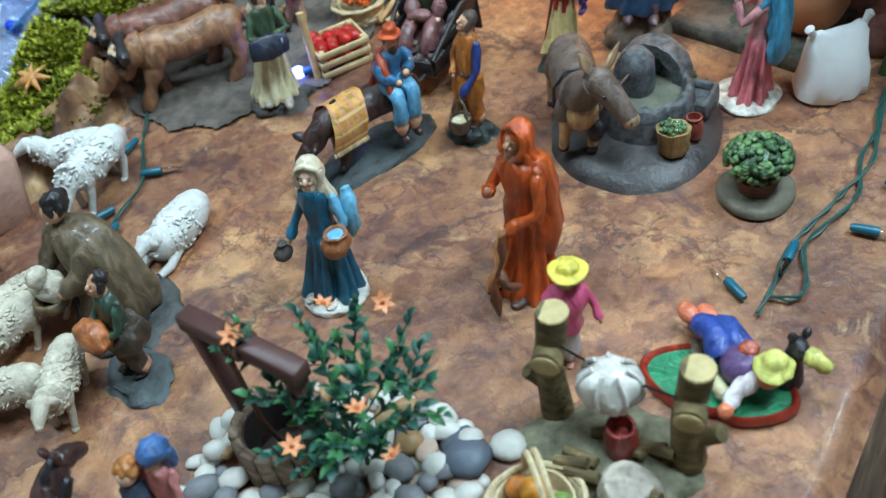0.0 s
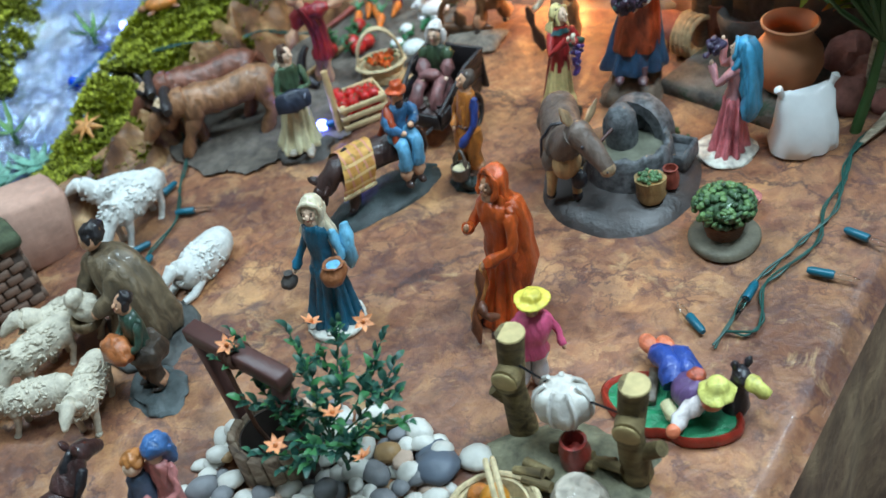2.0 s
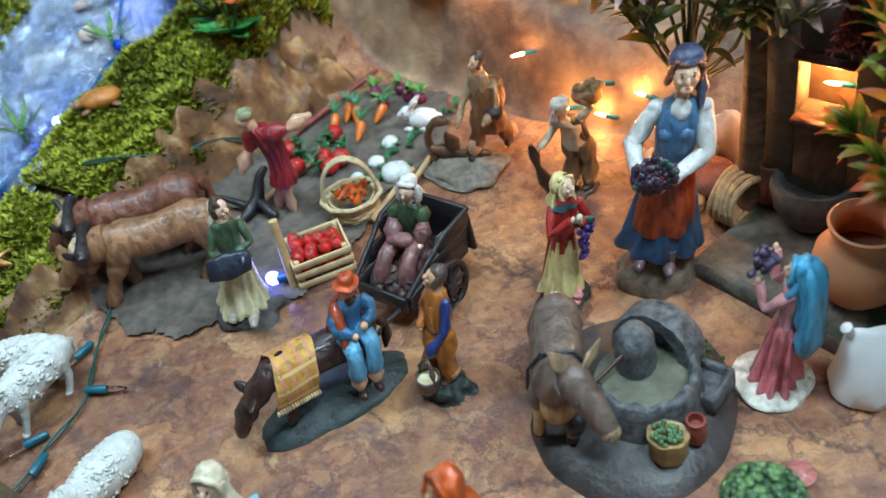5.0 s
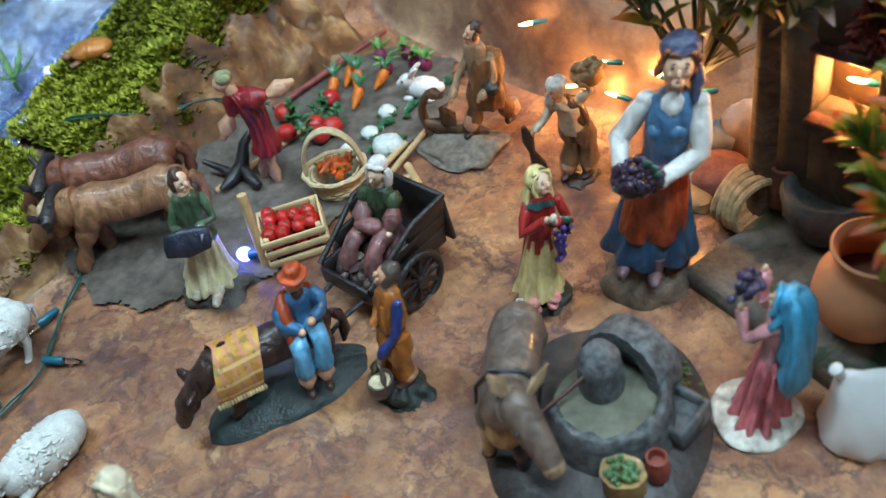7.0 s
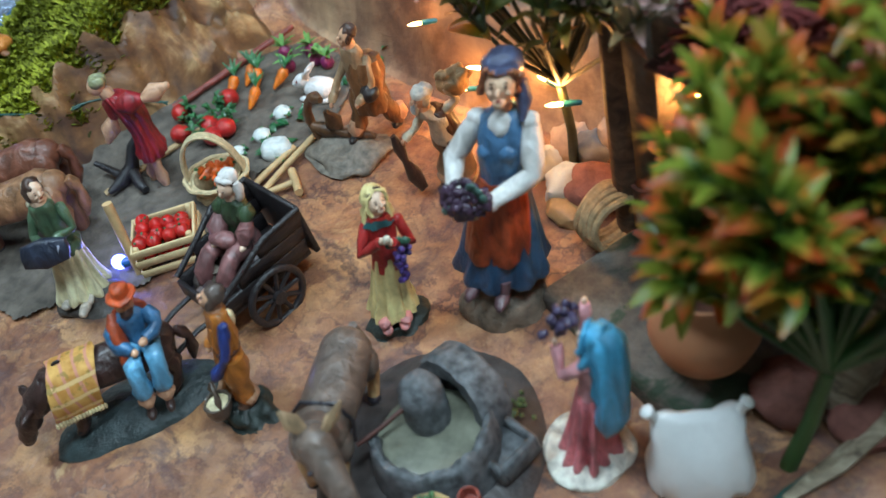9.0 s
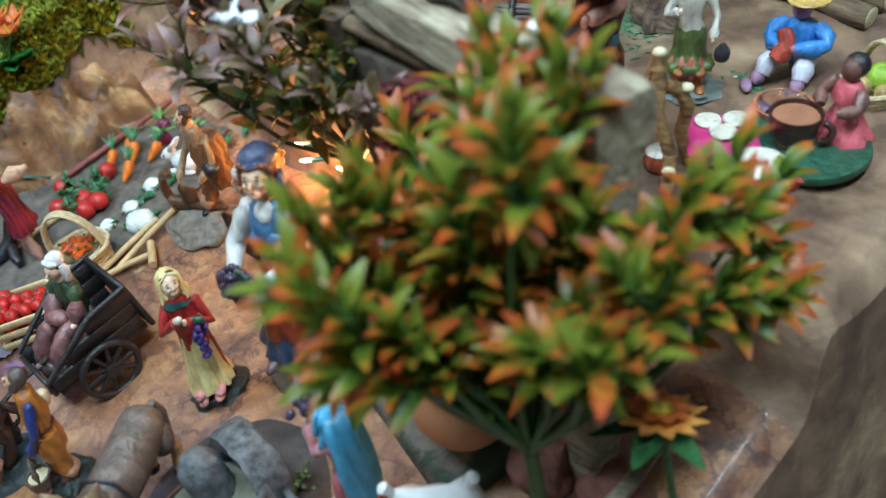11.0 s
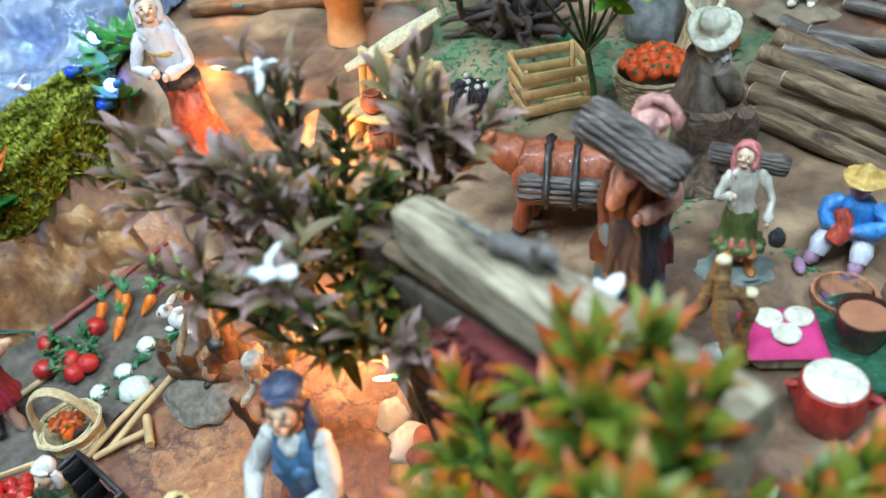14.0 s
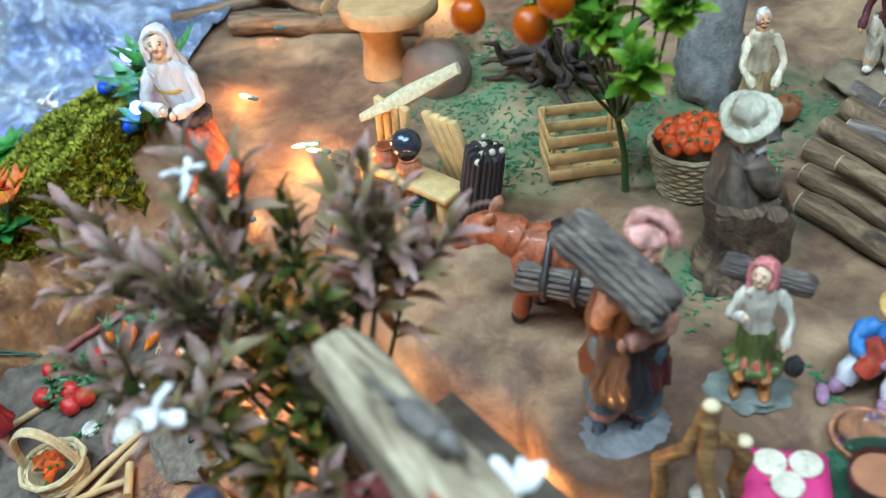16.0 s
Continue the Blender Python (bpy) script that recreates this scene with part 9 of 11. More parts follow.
def cheese_hanger():
    t = thing("cheese_hanger", "two cut tree stumps with wire and hanging white cheese bag", "model", at(0.188, 0.468, -14))
    bark = bark_material("painted_stump_bark", lin(66, 54, 34), lin(112, 96, 62), lin(150, 134, 92), 90.0)
    b = B()
    b.rock((0, -0.004, -0.002), (0.056, 0.034, 0.014), 0, 0.3, 6.0, 34, 8, 0.0)
    part("ground_base", b, plain("mossy_model_ground", lin(108, 104, 82), 0.75, 0, 0.5, 110, 0.9), t)
    for s, (x, y, h) in enumerate(((-0.036, 0.012, 0.088), (0.037, -0.002, 0.082))):
        b = B().tube([(x, y, 0.006), (x - 0.002, y, h * 0.5), (x + 0.003, y, h)], [0.0095, 0.0075, 0.0085], 0, 14)
        b.v = [tuple(Vector(v) + Vector((1, 1, 0)) * 0.001 * noise.noise(Vector((v[0] * 300, v[1] * 300, v[2] * 30)))) for v in b.v]
        st = part("stump", b, bark, t)
        part("cut_face", B().lathe([(0.0005, 0), (0.0082, 0), (0.0086, -0.001)], 0, 16, (x + 0.003, y, h + 0.0006)), CUT, st)
        b = B().tube([(x, y - 0.002, h * 0.68), (x + 0.002, y - 0.012, h * 0.72), (x + 0.002, y - 0.016, h * 0.73)], [0.0082, 0.008, 0.008], 0, 13)
        lim = part("branch_stub", b, bark, t)
        part("cut_face", B().ell((x + 0.002, y - 0.0165, h * 0.73), (0.0078, 0.001, 0.0076), 0, None, 14, 7), CUT, lim)
        b = B().tube([(x + (0.006 if s else -0.005), y, h * 0.34), (x + (0.016 if s else -0.014), y - 0.002, h * 0.45)], [0.005, 0.0046], 0, 10)
        part("branch_stub", b, bark, t)
    part("wire", B().tube([(-0.034, 0.008, 0.07), (-0.01, 0.006, 0.058), (0.012, 0.002, 0.056), (0.034, -0.008, 0.064)], 0.0007, 0, 6), plain("black_wire", lin(40, 40, 44), 0.4, 0.5), t)
    b = B()
    b.rock((-0.003, 0.002, 0.038), (0.0165, 0.0135, 0.0155), 0, 0.18, 4.0, 22, 14, 0.8)
    bag = part("cheese_bag", b, paint(212, 206, 196, 0.55, 0.12), t, "white knotted cheese bag")
    for k in range(7):
        a = 0.9 * k
        part("cord", B().tube([(-0.003 + 0.017 * math.cos(a) * math.sin(u), 0.002 + 0.014 * math.sin(a) * math.sin(u), 0.0515 - 0.0165 * math.cos(u)) for u in (0.5 + 0.35 * j for j in range(7))], 0.0014, 0, 6), paint(226, 222, 214, 0.5, 0.1), bag)
    b = B().lathe([(0.006, 0), (0.009, 0.003), (0.0092, 0.014), (0.007, 0.019), (0.0078, 0.022), (0.006, 0.022), (0.005, 0.014)], 0, 18, (0.004, -0.008, 0.01))
    part("red_jar", b, paint(138, 44, 36, 0.4), t, "dark red jar")
    rnd = random.Random(4)
    for k in range(10):
        x, y = rnd.uniform(-0.024, 0.026), rnd.uniform(-0.03, 0.0)
        part("log", B().tube([(x - 0.009, y, 0.012), (x + 0.009, y + rnd.gauss(0, 0.006), 0.014 + rnd.random() * 0.004)], 0.0032, 0, 9), bark, t)
    b = B().lathe([(0.001, 0.016), (0.012, 0.014), (0.0165, 0.006), (0.016, 0.0), (0.001, 0.0)], 0, 22, (0.012, -0.03, 0.004), 0.05)
    part("bread", b, paint(184, 172, 156, 0.7, 0.2), t, "pale ridged loaf")


cheese_hanger()


def fruit_basket(name, label, m, fruits, k=1.0):
    t = thing(name, label, "basket", m)
    straw = plain("cream_straw", lin(206, 186, 146), 0.7)
    b = B()
    for r in range(5):
        z, rr = 0.002 + 0.003 * r, 0.017 + 0.0011 * r
        b.tube([(rr * 1.2 * math.cos(a), rr * math.sin(a), z + 0.0004 * math.sin(a * 12 + r * 3.1)) for a in (6.2832 * j / 36 for j in range(37))], 0.0019, 0, 6)
    b.lathe([(0.001, 0.001), (0.018, 0.001), (0.021, 0.013), (0.0195, 0.013), (0.016, 0.003), (0.001, 0.003)], 0, 24)
    part("bowl", scaled(b, k), straw, t)
    b = B()
    for o in (-0.002, 0.002):
        b.tube([(o + 0.004, 0.0215 * math.cos(a), 0.014 + 0.03 * math.sin(a)) for a in (math.pi * j / 16 for j in range(17))], 0.0018, 0, 6)
    part("handle", scaled(b, k), straw, t)
    for i, (x, y, z, r, c) in enumerate(fruits):
        part("fruit", scaled(B().ell((x, y, z), (r, r * 0.92, r * 0.95), 0, None, 14, 9), k), paint(*c, 0.35, 0.2), t)


fruit_basket("fruit_basket", "small cream straw basket with orange and green fruit", at(0.146, 0.428, 20), ((0.002, 0.004, 0.016, 0.0088, (226, 148, 46)), (-0.011, -0.004, 0.014, 0.0075, (140, 164, 76)), (0.012, -0.006, 0.014, 0.007, (120, 150, 70)), (0.0, -0.01, 0.013, 0.007, (206, 178, 140)), (-0.006, 0.011, 0.013, 0.007, (216, 130, 60))))


def resting_man():
    t = thing("guitar_tray", "green clay tray shaped like a guitar with red rim", "tray", at(0.242, 0.503, -20) @ Matrix.Scale(0.9, 4))
    def outline(k, grow):
        return [((0.042 * math.cos(a) * (1 + 0.12 * math.cos(2 * a)) + 0.0) * grow, (0.027 * math.sin(a) * (1 - 0.22 * math.exp(-((math.cos(a) - 0.1) / 0.25) ** 2))) * grow, k) for a in (6.2832 * j / 44 for j in range(44))]
    b = B().loft([outline(0.0, 0.97), outline(0.003, 1.02), outline(0.009, 1.02), outline(0.011, 0.98), outline(0.009, 0.92), outline(0.004, 0.9)], 0)
    part("rim", b, paint(176, 52, 36, 0.4, 0.25), t)
    part("plate", B().loft([outline(0.004, 0.93), outline(0.0075, 0.93)], 0), paint(30, 128, 84, 0.4, 0.15), t)
    part("neck_board", B().box((-0.016, 0.010, 0.0105), (0.007, 0.03, 0.006), 0, (0, 0, 15), 0.001), paint(96, 84, 70), t)
    b = B()
    b.lathe([(0.0035, 0), (0.0048, 0.001), (0.005, 0.012), (0.002, 0.018), (0.0022, 0.024), (0.0005, 0.0245)], 0, 14)
    part("bottle", b, paint(206, 196, 150, 0.35), t, "pale clay bottle", pose(-0.002, -0.002, 0.013, 90, 0, 40))
    b = B()
    for s, dx in ((-1, -0.006), (1, 0.006)):
        b.tube([(0.004 + dx, 0.0, 0.016), (-0.002 + dx, 0.014, 0.022), (-0.012 + dx, 0.026, 0.018)], [0.0075, 0.007, 0.006], 1, 11)
        b.ell((-0.018 + dx, 0.033, 0.018), (0.0058, 0.009, 0.0055), 0, (0, 0, 40), 12, 8)
    b.tube([(0.006, 0.0, 0.017), (0.012, -0.01, 0.02), (0.017, -0.017, 0.022)], [0.0105, 0.0115, 0.009], 2, 14)
    b.tube([(0.018, -0.018, 0.024), (0.008, -0.024, 0.016), (0.004, -0.032, 0.012)], [0.0055, 0.005, 0.0042], 3, 10)
    b.ell((0.003, -0.0345, 0.0115), 0.0048, 0, None, 10, 7)
    b.ell((0.012, -0.004, 0.03), (0.0062, 0.0056, 0.005), 4, None, 12, 8)
    b.ell((0.0245, -0.02, 0.028), (0.0078, 0.0075, 0.0085), 0, None, 14, 9)
    b.lathe([(0.002, 0.001), (0.0115, 0), (0.012, 0.0015), (0.0075, 0.004), (0.006, 0.010), (0.0005, 0.012)], 5, 22, (0.026, -0.018, 0.031), 0.04)
    figurine("resting_man_figurine", "clay figurine of a sleeping man in blue trousers and yellow hat", scaled(b, 0.88), [paint(222, 122, 86, 0.4, 0.15), paint(48, 76, 152, 0.4, 0.2), paint(104, 78, 120, 0.4, 0.2), paint(224, 210, 206), paint(196, 94, 66), paint(220, 216, 116, 0.5, 0.15)], at(0.244, 0.509, -8, 0.003))
    b = B()
    b.stack([(0, 0, 0, 0.009, 0.008), (0, 0, 0.012, 0.0085, 0.0078), (0, 0.001, 0.026, 0.006, 0.006), (0, 0, 0.032, 0.0052, 0.0052)], 0, 18)
    b.ell((-0.001, -0.003, 0.036), (0.0062, 0.0085, 0.006), 0, (20, 0, 0), 14, 9)
    for s in (-1, 1):
        b.tube([(s * 0.004, 0.001, 0.04), (s * 0.006, 0.001, 0.047)], [0.0022, 0.0008], 0, 7)
    b.tube([(0.002, -0.008, 0.036), (0.006, -0.016, 0.034), (0.012, -0.02, 0.03)], [0.0048, 0.0046, 0.0034], 1, 9)
    figurine("black_dog_figurine", "clay figurine of a black dog with pale markings", scaled(b, 0.82), [paint(44, 38, 42, 0.35, 0.3), paint(214, 206, 110, 0.45)], at(0.278, 0.504, 20, 0.002))


resting_man()


def potted_plant():
    t = thing("potted_plant", "small round green shrub in woven pot on stone disc", "plant", at(0.278, 0.648, 0))
    part("stone_disc", B().lathe([(0.002, 0), (0.0225, 0), (0.0245, 0.002), (0.024, 0.006), (0.022, 0.0075), (0.002, 0.0078)], 0, 30, (0, 0, 0), 0.03), plain("olive_grey_disc", lin(104, 98, 82), 0.7, 0, 0.3, 100, 0.8), t)
    b = B()
    for k in range(5):
        b.tube([((0.0108 + 0.0006 * k) * math.cos(a), (0.0108 + 0.0006 * k) * math.sin(a), 0.009 + 0.0024 * k + 0.0004 * math.sin(a * 12 + k * 3.1)) for a in (6.2832 * j / 30 for j in range(31))], 0.0014, 0, 6)
    b.lathe([(0.001, 0.006), (0.0105, 0.006), (0.0125, 0.02), (0.001, 0.02)], 0, 20)
    part("woven_pot", b, plain("brown_wicker", lin(112, 78, 56), 0.7, 0, 0.35, 200), t)
    rnd = random.Random(17)
    bb = [B(), B()]
    for k in range(210):
        d = Vector((rnd.gauss(0, 1), rnd.gauss(0, 1), rnd.gauss(0.35, 0.8))).normalized()
        p = Vector((0, 0, 0.031)) + Vector((d.x * 0.0195, d.y * 0.0185, d.z * 0.0125))
        bb[k % 2].ell(p, (0.0027, 0.0027, 0.0018), 0, (rnd.uniform(-40, 40), rnd.uniform(-40, 40), 0), 7, 5)
    tagged(part("crown", bb[0].ell((0, 0, 0.031), (0.0175, 0.0168, 0.011), 0, None, 14, 9), paint(62, 92, 58, 0.5, 0.35), t), kind="stuff")
    tagged(part("blossom_cluster", bb[1], paint(96, 128, 76, 0.5, 0.25), t), kind="stuff")
    t = thing("pink_mushroom_pot", "tiny pink clay pot standing by the potted plant", "pot", at(0.296, 0.675, 0))
    part("foot", B().lathe([(0.004, 0), (0.005, 0.004), (0.0045, 0.012)], 0, 16), paint(184, 110, 98), t)
    part("cap", B().lathe([(0.002, 0.011), (0.008, 0.012), (0.0085, 0.0155), (0.006, 0.018), (0.0005, 0.0185)], 0, 20), paint(188, 112, 104), t)


potted_plant()


# ---- upper terrace: wood gatherers ----
def sticks(b, a, e, radius, count, slot, seed, r=0.0036):
    """A bundle of twigs lying from a to e."""
    a, e = Vector(a), Vector(e)
    d = (e - a).normalized()
    s = d.orthogonal().normalized()
    u = d.cross(s)
    k = max(9, int(math.pi * radius / r * 1.45))
    rings = []
    for g, w in ((-0.05, 0.35), (-0.045, 0.75), (-0.02, 0.98), (0.25, 1.0), (0.5, 1.03), (0.75, 1.0), (1.02, 0.98), (1.045, 0.75), (1.05, 0.35)):
        ring = []
        for j in range(k * 6):
            t = 2 * math.pi * j / (k * 6)
            q = radius * w * (0.88 + 0.2 * abs(math.sin(k * t / 2)) ** 0.6 + 0.06 * noise.noise(Vector((seed, 3 * math.cos(t), 3 * math.sin(t)))))
            jag = 0.006 * noise.noise(Vector((seed, 5 * math.cos(t), 5 * math.sin(t)))) * (1 if g > 0.5 else -1) * (abs(g - 0.5) > 0.4)
            ring.append(tuple(a + (e - a) * g + d * jag + (s * math.cos(t) + u * math.sin(t)) * q))
        rings.append(ring)
    b.loft(rings, slot)


TWIG = bark_material("grey_twig_bark", lin(56, 48, 46), lin(100, 90, 86), lin(142, 132, 124), 120.0)


def wood_carrier():
    b = B()
    b.rock((0, 0, -0.004), (0.042, 0.034, 0.012), 4, 0.14, 31.0, 26, 8, 0.0)
    h = 0.2
    u = B()
    hd = human(u, 0, 1, 2, 3, 5, False, (0.06, -0.02), [(0, (-0.06, -0.05, 0.66), (-0.09, -0.14, 0.56), (-0.01, -0.2, 0.72)), (0, (0.15, -0.03, 0.66), (0.19, -0.12, 0.58), (0.05, -0.2, 0.55))], z0=0.0, girth=1.3, shoulder=0.68, waist=0.42, head=1.0, legs=((-0.045, 0, -0.05, -0.02), (0.06, 0.02, 0.06, 0.03)))
    u.stack([(0.01, 0, 0.25, 0.135, 0.105), (0.01, 0, 0.4, 0.11, 0.09), (0.03, -0.02, 0.64, 0.105, 0.085)], 1, 40, 9, 0.1)
    u.stack([(0.015, -0.075, 0.19, 0.08, 0.05), (0.015, -0.078, 0.36, 0.08, 0.045), (0.02, -0.075, 0.52, 0.055, 0.03)], 5, 24, 5, 0.1)
    u.tube([(0.03, -0.09, 0.58), (0.055, -0.12, 0.42), (0.05, -0.115, 0.22)], [0.02, 0.022, 0.02], 5, 9)
    u.ell((hd[0] - 0.01, hd[1] + 0.01, hd[2] + 0.05), (0.064, 0.06, 0.032), 6, (10, 12, 0), 18, 10)
    u.tube([(hd[0] - 0.06, hd[1] + 0.02, hd[2] + 0.05), (hd[0] - 0.01, hd[1] + 0.03, hd[2] + 0.105), (hd[0] + 0.06, hd[1] + 0.03, hd[2] + 0.07), (hd[0] + 0.075, hd[1] + 0.03, hd[2])], [0.018, 0.022, 0.02, 0.014], 6, 12)
    scaled(u, h)
    k = len(b.v)
    b.v += u.v
    b.f += [tuple(i + k for i in f) for f in u.f]
    b.s += u.s
    sticks(b, (-0.028, -0.022, 0.176), (0.030, -0.044, 0.150), 0.0135, 46, 7, 3, 0.0038)
    figurine("wood_carrier_figurine", "large painted figurine of a woodcutter shouldering a bundle of sticks", b,
             [paint(204, 144, 126), paint(78, 22, 26, 0.35, 0.3), paint(74, 116, 138, 0.4, 0.3), paint(206, 188, 140), plain("carrier_base", lin(104, 104, 108), 0.6, 0, 0.35, 90, 0.8), paint(46, 48, 58, 0.4), paint(206, 148, 138, 0.45), TWIG, paint(206, 112, 52)], up(0.3386, 0.9957, 6), "", 0.0014)


def wood_mule():
    b = B()
    beast(b, [(-0.034, 0, 0.068), (0, 0, 0.066), (0.036, 0, 0.068)], [0.0185, 0.0205, 0.02], 0,
          [((-0.032, s * 0.01, 0.056), (-0.034, s * 0.011, 0.03), (-0.034 + 0.006 * s, s * 0.012, 0)) for s in (-1, 1)] + [((0.038, s * 0.01, 0.056), (0.043, s * 0.011, 0.032), (0.04, s * 0.012, 0)) for s in (-1, 1)], 0, 0.0056,
          [(-0.04, 0, 0.074), (-0.056, 0, 0.08), (-0.066, 0, 0.082)], [0.0165, 0.0135, 0.012], [(-0.068, 0, 0.083), (-0.084, 0, 0.07), (-0.092, 0, 0.062)], [0.0118, 0.009, 0.007],
          [((-0.064, s * 0.007, 0.09), (-0.058, s * 0.013, 0.104)) for s in (-1, 1)], 2, [(0.054, 0, 0.072), (0.062, 0, 0.06), (0.061, 0, 0.03)], 0.92, 1)
    for s in (-1, 1):
        sticks(b, (-0.032, s * 0.027, 0.058), (0.03, s * 0.027, 0.056), 0.0115, 22, 3, 8 + s, 0.0034)
        for x in (-0.012, 0.012):
            b.tube([(x, s * 0.0395, 0.058), (x, s * 0.03, 0.071), (x, s * 0.012, 0.087), (x, 0, 0.088)], 0.0028, 1, 8)
            b.tube([(x, s * (0.027 + 0.0135 * math.cos(a)), 0.057 + 0.0135 * math.sin(a)) for a in (6.2832 * j / 14 for j in range(15))], 0.0024, 1, 7)
    figurine("wood_mule_figurine", "painted figurine of a russet mule laden with stick bundles", b, [paint(158, 84, 54, 0.4, 0.3), paint(44, 36, 36), paint(176, 116, 84), TWIG], up(0.2885, 1.0524, 10) @ Matrix.Scale(0.92, 4))


def stump_sitter():
    b = B()
    b.stack([(0, 0, 0, 0.04, 0.036), (0, 0, 0.02, 0.033, 0.03), (0, 0, 0.06, 0.03, 0.027), (0, 0, 0.085, 0.034, 0.03)], 2, 28, 9, 0.1)
    b.tube([(-0.026, -0.01, 0.03), (-0.04, -0.014, 0.07), (-0.05, -0.006, 0.1)], [0.014, 0.012, 0.008], 2, 10)
    b.stack([(0.01, 0.0, 0.075, 0.026, 0.024), (0.012, 0.002, 0.11, 0.024, 0.02), (0.01, 0.0, 0.132, 0.02, 0.016), (0.008, -0.002, 0.14, 0.01, 0.01)], 1, 24, 6, 0.07)
    for s in (-1, 1):
        b.tube([(0.01 + s * 0.012, -0.01, 0.082), (0.02 + s * 0.012, -0.034, 0.074), (0.026 + s * 0.014, -0.04, 0.036)], [0.012, 0.011, 0.009], 3, 11)
        b.ell((0.028 + s * 0.014, -0.046, 0.032), (0.007, 0.013, 0.006), 4, None, 10, 7)
        b.tube([(0.01 + s * 0.022, 0, 0.128), (0.014 + s * 0.028, -0.014, 0.104), (0.016 + s * 0.01, -0.026, 0.092)], [0.0095, 0.009, 0.007], 1, 10)
    b.ell((0.008, -0.008, 0.152), (0.0115, 0.0125, 0.014), 0, None, 16, 10)
    b.stack([(0.008, -0.004, 0.134, 0.017, 0.015), (0.008, -0.003, 0.142, 0.014, 0.0125)], 6, 18, 8, 0.1)
    k = len(b.v)
    b.lathe([(0.003, 0.002), (0.024, 0.0), (0.0248, 0.002), (0.024, 0.004), (0.0145, 0.006), (0.0135, 0.016), (0.009, 0.021), (0.0005, 0.022)], 5, 26, (0, 0, 0), 0.05)
    q = Matrix.Translation((0.006, 0.0, 0.161)) @ Matrix.Rotation(radians(-24), 4, "Y") @ Matrix.Rotation(radians(-18), 4, "X")
    b.v[k:] = [tuple(q @ Vector(v)) for v in b.v[k:]]
    figurine("stump_sitter_figurine", "painted figurine of a man in pale hat sitting on a stump", scaled(b, 0.84), [SKIN, paint(112, 100, 90, 0.5, 0.35), bark_material("sitter_stump", lin(52, 42, 38), lin(98, 80, 66), lin(140, 116, 92), 110.0), paint(76, 66, 60), paint(50, 44, 42), paint(206, 200, 180, 0.6, 0.15), paint(220, 216, 212)], up(0.3597, 1.118, 130))


def stick_woman():
    b = B()
    mound(b, 4, 0.26, 0.2, 0.05, 41.0)
    h = human(b, 0, 1, 2, 3, 5, True, (-0.02, -0.04), [(1, (-0.13, -0.02, 0.74), (-0.22, -0.07, 0.6), (-0.12, -0.17, 0.66)), (1, (0.13, -0.02, 0.74), (0.23, -0.06, 0.58), (0.2, -0.14, 0.46))], 0.2, z0=0.19, girth=1.2, head=1.25, face=(-25, 14))
    b.stack([(0, 0, 0.13, 0.112, 0.095), (0, 0, 0.3, 0.098, 0.082)], 6, 30, 9, 0.09)
    for s in (-1, 1):
        b.tube([(s * 0.06, 0, 0.16), (s * 0.07, -0.04, 0.06)], [0.035, 0.03], 5, 8)
        b.ell((s * 0.08, -0.09, 0.055), (0.035, 0.075, 0.028), 5, None, 10, 7)
    hood(b, h, 7, 1.28, 0.8, 0.0, 0.12, (-25, 14))
    b.lathe([(0.03, 0), (0.045, 0.01), (0.05, 0.07), (0.03, 0.1), (0.02, 0.12)], 8, 14, (0.2, -0.17, 0.32))
    sticks(b, (-0.2, 0.1, 0.82), (0.24, 0.1, 0.72), 0.06, 16, 9, 6, 0.018)
    figurine("stick_woman_figurine", "painted figurine of a woman in pink hood and green skirt", scaled(b, 0.118),
             [PALE, paint(206, 198, 184, 0.4, 0.15), paint(88, 102, 54, 0.4, 0.3), HAIR, plain("woman_base", lin(110, 116, 110), 0.55, 0, 0.3, 90, 0.7), paint(176, 112, 60), paint(186, 96, 82), paint(206, 122, 122, 0.4, 0.2), paint(46, 44, 48), TWIG], up(0.39, 1.0408, 14))


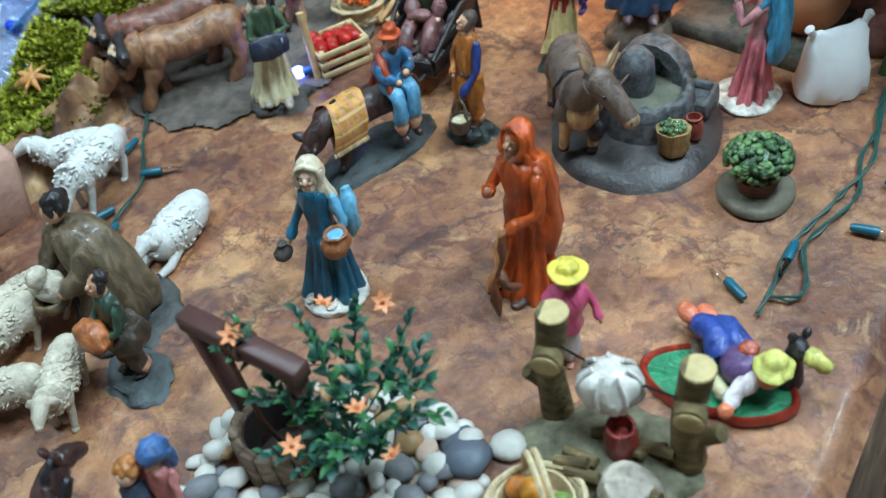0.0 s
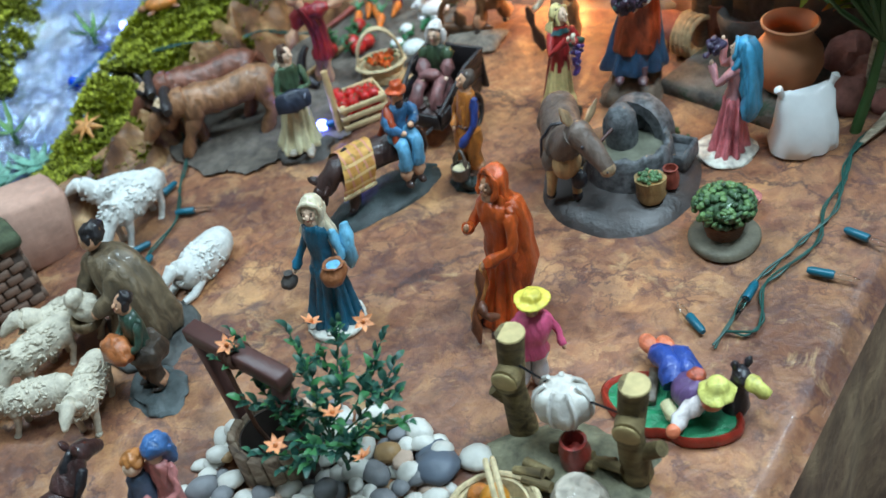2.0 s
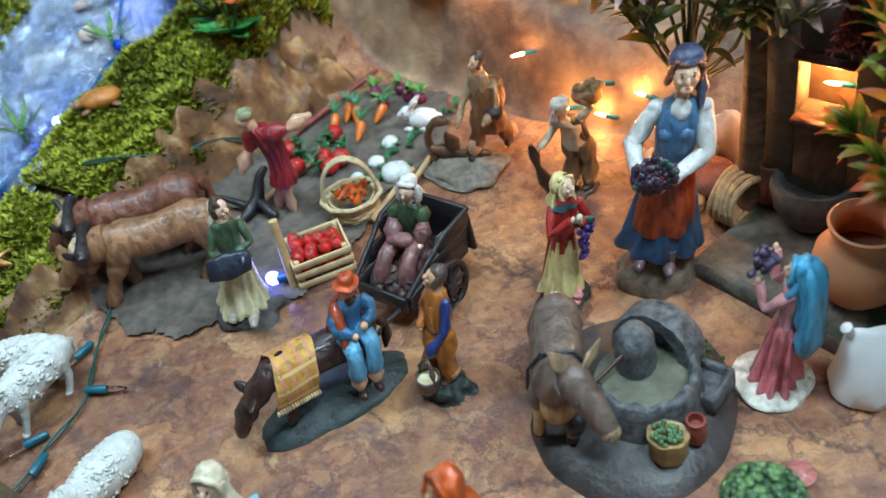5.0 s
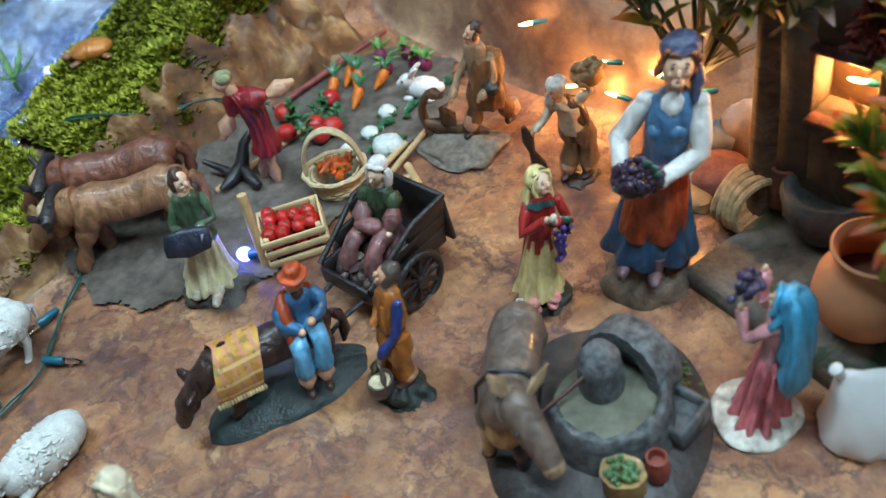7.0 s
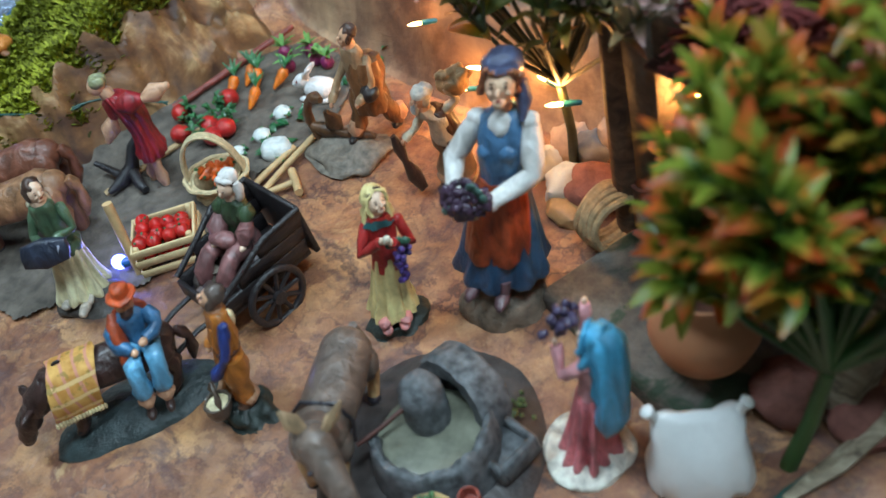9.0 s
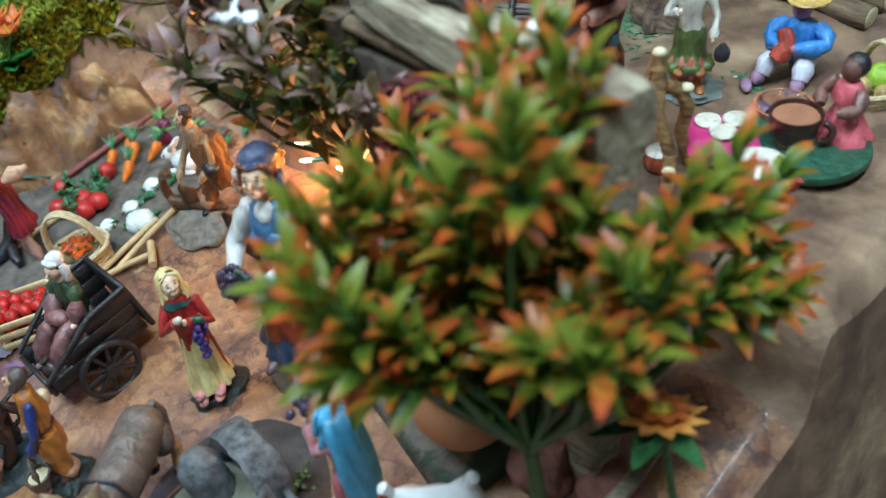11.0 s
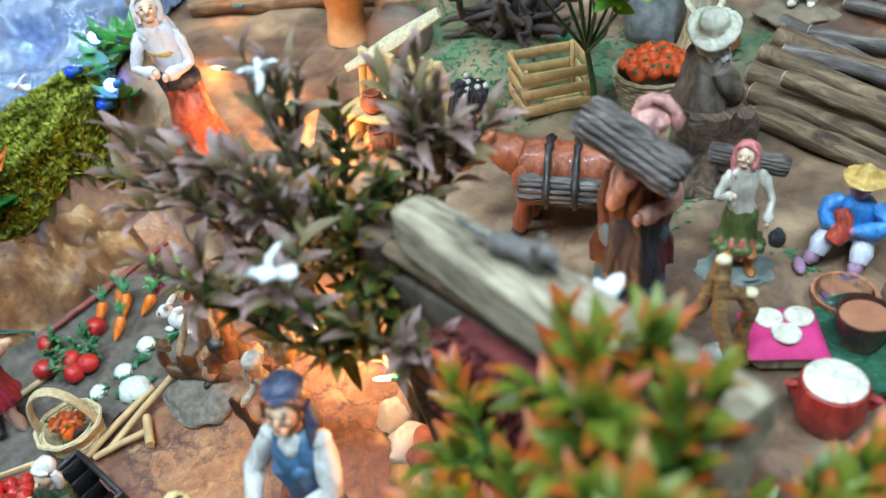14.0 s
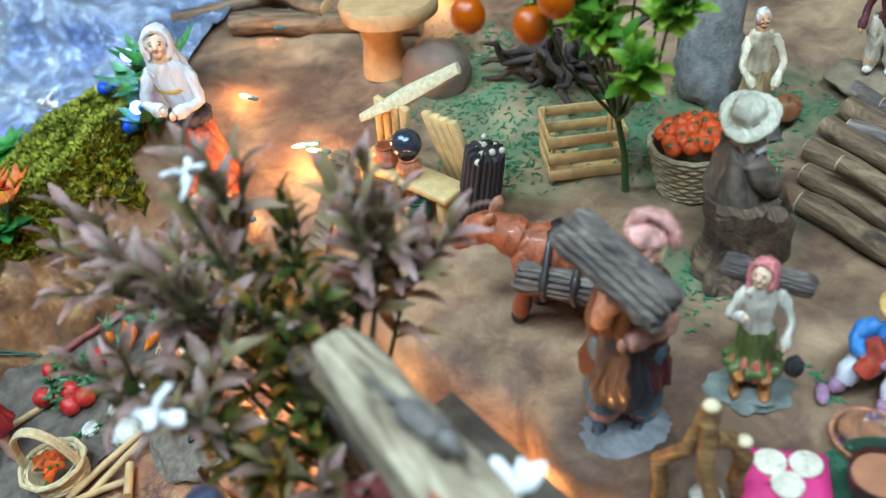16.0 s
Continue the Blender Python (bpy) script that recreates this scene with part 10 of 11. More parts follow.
def flute_player():
    b = B()
    b.ell((0.004, 0.004, 0.012), (0.013, 0.012, 0.012), 4, None, 14, 9)
    for s in (-1, 1):
        b.tube([(s * 0.008, 0, 0.026), (s * 0.016 - 0.004, -0.02, 0.026), (s * 0.018 - 0.006, -0.03, 0.012)], [0.0095, 0.009, 0.0075], 2, 11)
        b.tube([(s * 0.018 - 0.006, -0.03, 0.014), (s * 0.02 - 0.01, -0.036, 0.004)], [0.005, 0.0045], 0, 9)
        b.ell((s * 0.022 - 0.012, -0.044, 0.004), (0.0055, 0.012, 0.0045), 0, (0, 0, -s * 25), 11, 7)
        b.tube([(s * 0.014, 0, 0.056), (s * 0.026, -0.012, 0.044), (s * 0.006 - 0.004, -0.026, 0.042)], [0.0072, 0.0066, 0.005], 1, 10)
        b.ell((s * 0.006 - 0.006, -0.028, 0.042), 0.005, 0, None, 9, 7)
    b.stack([(0, 0, 0.02, 0.015, 0.0125), (0, 0, 0.036, 0.0145, 0.012), (0, -0.001, 0.055, 0.016, 0.012), (0, -0.002, 0.062, 0.007, 0.007)], 1, 22, 6, 0.05)
    b.ell((-0.002, -0.004, 0.073), (0.0092, 0.0098, 0.0108), 0, None, 16, 10)
    b.lathe([(0.002, 0.001), (0.02, 0.003), (0.0202, 0.0045), (0.011, 0.005), (0.008, 0.012), (0.0015, 0.018), (0.0005, 0.0182)], 3, 22, (0.001, -0.001, 0.078), 0.05)
    b.tube([(-0.012, -0.022, 0.058), (-0.006, -0.026, 0.046), (-0.012, -0.034, 0.032)], [0.006, 0.0068, 0.0085], 5, 10)
    figurine("seated_musician_figurine", "clay figurine of a seated musician in blue shirt and straw hat", b, [paint(168, 128, 156, 0.45, 0.15), paint(58, 134, 206, 0.4, 0.15), paint(214, 212, 224, 0.4, 0.1), paint(206, 166, 92, 0.5, 0.2), paint(20, 92, 56), paint(178, 62, 40)], up(0.4493, 1.0695, -10) @ Matrix.Scale(0.84, 4))


def cooking_girl():
    b = B()
    b.stack([(0, 0, 0, 0.022, 0.02), (0, 0, 0.008, 0.0185, 0.0165), (0, 0, 0.022, 0.011, 0.01), (0, 0, 0.03, 0.0075, 0.007)], 1, 24, 8, 0.08)
    b.stack([(0, 0, 0.026, 0.009, 0.008), (0, 0, 0.042, 0.011, 0.0088), (0, 0, 0.048, 0.005, 0.005)], 1, 20)
    b.ell((0, -0.001, 0.057), (0.008, 0.0084, 0.0094), 0, None, 14, 9)
    b.ell((0, 0.003, 0.059), (0.009, 0.0088, 0.0092), 2, None, 14, 9)
    for s in (-1, 1):
        b.tube([(s * 0.011, 0, 0.043), (s * 0.017, -0.008, 0.034), (s * 0.008, -0.018, 0.03)], [0.0046, 0.0042, 0.0034], 3, 9)
    figurine("cooking_girl_figurine", "clay girl figurine in pink dress sitting at the green mat", b, [paint(110, 72, 62), paint(214, 96, 106, 0.45, 0.15), paint(44, 36, 38), paint(124, 84, 74)], up(0.4818, 1.0079, -40, 0.008))


for make in (wood_carrier, wood_mule, stump_sitter, stick_woman, flute_player, cooking_girl):
    make()


# ---- upper terrace: meal on the ground ----
def meal():
    t = thing("green_mat", "round dark green board under mug and bowl", "board", up(0.4643, 0.9941, 0))
    part("disc", B().lathe([(0.002, 0), (0.046, 0), (0.048, 0.003), (0.047, 0.007), (0.002, 0.008)], 0, 44), paint(34, 84, 62, 0.5, 0.2), t)
    z = 0.008
    t = thing("clay_mug", "dark brown clay mug full of chocolate", "mug", up(0.4584, 0.9912, 0, z))
    part("body", B().lathe([(0.010, 0), (0.012, 0.004), (0.0165, 0.012), (0.019, 0.024), (0.0195, 0.028), (0.018, 0.028), (0.0172, 0.024), (0.001, 0.0235)], 0, 30), paint(70, 38, 32, 0.3, 0.25), t)
    part("foot_band", B().lathe([(0.0102, 0), (0.0118, 0.001), (0.0132, 0.006), (0.0122, 0.0065)], 0, 26), paint(186, 116, 80, 0.6), t)
    part("handle", B().tube([(0.018 + 0.009 * math.sin(u), 0, 0.014 + 0.008 * math.cos(u)) for u in (0.2 + 0.35 * j for j in range(9))], 0.0026, 0, 8), paint(70, 38, 32, 0.3, 0.25), t)
    part("drink", B().lathe([(0.0004, 0.020), (0.0166, 0.020), (0.0168, 0.0252), (0.0004, 0.0256)], 0, 26), plain("cocoa_top", lin(168, 112, 84), 0.4), t)
    t = thing("glass_bowl", "shallow clear glass bowl in a clay ring", "bowl", up(0.4483, 1.0253, 0))
    part("ring", B().lathe([(0.014, 0), (0.02, 0.002), (0.0225, 0.008), (0.0235, 0.0135), (0.0215, 0.0135), (0.0195, 0.008), (0.001, 0.004)], 0, 32), paint(186, 122, 86, 0.5), t)
    part("glass", B().ell((0, 0, 0.0125), (0.021, 0.021, 0.006), 0, None, 28, 12), CLEAR, t)
    t = thing("tortilla_cushion", "pink cloth bundle with three white tortillas", "bundle", up(0.4211, 0.9813, 18))
    b = B()
    b.box((0, 0, 0.013), (0.046, 0.04, 0.026), 0, None, 0.006)
    part("cushion", b, paint(190, 176, 150, 0.7), t)
    b = B()
    n, vs, fs = 10, [], []
    for i in range(n + 1):
        for j in range(n + 1):
            x, y = -0.027 + 0.054 * i / n, -0.024 + 0.048 * j / n
            edge = max(0, abs(x) - 0.021, abs(y) - 0.018)
            vs.append((x, y, 0.0275 - edge * 1.6 + 0.0008 * noise.noise(Vector((x, y, 0)) * 180)))
    for i in range(n):
        for j in range(n):
            a = i * (n + 1) + j
            fs.append((a, a + 1, a + n + 2, a + n + 1))
    b.add(vs, fs)
    part("cloth", b, plain("magenta_cloth", lin(206, 52, 118), 0.7, 0, 0.12, 200, 0.5), t)
    for x, y in ((-0.010, 0.006), (0.011, 0.007), (-0.001, -0.010)):
        part("tortilla", B().lathe([(0.0005, 0), (0.0098, 0), (0.0102, 0.001), (0.0095, 0.0022), (0.0005, 0.0026)], 0, 24, (x, y, 0.0282), 0.02), paint(226, 216, 196, 0.6, 0.1), t)
    t = thing("red_drum_pot", "red clay pot closed with a white lid", "pot", up(0.4469, 0.9408, 0))
    part("body", B().lathe([(0.014, 0), (0.019, 0.003), (0.022, 0.014), (0.0225, 0.026), (0.021, 0.036), (0.019, 0.037)], 0, 32), paint(166, 48, 40, 0.35, 0.25), t)
    part("lid", B().lathe([(0.0004, 0.040), (0.017, 0.0395), (0.0195, 0.038), (0.019, 0.0355), (0.001, 0.035)], 0, 32), paint(224, 214, 196, 0.6, 0.1), t)
    for s in (-1, 1):
        part("ear", B().tube([(s * 0.021, 0, 0.03), (s * 0.027, 0, 0.028), (s * 0.0225, 0, 0.02)], 0.003, 0, 8), paint(166, 48, 40, 0.35, 0.25), t)
    t = thing("twig_tripod", "brown varnished tripod of forked twigs over a small pot", "tripod", up(0.3899, 0.9569, 10))
    vine = bark_material("varnished_vine", lin(84, 58, 34), lin(140, 104, 62), lin(176, 140, 92), 140.0)
    for pts in (((0.0, 0.0, 0.10), (0.001, -0.012, 0.06), (0.012, -0.018, 0.03), (0.012, -0.024, 0.0)), ((0.0, 0.0, 0.10), (-0.010, 0.0, 0.062), (-0.026, 0.002, 0.045), (-0.023, 0.0, 0.022), (-0.026, 0.002, 0.0)), ((0.004, 0.0, 0.075), (0.014, 0.006, 0.07), (0.022, 0.008, 0.055), (0.018, 0.01, 0.03), (0.026, 0.014, 0.0))):
        part("leg", B().tube(pts, [0.0055, 0.005, 0.0052, 0.005, 0.0045][:len(pts)], 0, 11), vine, t)
    for x, y, zz in ((0.0, -0.001, 0.102), (0.012, -0.026, 0.02), (0.02, 0.006, 0.071)):
        part("cut_end", B().ell((x, y, zz), (0.0052, 0.0046, 0.0036), 0, None, 12, 8), plain("pale_twig_cut", lin(216, 200, 164), 0.6), t)
    t = thing("small_lidded_pot", "little red clay pot with white lid under the tripod", "pot", up(0.392, 0.9612, 0))
    part("body", B().lathe([(0.006, 0), (0.0105, 0.003), (0.0115, 0.01), (0.0095, 0.016)], 0, 22), paint(172, 78, 52), t)
    part("lid", B().lathe([(0.0004, 0.019), (0.0085, 0.0185), (0.0105, 0.0165), (0.001, 0.0155)], 0, 22), paint(220, 212, 198, 0.6), t)


meal()
fruit_basket("gourd_basket", "cream straw basket with a green gourd", up(0.4938, 1.0557, 40), ((0.004, 0.0, 0.018, 0.011, (158, 200, 62)), (-0.01, 0.002, 0.012, 0.008, (196, 168, 110)), (0.0, -0.01, 0.011, 0.007, (180, 150, 90))), 1.1)


# ---- upper terrace: logs, crates, orange tree ----
def log_on(name, label, a, e, r, mat, group, dz=0.0):
    pa, pe = Vector((*a, ground_z(*a) + r * 0.92 + dz)), Vector((*e, ground_z(*e) + r * 0.92 + dz))
    n = (pe - pa)
    m = Matrix.Translation(pa) @ n.to_track_quat("X", "Z").to_matrix().to_4x4()
    t = thing(name, label, "log", m, group)
    L = n.length
    b = B().tube([(L * k / 8, r * 0.12 * math.sin(k * 1.7 + a[0] * 90), r * 0.1 * math.sin(k + a[1] * 70)) for k in range(9)], [r * (1 + 0.05 * math.sin(k * 2.1)) for k in range(9)], 0, 16)
    b.v = [tuple(Vector(v) + Vector((0, v[1], v[2])) * 0.16 * noise.noise(Vector((v[0] * 90 + a[0] * 50, v[1] * 120, v[2] * 120)))) for v in b.v]
    part("trunk", b, mat, t)
    for x, s in ((0, -1), (L, 1)):
        part("cut_face", B().ell((x + s * 0.0004, 0 if x == 0 else r * 0.12 * math.sin(8 * 1.7 + a[0] * 90), 0 if x == 0 else r * 0.1 * math.sin(8 + a[1] * 70)), (0.0014, r * 0.9, r * 0.9), 0, None, 16, 8), plain("log_cut_rings", lin(176, 160, 128), 0.7, 0, 0.25, 160), t)


for a, e, r, dz in (((0.4861, 1.1289), (0.3834, 1.1841), 0.008, 0), ((0.4957, 1.1479), (0.3791, 1.2137), 0.0077, 0), ((0.4921, 1.1664), (0.3756, 1.2403), 0.0085, 0), ((0.5119, 1.1795), (0.3794, 1.2639), 0.0073, 0), ((0.5251, 1.1992), (0.3868, 1.2874), 0.0078, 0), ((0.4848, 1.1592), (0.401, 1.206), 0.0063, 0.016)):
    log_on("thick_log", "brown barked log with pale sawn end in the terrace pile", a, e, r, BARK, "log pile", dz)
log_on("thin_log", "thin dark branch lying behind the logs", (0.5032, 1.2032), (0.3869, 1.3155), 0.007, TWIG, "log pile")
log_on("thin_log", "thin dark branch lying on the pile", (0.4851, 1.2219), (0.394, 1.2637), 0.0055, TWIG, "log pile", 0.006)
log_on("thin_log", "thin dark twig across the logs", (0.5326, 1.2398), (0.4087, 1.293), 0.0055, TWIG, "log pile", 0.004)
log_on("thin_log", "thin dark twig behind the logs", (0.5474, 1.2691), (0.4308, 1.3297), 0.0052, TWIG, "log pile")

slat_crate("empty_crate", "empty pale slatted wooden crate on the terrace", up(0.2424, 1.183, 34), 0.064, 0.05, 0.05, plain("honey_crate_wood", lin(206, 170, 116), 0.6, 0, 0.2, 120))


def orange_basket():
    t = thing("orange_basket", "tall woven basket heaped with small oranges", "basket", up(0.3133, 1.185, 0))
    straw = plain("grey_wicker", lin(164, 146, 116), 0.75, 0, 0.3, 220, 0.9)
    b = B()
    for k in range(11):
        z, r = 0.002 + 0.0042 * k, 0.026 + 0.0009 * k
        b.tube([(r * (1 + 0.02 * math.sin(14 * a + 3.14 * k)) * math.cos(a), r * (1 + 0.02 * math.sin(14 * a + 3.14 * k)) * math.sin(a), z) for a in (6.2832 * j / 56 for j in range(57))], 0.0024, 0, 6)
    b.lathe([(0.001, 0.001), (0.025, 0.001), (0.034, 0.044), (0.032, 0.044), (0.024, 0.003)], 0, 28)
    part("weave", b, straw, t)
    rnd = random.Random(41)
    for i in range(30):
        a, r = i * 2.4, 0.027 * math.sqrt(i / 30)
        b = B().ell((0, 0, 0), (0.0074, 0.0074, 0.007), 0, None, 14, 9)
        b.ell((0, 0, 0.0076), (0.0022, 0.0022, 0.0012), 1, None, 7, 5)
        part("orange", b, [paint(220, 84, 30, 0.4, 0.2), LEAF], t, "", pose(r * math.cos(a), r * math.sin(a), 0.060 - 0.45 * r + rnd.random() * 0.006, rnd.uniform(-50, 50), rnd.uniform(-50, 50), 0))


orange_basket()
CIT = [leaf_mesh("leaf", 0.021, 0.0142, d, CITRUS) for d in (0.05, 0.2)]
leafy_tree("orange_tree", "artificial orange tree with glossy green leaves", (0.2767, 1.1692, ground_z(0.2767, 1.1692)), (0.2826, 1.166, 0.1311),
           [(0.3378, 1.0784, 0.2252), (0.2911, 1.1126, 0.261), (0.3116, 1.0924, 0.2759), (0.3333, 1.1214, 0.2689), (0.2718, 1.1192, 0.2553), (0.2999, 1.1325, 0.2421), (0.3364, 1.1393, 0.236), (0.2824, 1.0928, 0.2799), (0.3538, 1.105, 0.2569), (0.3179, 1.0989, 0.2403), (0.2633, 1.1549, 0.2443)], CIT, STEM, 15, 18, 240, 0.037, 0.74, 0.95, 0.0022)
for i, (x, y, z) in enumerate(((0.2568, 1.0816, 0.2527), (0.2905, 1.0798, 0.249), (0.3101, 1.0727, 0.2674))):
    t = thing("toy_orange", "glossy plastic orange hanging in the orange tree", "fruit", pose(x, y, z) @ Matrix.Scale(0.74, 4), "oranges in the tree")
    part("fruit", B().ell((0, 0, 0), (0.0115, 0.0115, 0.013), 0, None, 22, 14), plain("glossy_orange_plastic", lin(171.0956, 75.982, -19.1476), 0.25, 0, 0.06, 120, 0.3), t)
    part("stalk", B().tube([(0, 0, 0.015), (0.004, 0.012, 0.022), (0.012, 0.04, 0.03)], 0.0012, 0, 6), STEM, t)


# ---- upper terrace: lady by the stream, stool, tools, hermit ----
def stream_lady():
    b = B()
    mound(b, 4, 0.2, 0.15, 0.04, 51.0, (0.0, 0.03))
    h = human(b, 0, 1, 2, 3, 5, True, (-0.09, -0.02), [(1, (-0.2, -0.01, 0.74), (-0.26, -0.06, 0.6), (-0.12, -0.16, 0.6)), (1, (0.04, -0.01, 0.74), (0.1, -0.06, 0.6), (-0.04, -0.16, 0.58))], 0.18, z0=0.08, girth=1.2, head=1.1, face=(10, 14))
    hood(b, h, 1, 1.16, 0.74, 0.0, 0.12, (10, 14))
    b.stack([(-0.026, 0, 0.46, 0.096, 0.085), (-0.036, 0, 0.56, 0.078, 0.068)], 6, 24, 5, 0.04)
    b.stack([(-0.062, -0.01, 0.655, 0.088, 0.07), (-0.066, -0.01, 0.675, 0.088, 0.07)], 7, 24)
    b.stack([(0.02, -0.1, 0.2, 0.06, 0.03), (0.02, -0.09, 0.46, 0.05, 0.03)], 2, 16, 4, 0.1)
    figurine("stream_lady_figurine", "painted lady figurine in white veil and coral skirt by the stream", scaled(b, 0.186),
             [PALE, paint(222, 218, 222, 0.4, 0.08), paint(206, 92, 62, 0.4, 0.25), HAIR, plain("lady_tan_base", lin(176, 130, 84), 0.6, 0, 0.25), paint(206, 160, 130), paint(64, 58, 70), paint(206, 160, 80)], up(0.0119, 1.0781, 28), "", 0.0012)


stream_lady()


def stool():
    t = thing("log_stool", "small round stool cut from pale wood", "stool", up(0.0616, 1.2473, 0))
    pale = plain("sawn_pale_wood", lin(190, 150, 106), 0.65, 0, 0.15, 90)
    part("seat", B().lathe([(0.002, 0.066), (0.044, 0.066), (0.05, 0.07), (0.051, 0.082), (0.048, 0.086), (0.001, 0.0865)], 0, 40, (0, 0, 0), 0.02), pale, t)
    b = B().lathe([(0.026, 0), (0.024, 0.012), (0.02, 0.035), (0.026, 0.06), (0.034, 0.068)], 0, 28, (-0.012, 0, 0), 0.04)
    part("foot", b, pale, t)
    b = B().rock((0, 0, 0), (0.036, 0.028, 0.035), 0, 0.2, 4.0, 20, 12, 0.5)
    tagged(part("grey_boulder", b, plain("brown_grey_boulder", lin(116, 96, 84), 0.7, 0, 0.2), None, "", up(0.1003, 1.2416, 0)), "smooth brown grey boulder beside the stool", "stone")


stool()


def tool_stall():
    t = thing("tool_stall", "stall of pale boards with pots and stick bundles", "stall", up(0.1581, 1.1154, -12))
    pale = plain("stall_boards", lin(196, 168, 118), 0.65, 0, 0.2, 100)
    for k in range(4):
        part("board", B().box((-0.05 + 0.01 * k, 0.01, 0.045), (0.0085, 0.006, 0.09), 0, (12, 16, 0)), pale, t)
        part("board", B().box((0.022 + 0.0095 * k, 0.012, 0.045), (0.0085, 0.006, 0.088), 0, (8, -14, 0)), pale, t)
    part("broom", B().tube([(-0.05, -0.012, 0.07), (-0.01, 0.01, 0.095), (0.03, 0.03, 0.122)], [0.004, 0.009, 0.006], 0, 9, True, 0.6), plain("broom_straw", lin(206, 192, 158), 0.8, 0, 0.25, 240, 0.8), t)
    part("bench", B().box((0, -0.012, 0.03), (0.11, 0.03, 0.006)), pale, t)
    for x in (-0.045, 0.045):
        part("bench_leg", B().box((x, -0.012, 0.014), (0.008, 0.024, 0.03)), pale, t)
    for x, y, z, r, c in ((-0.022, -0.014, 0.033, 0.012, (166, 92, 62)), (0.006, -0.016, 0.033, 0.011, (176, 110, 78)), (-0.008, -0.03, 0.004, 0.014, (158, 86, 58)), (0.026, -0.03, 0.004, 0.012, (40, 72, 62))):
        part("pot", B().lathe([(r * 0.5, 0), (r, r * 0.6), (r * 0.95, r * 1.1), (r * 0.6, r * 1.5), (r * 0.75, r * 1.7), (r * 0.55, r * 1.7), (r * 0.4, r)], 0, 22, (x, y, z)), paint(*c, 0.4), t)
    part("glass_ball", B().ell((0.0, -0.01, 0.06), 0.0135, 0, None, 20, 14), plain("dark_mirror_ball", lin(70, 78, 92), 0.12, 0.6), t)
    b = B()
    sticks(b, (0.062, 0.004, 0.0), (0.07, 0.01, 0.066), 0.016, 20, 0, 12, 0.0034)
    bun = part("stick_bunch", b, plain("charcoal_sticks", lin(48, 44, 46), 0.7, 0, 0.3, 120), t)
    b = B()
    rnd = random.Random(6)
    for k in range(14):
        b.ell((0.07 + rnd.gauss(0, 0.008), 0.01 + rnd.gauss(0, 0.008), 0.067 + rnd.gauss(0, 0.002)), 0.003, 0, None, 7, 5)
    tagged(part("stick_ends", b, plain("white_stick_ends", lin(206, 196, 180), 0.7), bun), kind="stuff")
    part("plank", B().box((-0.04, -0.07, 0.02), (0.016, 0.11, 0.008), 0, (16, 0, 32)), BARK, t)


tool_stall()


def roots():
    b = B()
    rnd = random.Random(19)
    for k in range(26):
        a = rnd.uniform(0, 6.28)
        p = Vector((rnd.gauss(0, 0.02), rnd.gauss(0, 0.014), rnd.uniform(0.004, 0.03)))
        pts = [p]
        d = Vector((math.cos(a), math.sin(a) * 0.7, rnd.uniform(0.1, 1.3))).normalized()
        for j in range(5):
            d = (d + Vector((rnd.gauss(0, 0.4), rnd.gauss(0, 0.4), rnd.gauss(-0.1, 0.4)))).normalized()
            pts.append(pts[-1] + d * 0.018)
            pts[-1].z = max(pts[-1].z, 0.003)
        b.tube(pts, [0.006, 0.0055, 0.005, 0.004, 0.003, 0.0015], 0, 8)
    tagged(part("root_tangle", b, plain("dark_driftwood", lin(66, 54, 50), 0.75, 0, 0.35, 90, 0.8), None, "", up(0.1859, 1.2701, 0)), "tangle of dark driftwood roots behind the orange tree", "driftwood")
    for i, (x, y, h, r) in enumerate(((-0.0442, 1.2767, 20, 0.0104), (-0.0806, 1.2993, -12, 0.0089), (-0.0075, 1.2984, 8, 0.0081), (-0.0585, 1.336, 0, 0.0089), (-0.1244, 1.2925, 40, 0.0059))):
        a, e = (x - 0.06 * math.cos(radians(h)), y - 0.06 * math.sin(radians(h))), (x + 0.06 * math.cos(radians(h)), y + 0.06 * math.sin(radians(h)))
        log_on("driftwood_log", "dark split log in the wood stack behind the stream", a, e, r, BARK, "wood stack", 0.012 * (i % 2) + 0.02 * (i == 3))


roots()


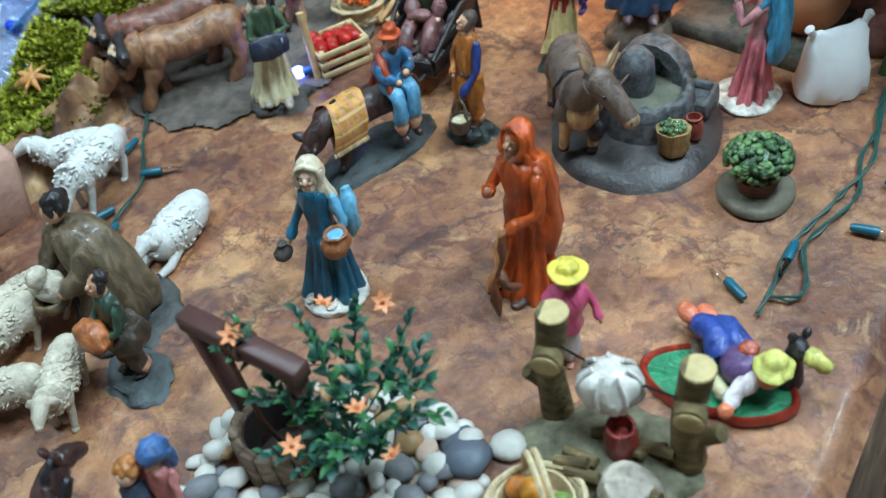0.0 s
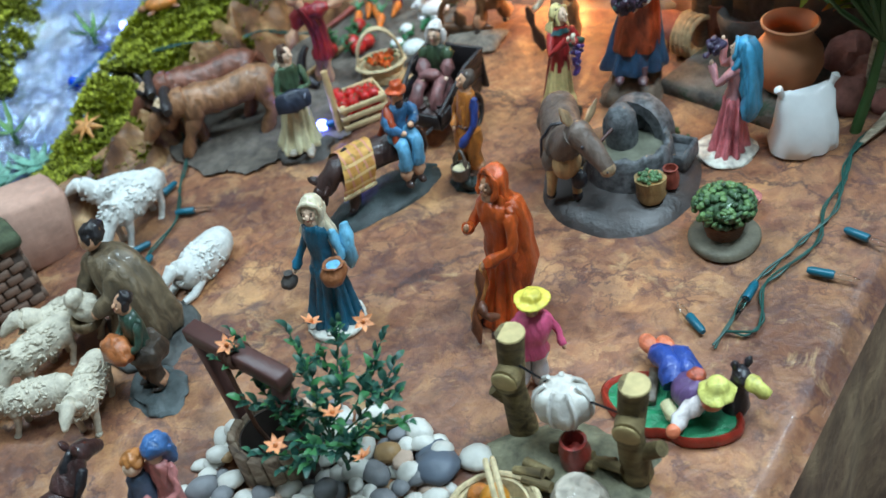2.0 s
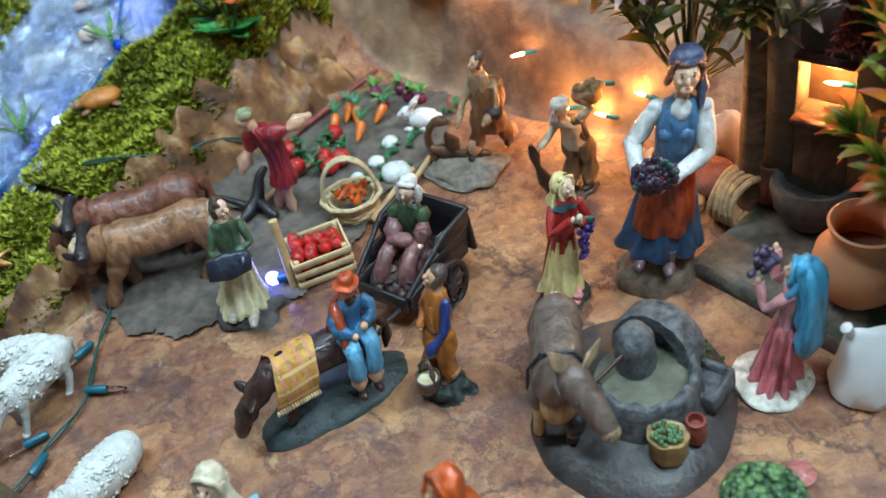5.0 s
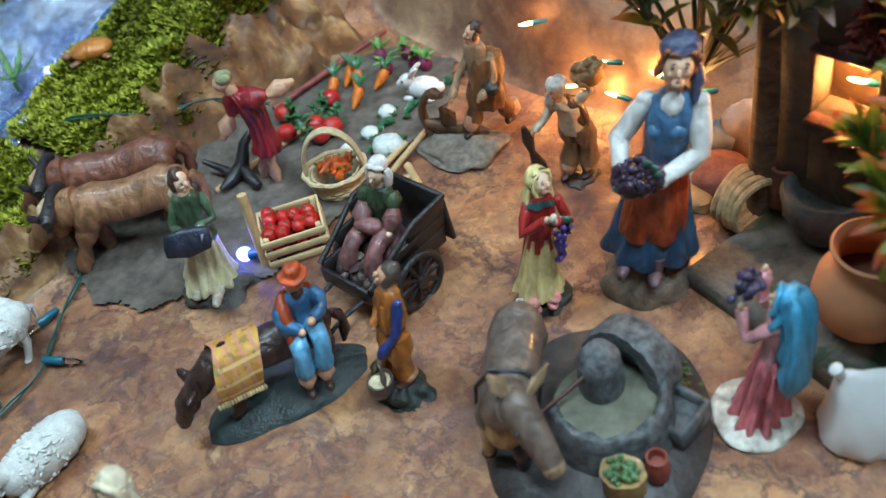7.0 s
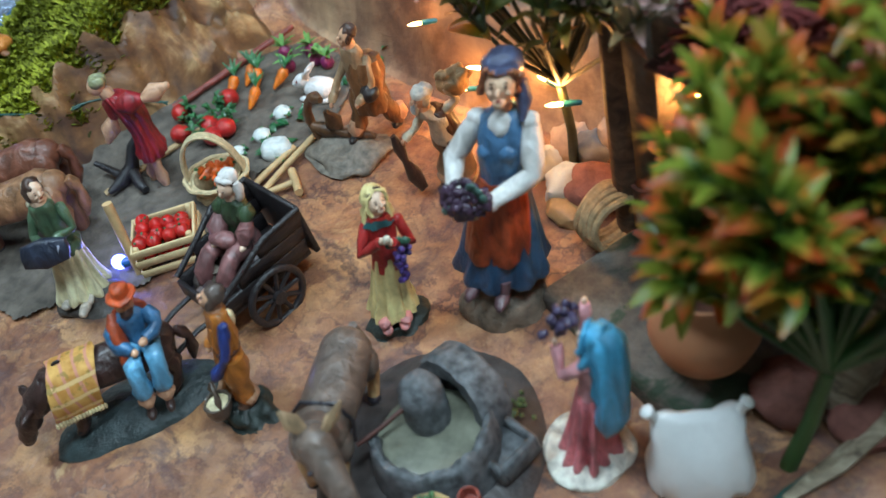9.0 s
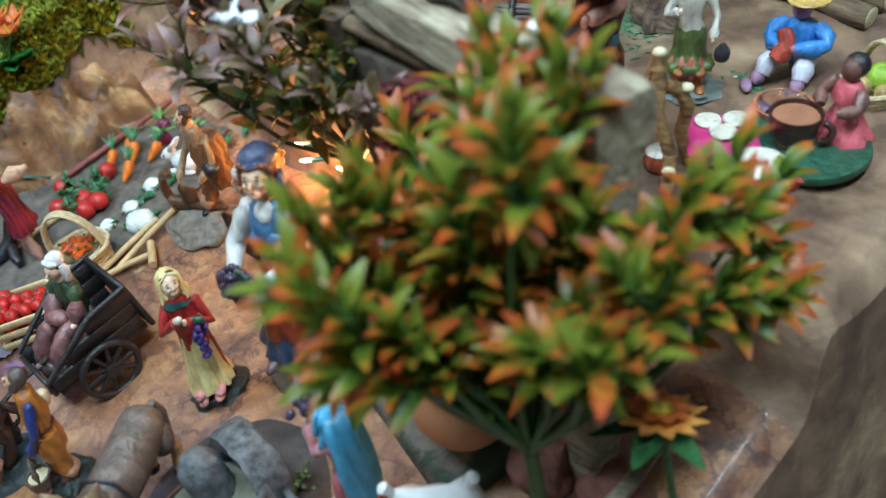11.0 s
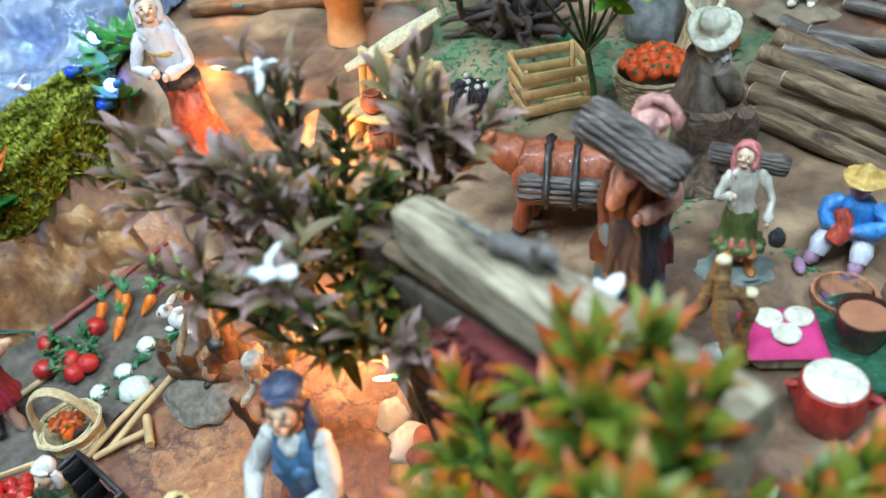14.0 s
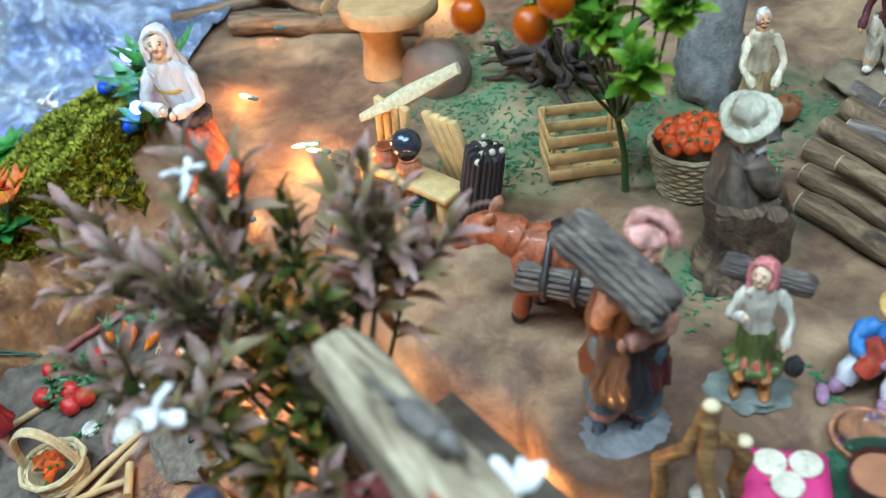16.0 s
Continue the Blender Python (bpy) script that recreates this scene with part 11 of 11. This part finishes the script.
def hermit():
    b = B()
    mound(b, 4, 0.3, 0.24, 0.12, 61.0)
    h = human(b, 0, 1, 2, 3, 5, True, (-0.03, -0.08), [(1, (-0.13, -0.05, 0.72), (-0.2, -0.14, 0.56), (-0.1, -0.24, 0.44)), (1, (0.13, -0.05, 0.72), (0.2, -0.12, 0.56), (0.1, -0.22, 0.42))], 0.17, z0=0.1, girth=1.2)
    b.box((0.2, -0.12, 0.2), (0.16, 0.14, 0.14), 6, (0, 0, 15))
    figurine("hermit_figurine", "painted figurine of an old man in cream working by a box", scaled(b, 0.125), [SKIN, paint(216, 202, 176, 0.5, 0.15), paint(184, 160, 120, 0.5), paint(220, 216, 210), ROCKY, paint(60, 50, 44), paint(146, 92, 58)], up(0.3297, 1.2645, 30))
    b = B().rock((0, 0, 0), (0.034, 0.03, 0.075), 0, 0.4, 7.0, 20, 14, 0.5)
    tagged(part("grey_rock_pillar", b, STONE, None, "", up(0.2955, 1.2871, 0)), "tall rough grey rock behind the basket", "stone")
    b = B()
    mound(b, 4, 0.36, 0.26, 0.1, 71.0)
    human(b, 0, 1, 2, 3, 5, False, (0, -0.04), [(1, (-0.13, 0, 0.74), (-0.2, -0.06, 0.58), (-0.2, -0.14, 0.44)), (1, (0.13, 0, 0.74), (0.2, -0.06, 0.58), (0.18, -0.14, 0.44))], z0=0.1, girth=1.1)
    figurine("campfire_man_figurine", "painted figurine of a man in maroon tunic standing on rock", scaled(b, 0.13), [SKIN, paint(96, 40, 48), paint(206, 190, 170), HAIR, plain("campfire_rock", lin(128, 112, 92), 0.65, 0, 0.35), paint(214, 206, 196)], up(0.3979, 1.3301, -10))
    b = B()
    rnd = random.Random(8)
    for k in range(9):
        a = k * 0.7
        b.tube([(0.03 * math.cos(a), 0.03 * math.sin(a), 0.004), (0.004 * math.cos(a + 1), 0.004 * math.sin(a + 1), 0.045)], [0.006, 0.004], 0, 8)
    tagged(part("campfire_wood", b, plain("charred_wood", lin(58, 46, 42), 0.8, 0, 0.4, 100), None, "", up(0.4491, 1.3479, 0)), "charred campfire sticks stacked on end", "campfire")


hermit()


def grass_stain():
    """Thin green flock scattered over the terrace paper."""
    rnd = np.random.RandomState(7)
    spots = [(0.211, 1.1922, 0.037, 0.037), (0.1454, 1.2152, 0.0444, 0.037), (0.2842, 1.2134, 0.0444, 0.0296), (0.3457, 1.1019, 0.0222, 0.0333), (0.1817, 1.1557, 0.037, 0.0222), (0.3284, 1.2941, 0.0518, 0.0296), (0.2406, 1.2583, 0.0592, 0.037), (0.3572, 1.2125, 0.0148, 0.037), (0.4186, 1.0603, 0.0104, 0.0059), (0.4295, 1.0491, 0.0074, 0.0059), (0.1239, 1.3041, 0.074, 0.037)]
    V, F = [], []
    for cx, cy, sx, sy in spots:
        for k in range(int(110000 * sx * sy) + 6):
            x, y = cx + rnd.randn() * sx * 0.55, cy + rnd.randn() * sy * 0.55
            z = ground_z(x, y) + 0.0006
            a, l = rnd.rand() * 6.28, 0.002 + 0.003 * rnd.rand()
            ca, sa, n = math.cos(a), math.sin(a), len(V)
            V += [(x - sa * 0.0008, y + ca * 0.0008, z), (x + sa * 0.0008, y - ca * 0.0008, z), (x + ca * l + sa * 0.0006, y + sa * l - ca * 0.0006, z + 0.0016 * rnd.rand()), (x + ca * l * 1.5, y + sa * l * 1.5, z + 0.001)]
            F.append((n, n + 1, n + 2, n + 3))
    me = bpy.data.meshes.new("green_flock")
    me.from_pydata(V, [], F)
    me.materials.append(paint(44, 118, 78, 0.8, 0.35))
    tagged(new("green_flock", me), "green flock scattered over the brown terrace paper", "flock", kind="stuff")


grass_stain()


# ---- doves and the paper flower ----
def dove(x, y, z, heading, k=1.0):
    b = B()
    b.ell((0, 0, 0.004), (0.0085, 0.0042, 0.0042), 0, (0, 15, 0), 14, 9)
    b.ell((-0.009, 0, 0.0075), (0.0034, 0.003, 0.003), 0, None, 10, 7)
    b.tube([(-0.0115, 0, 0.0075), (-0.0145, 0, 0.007)], [0.001, 0.0003], 0, 6)
    for s in (-1, 1):
        b.tube([(0, s * 0.003, 0.006), (0.004, s * 0.009, 0.011), (0.009, s * 0.013, 0.013)], [0.004, 0.0048, 0.001], 0, 9, True, 0.3)
    b.tube([(0.007, 0, 0.003), (0.013, 0, 0.002), (0.017, 0, 0.0025)], [0.003, 0.004, 0.003], 0, 9, True, 0.3)
    figurine("white_dove", "small white plastic dove perched among the leaves", scaled(b, k), [paint(232, 234, 238, 0.4, 0.05)], pose(x, y, z, 0, 0, heading), "white doves")


for x, y, z, h in ((0.2678, 0.8325, 0.253, 20), (0.2353, 0.911, 0.2854, -60), (0.3767, 0.8635, 0.2192, 100), (-0.1611, 1.0995, 0.1538, 10)):
    dove(x, y, z, h, 0.66)


def paper_flower():
    x, y = 0.435, 0.788
    t = thing("paper_flower", "orange and yellow paper flower on a green leaf", "flower", pose(x, y, 0.085, -25, 5, 0))
    for ring, (n, r, z, c) in enumerate(((11, 0.021, 0.0, (232, 160, 76)), (9, 0.014, 0.003, (226, 118, 60)))):
        for k in range(n):
            a = 6.2832 * (k + 0.5 * ring) / n
            b = B()
            leaf(b, (0.003 * math.cos(a), 0.003 * math.sin(a), z), (r * math.cos(a), r * math.sin(a), z + 0.003), 0.0085, 0, -0.2, 4)
            part("petal", b, paint(*c, 0.6, 0.15), t)
    part("heart", B().ell((0, 0, 0.005), (0.0055, 0.0055, 0.003), 0, None, 14, 8), paint(238, 200, 60, 0.6), t)
    b = B()
    for a in (3.6, 4.6, 5.6):
        leaf(b, (0, 0, -0.002), (0.03 * math.cos(a), 0.03 * math.sin(a), -0.008), 0.012, 0, -0.1, 5)
    b.tube([(0, 0, 0), (0.004, 0.01, -0.03), (0.01, 0.03, -0.09)], 0.0018, 0, 7)
    part("leaves", b, LEAF, t)


paper_flower()
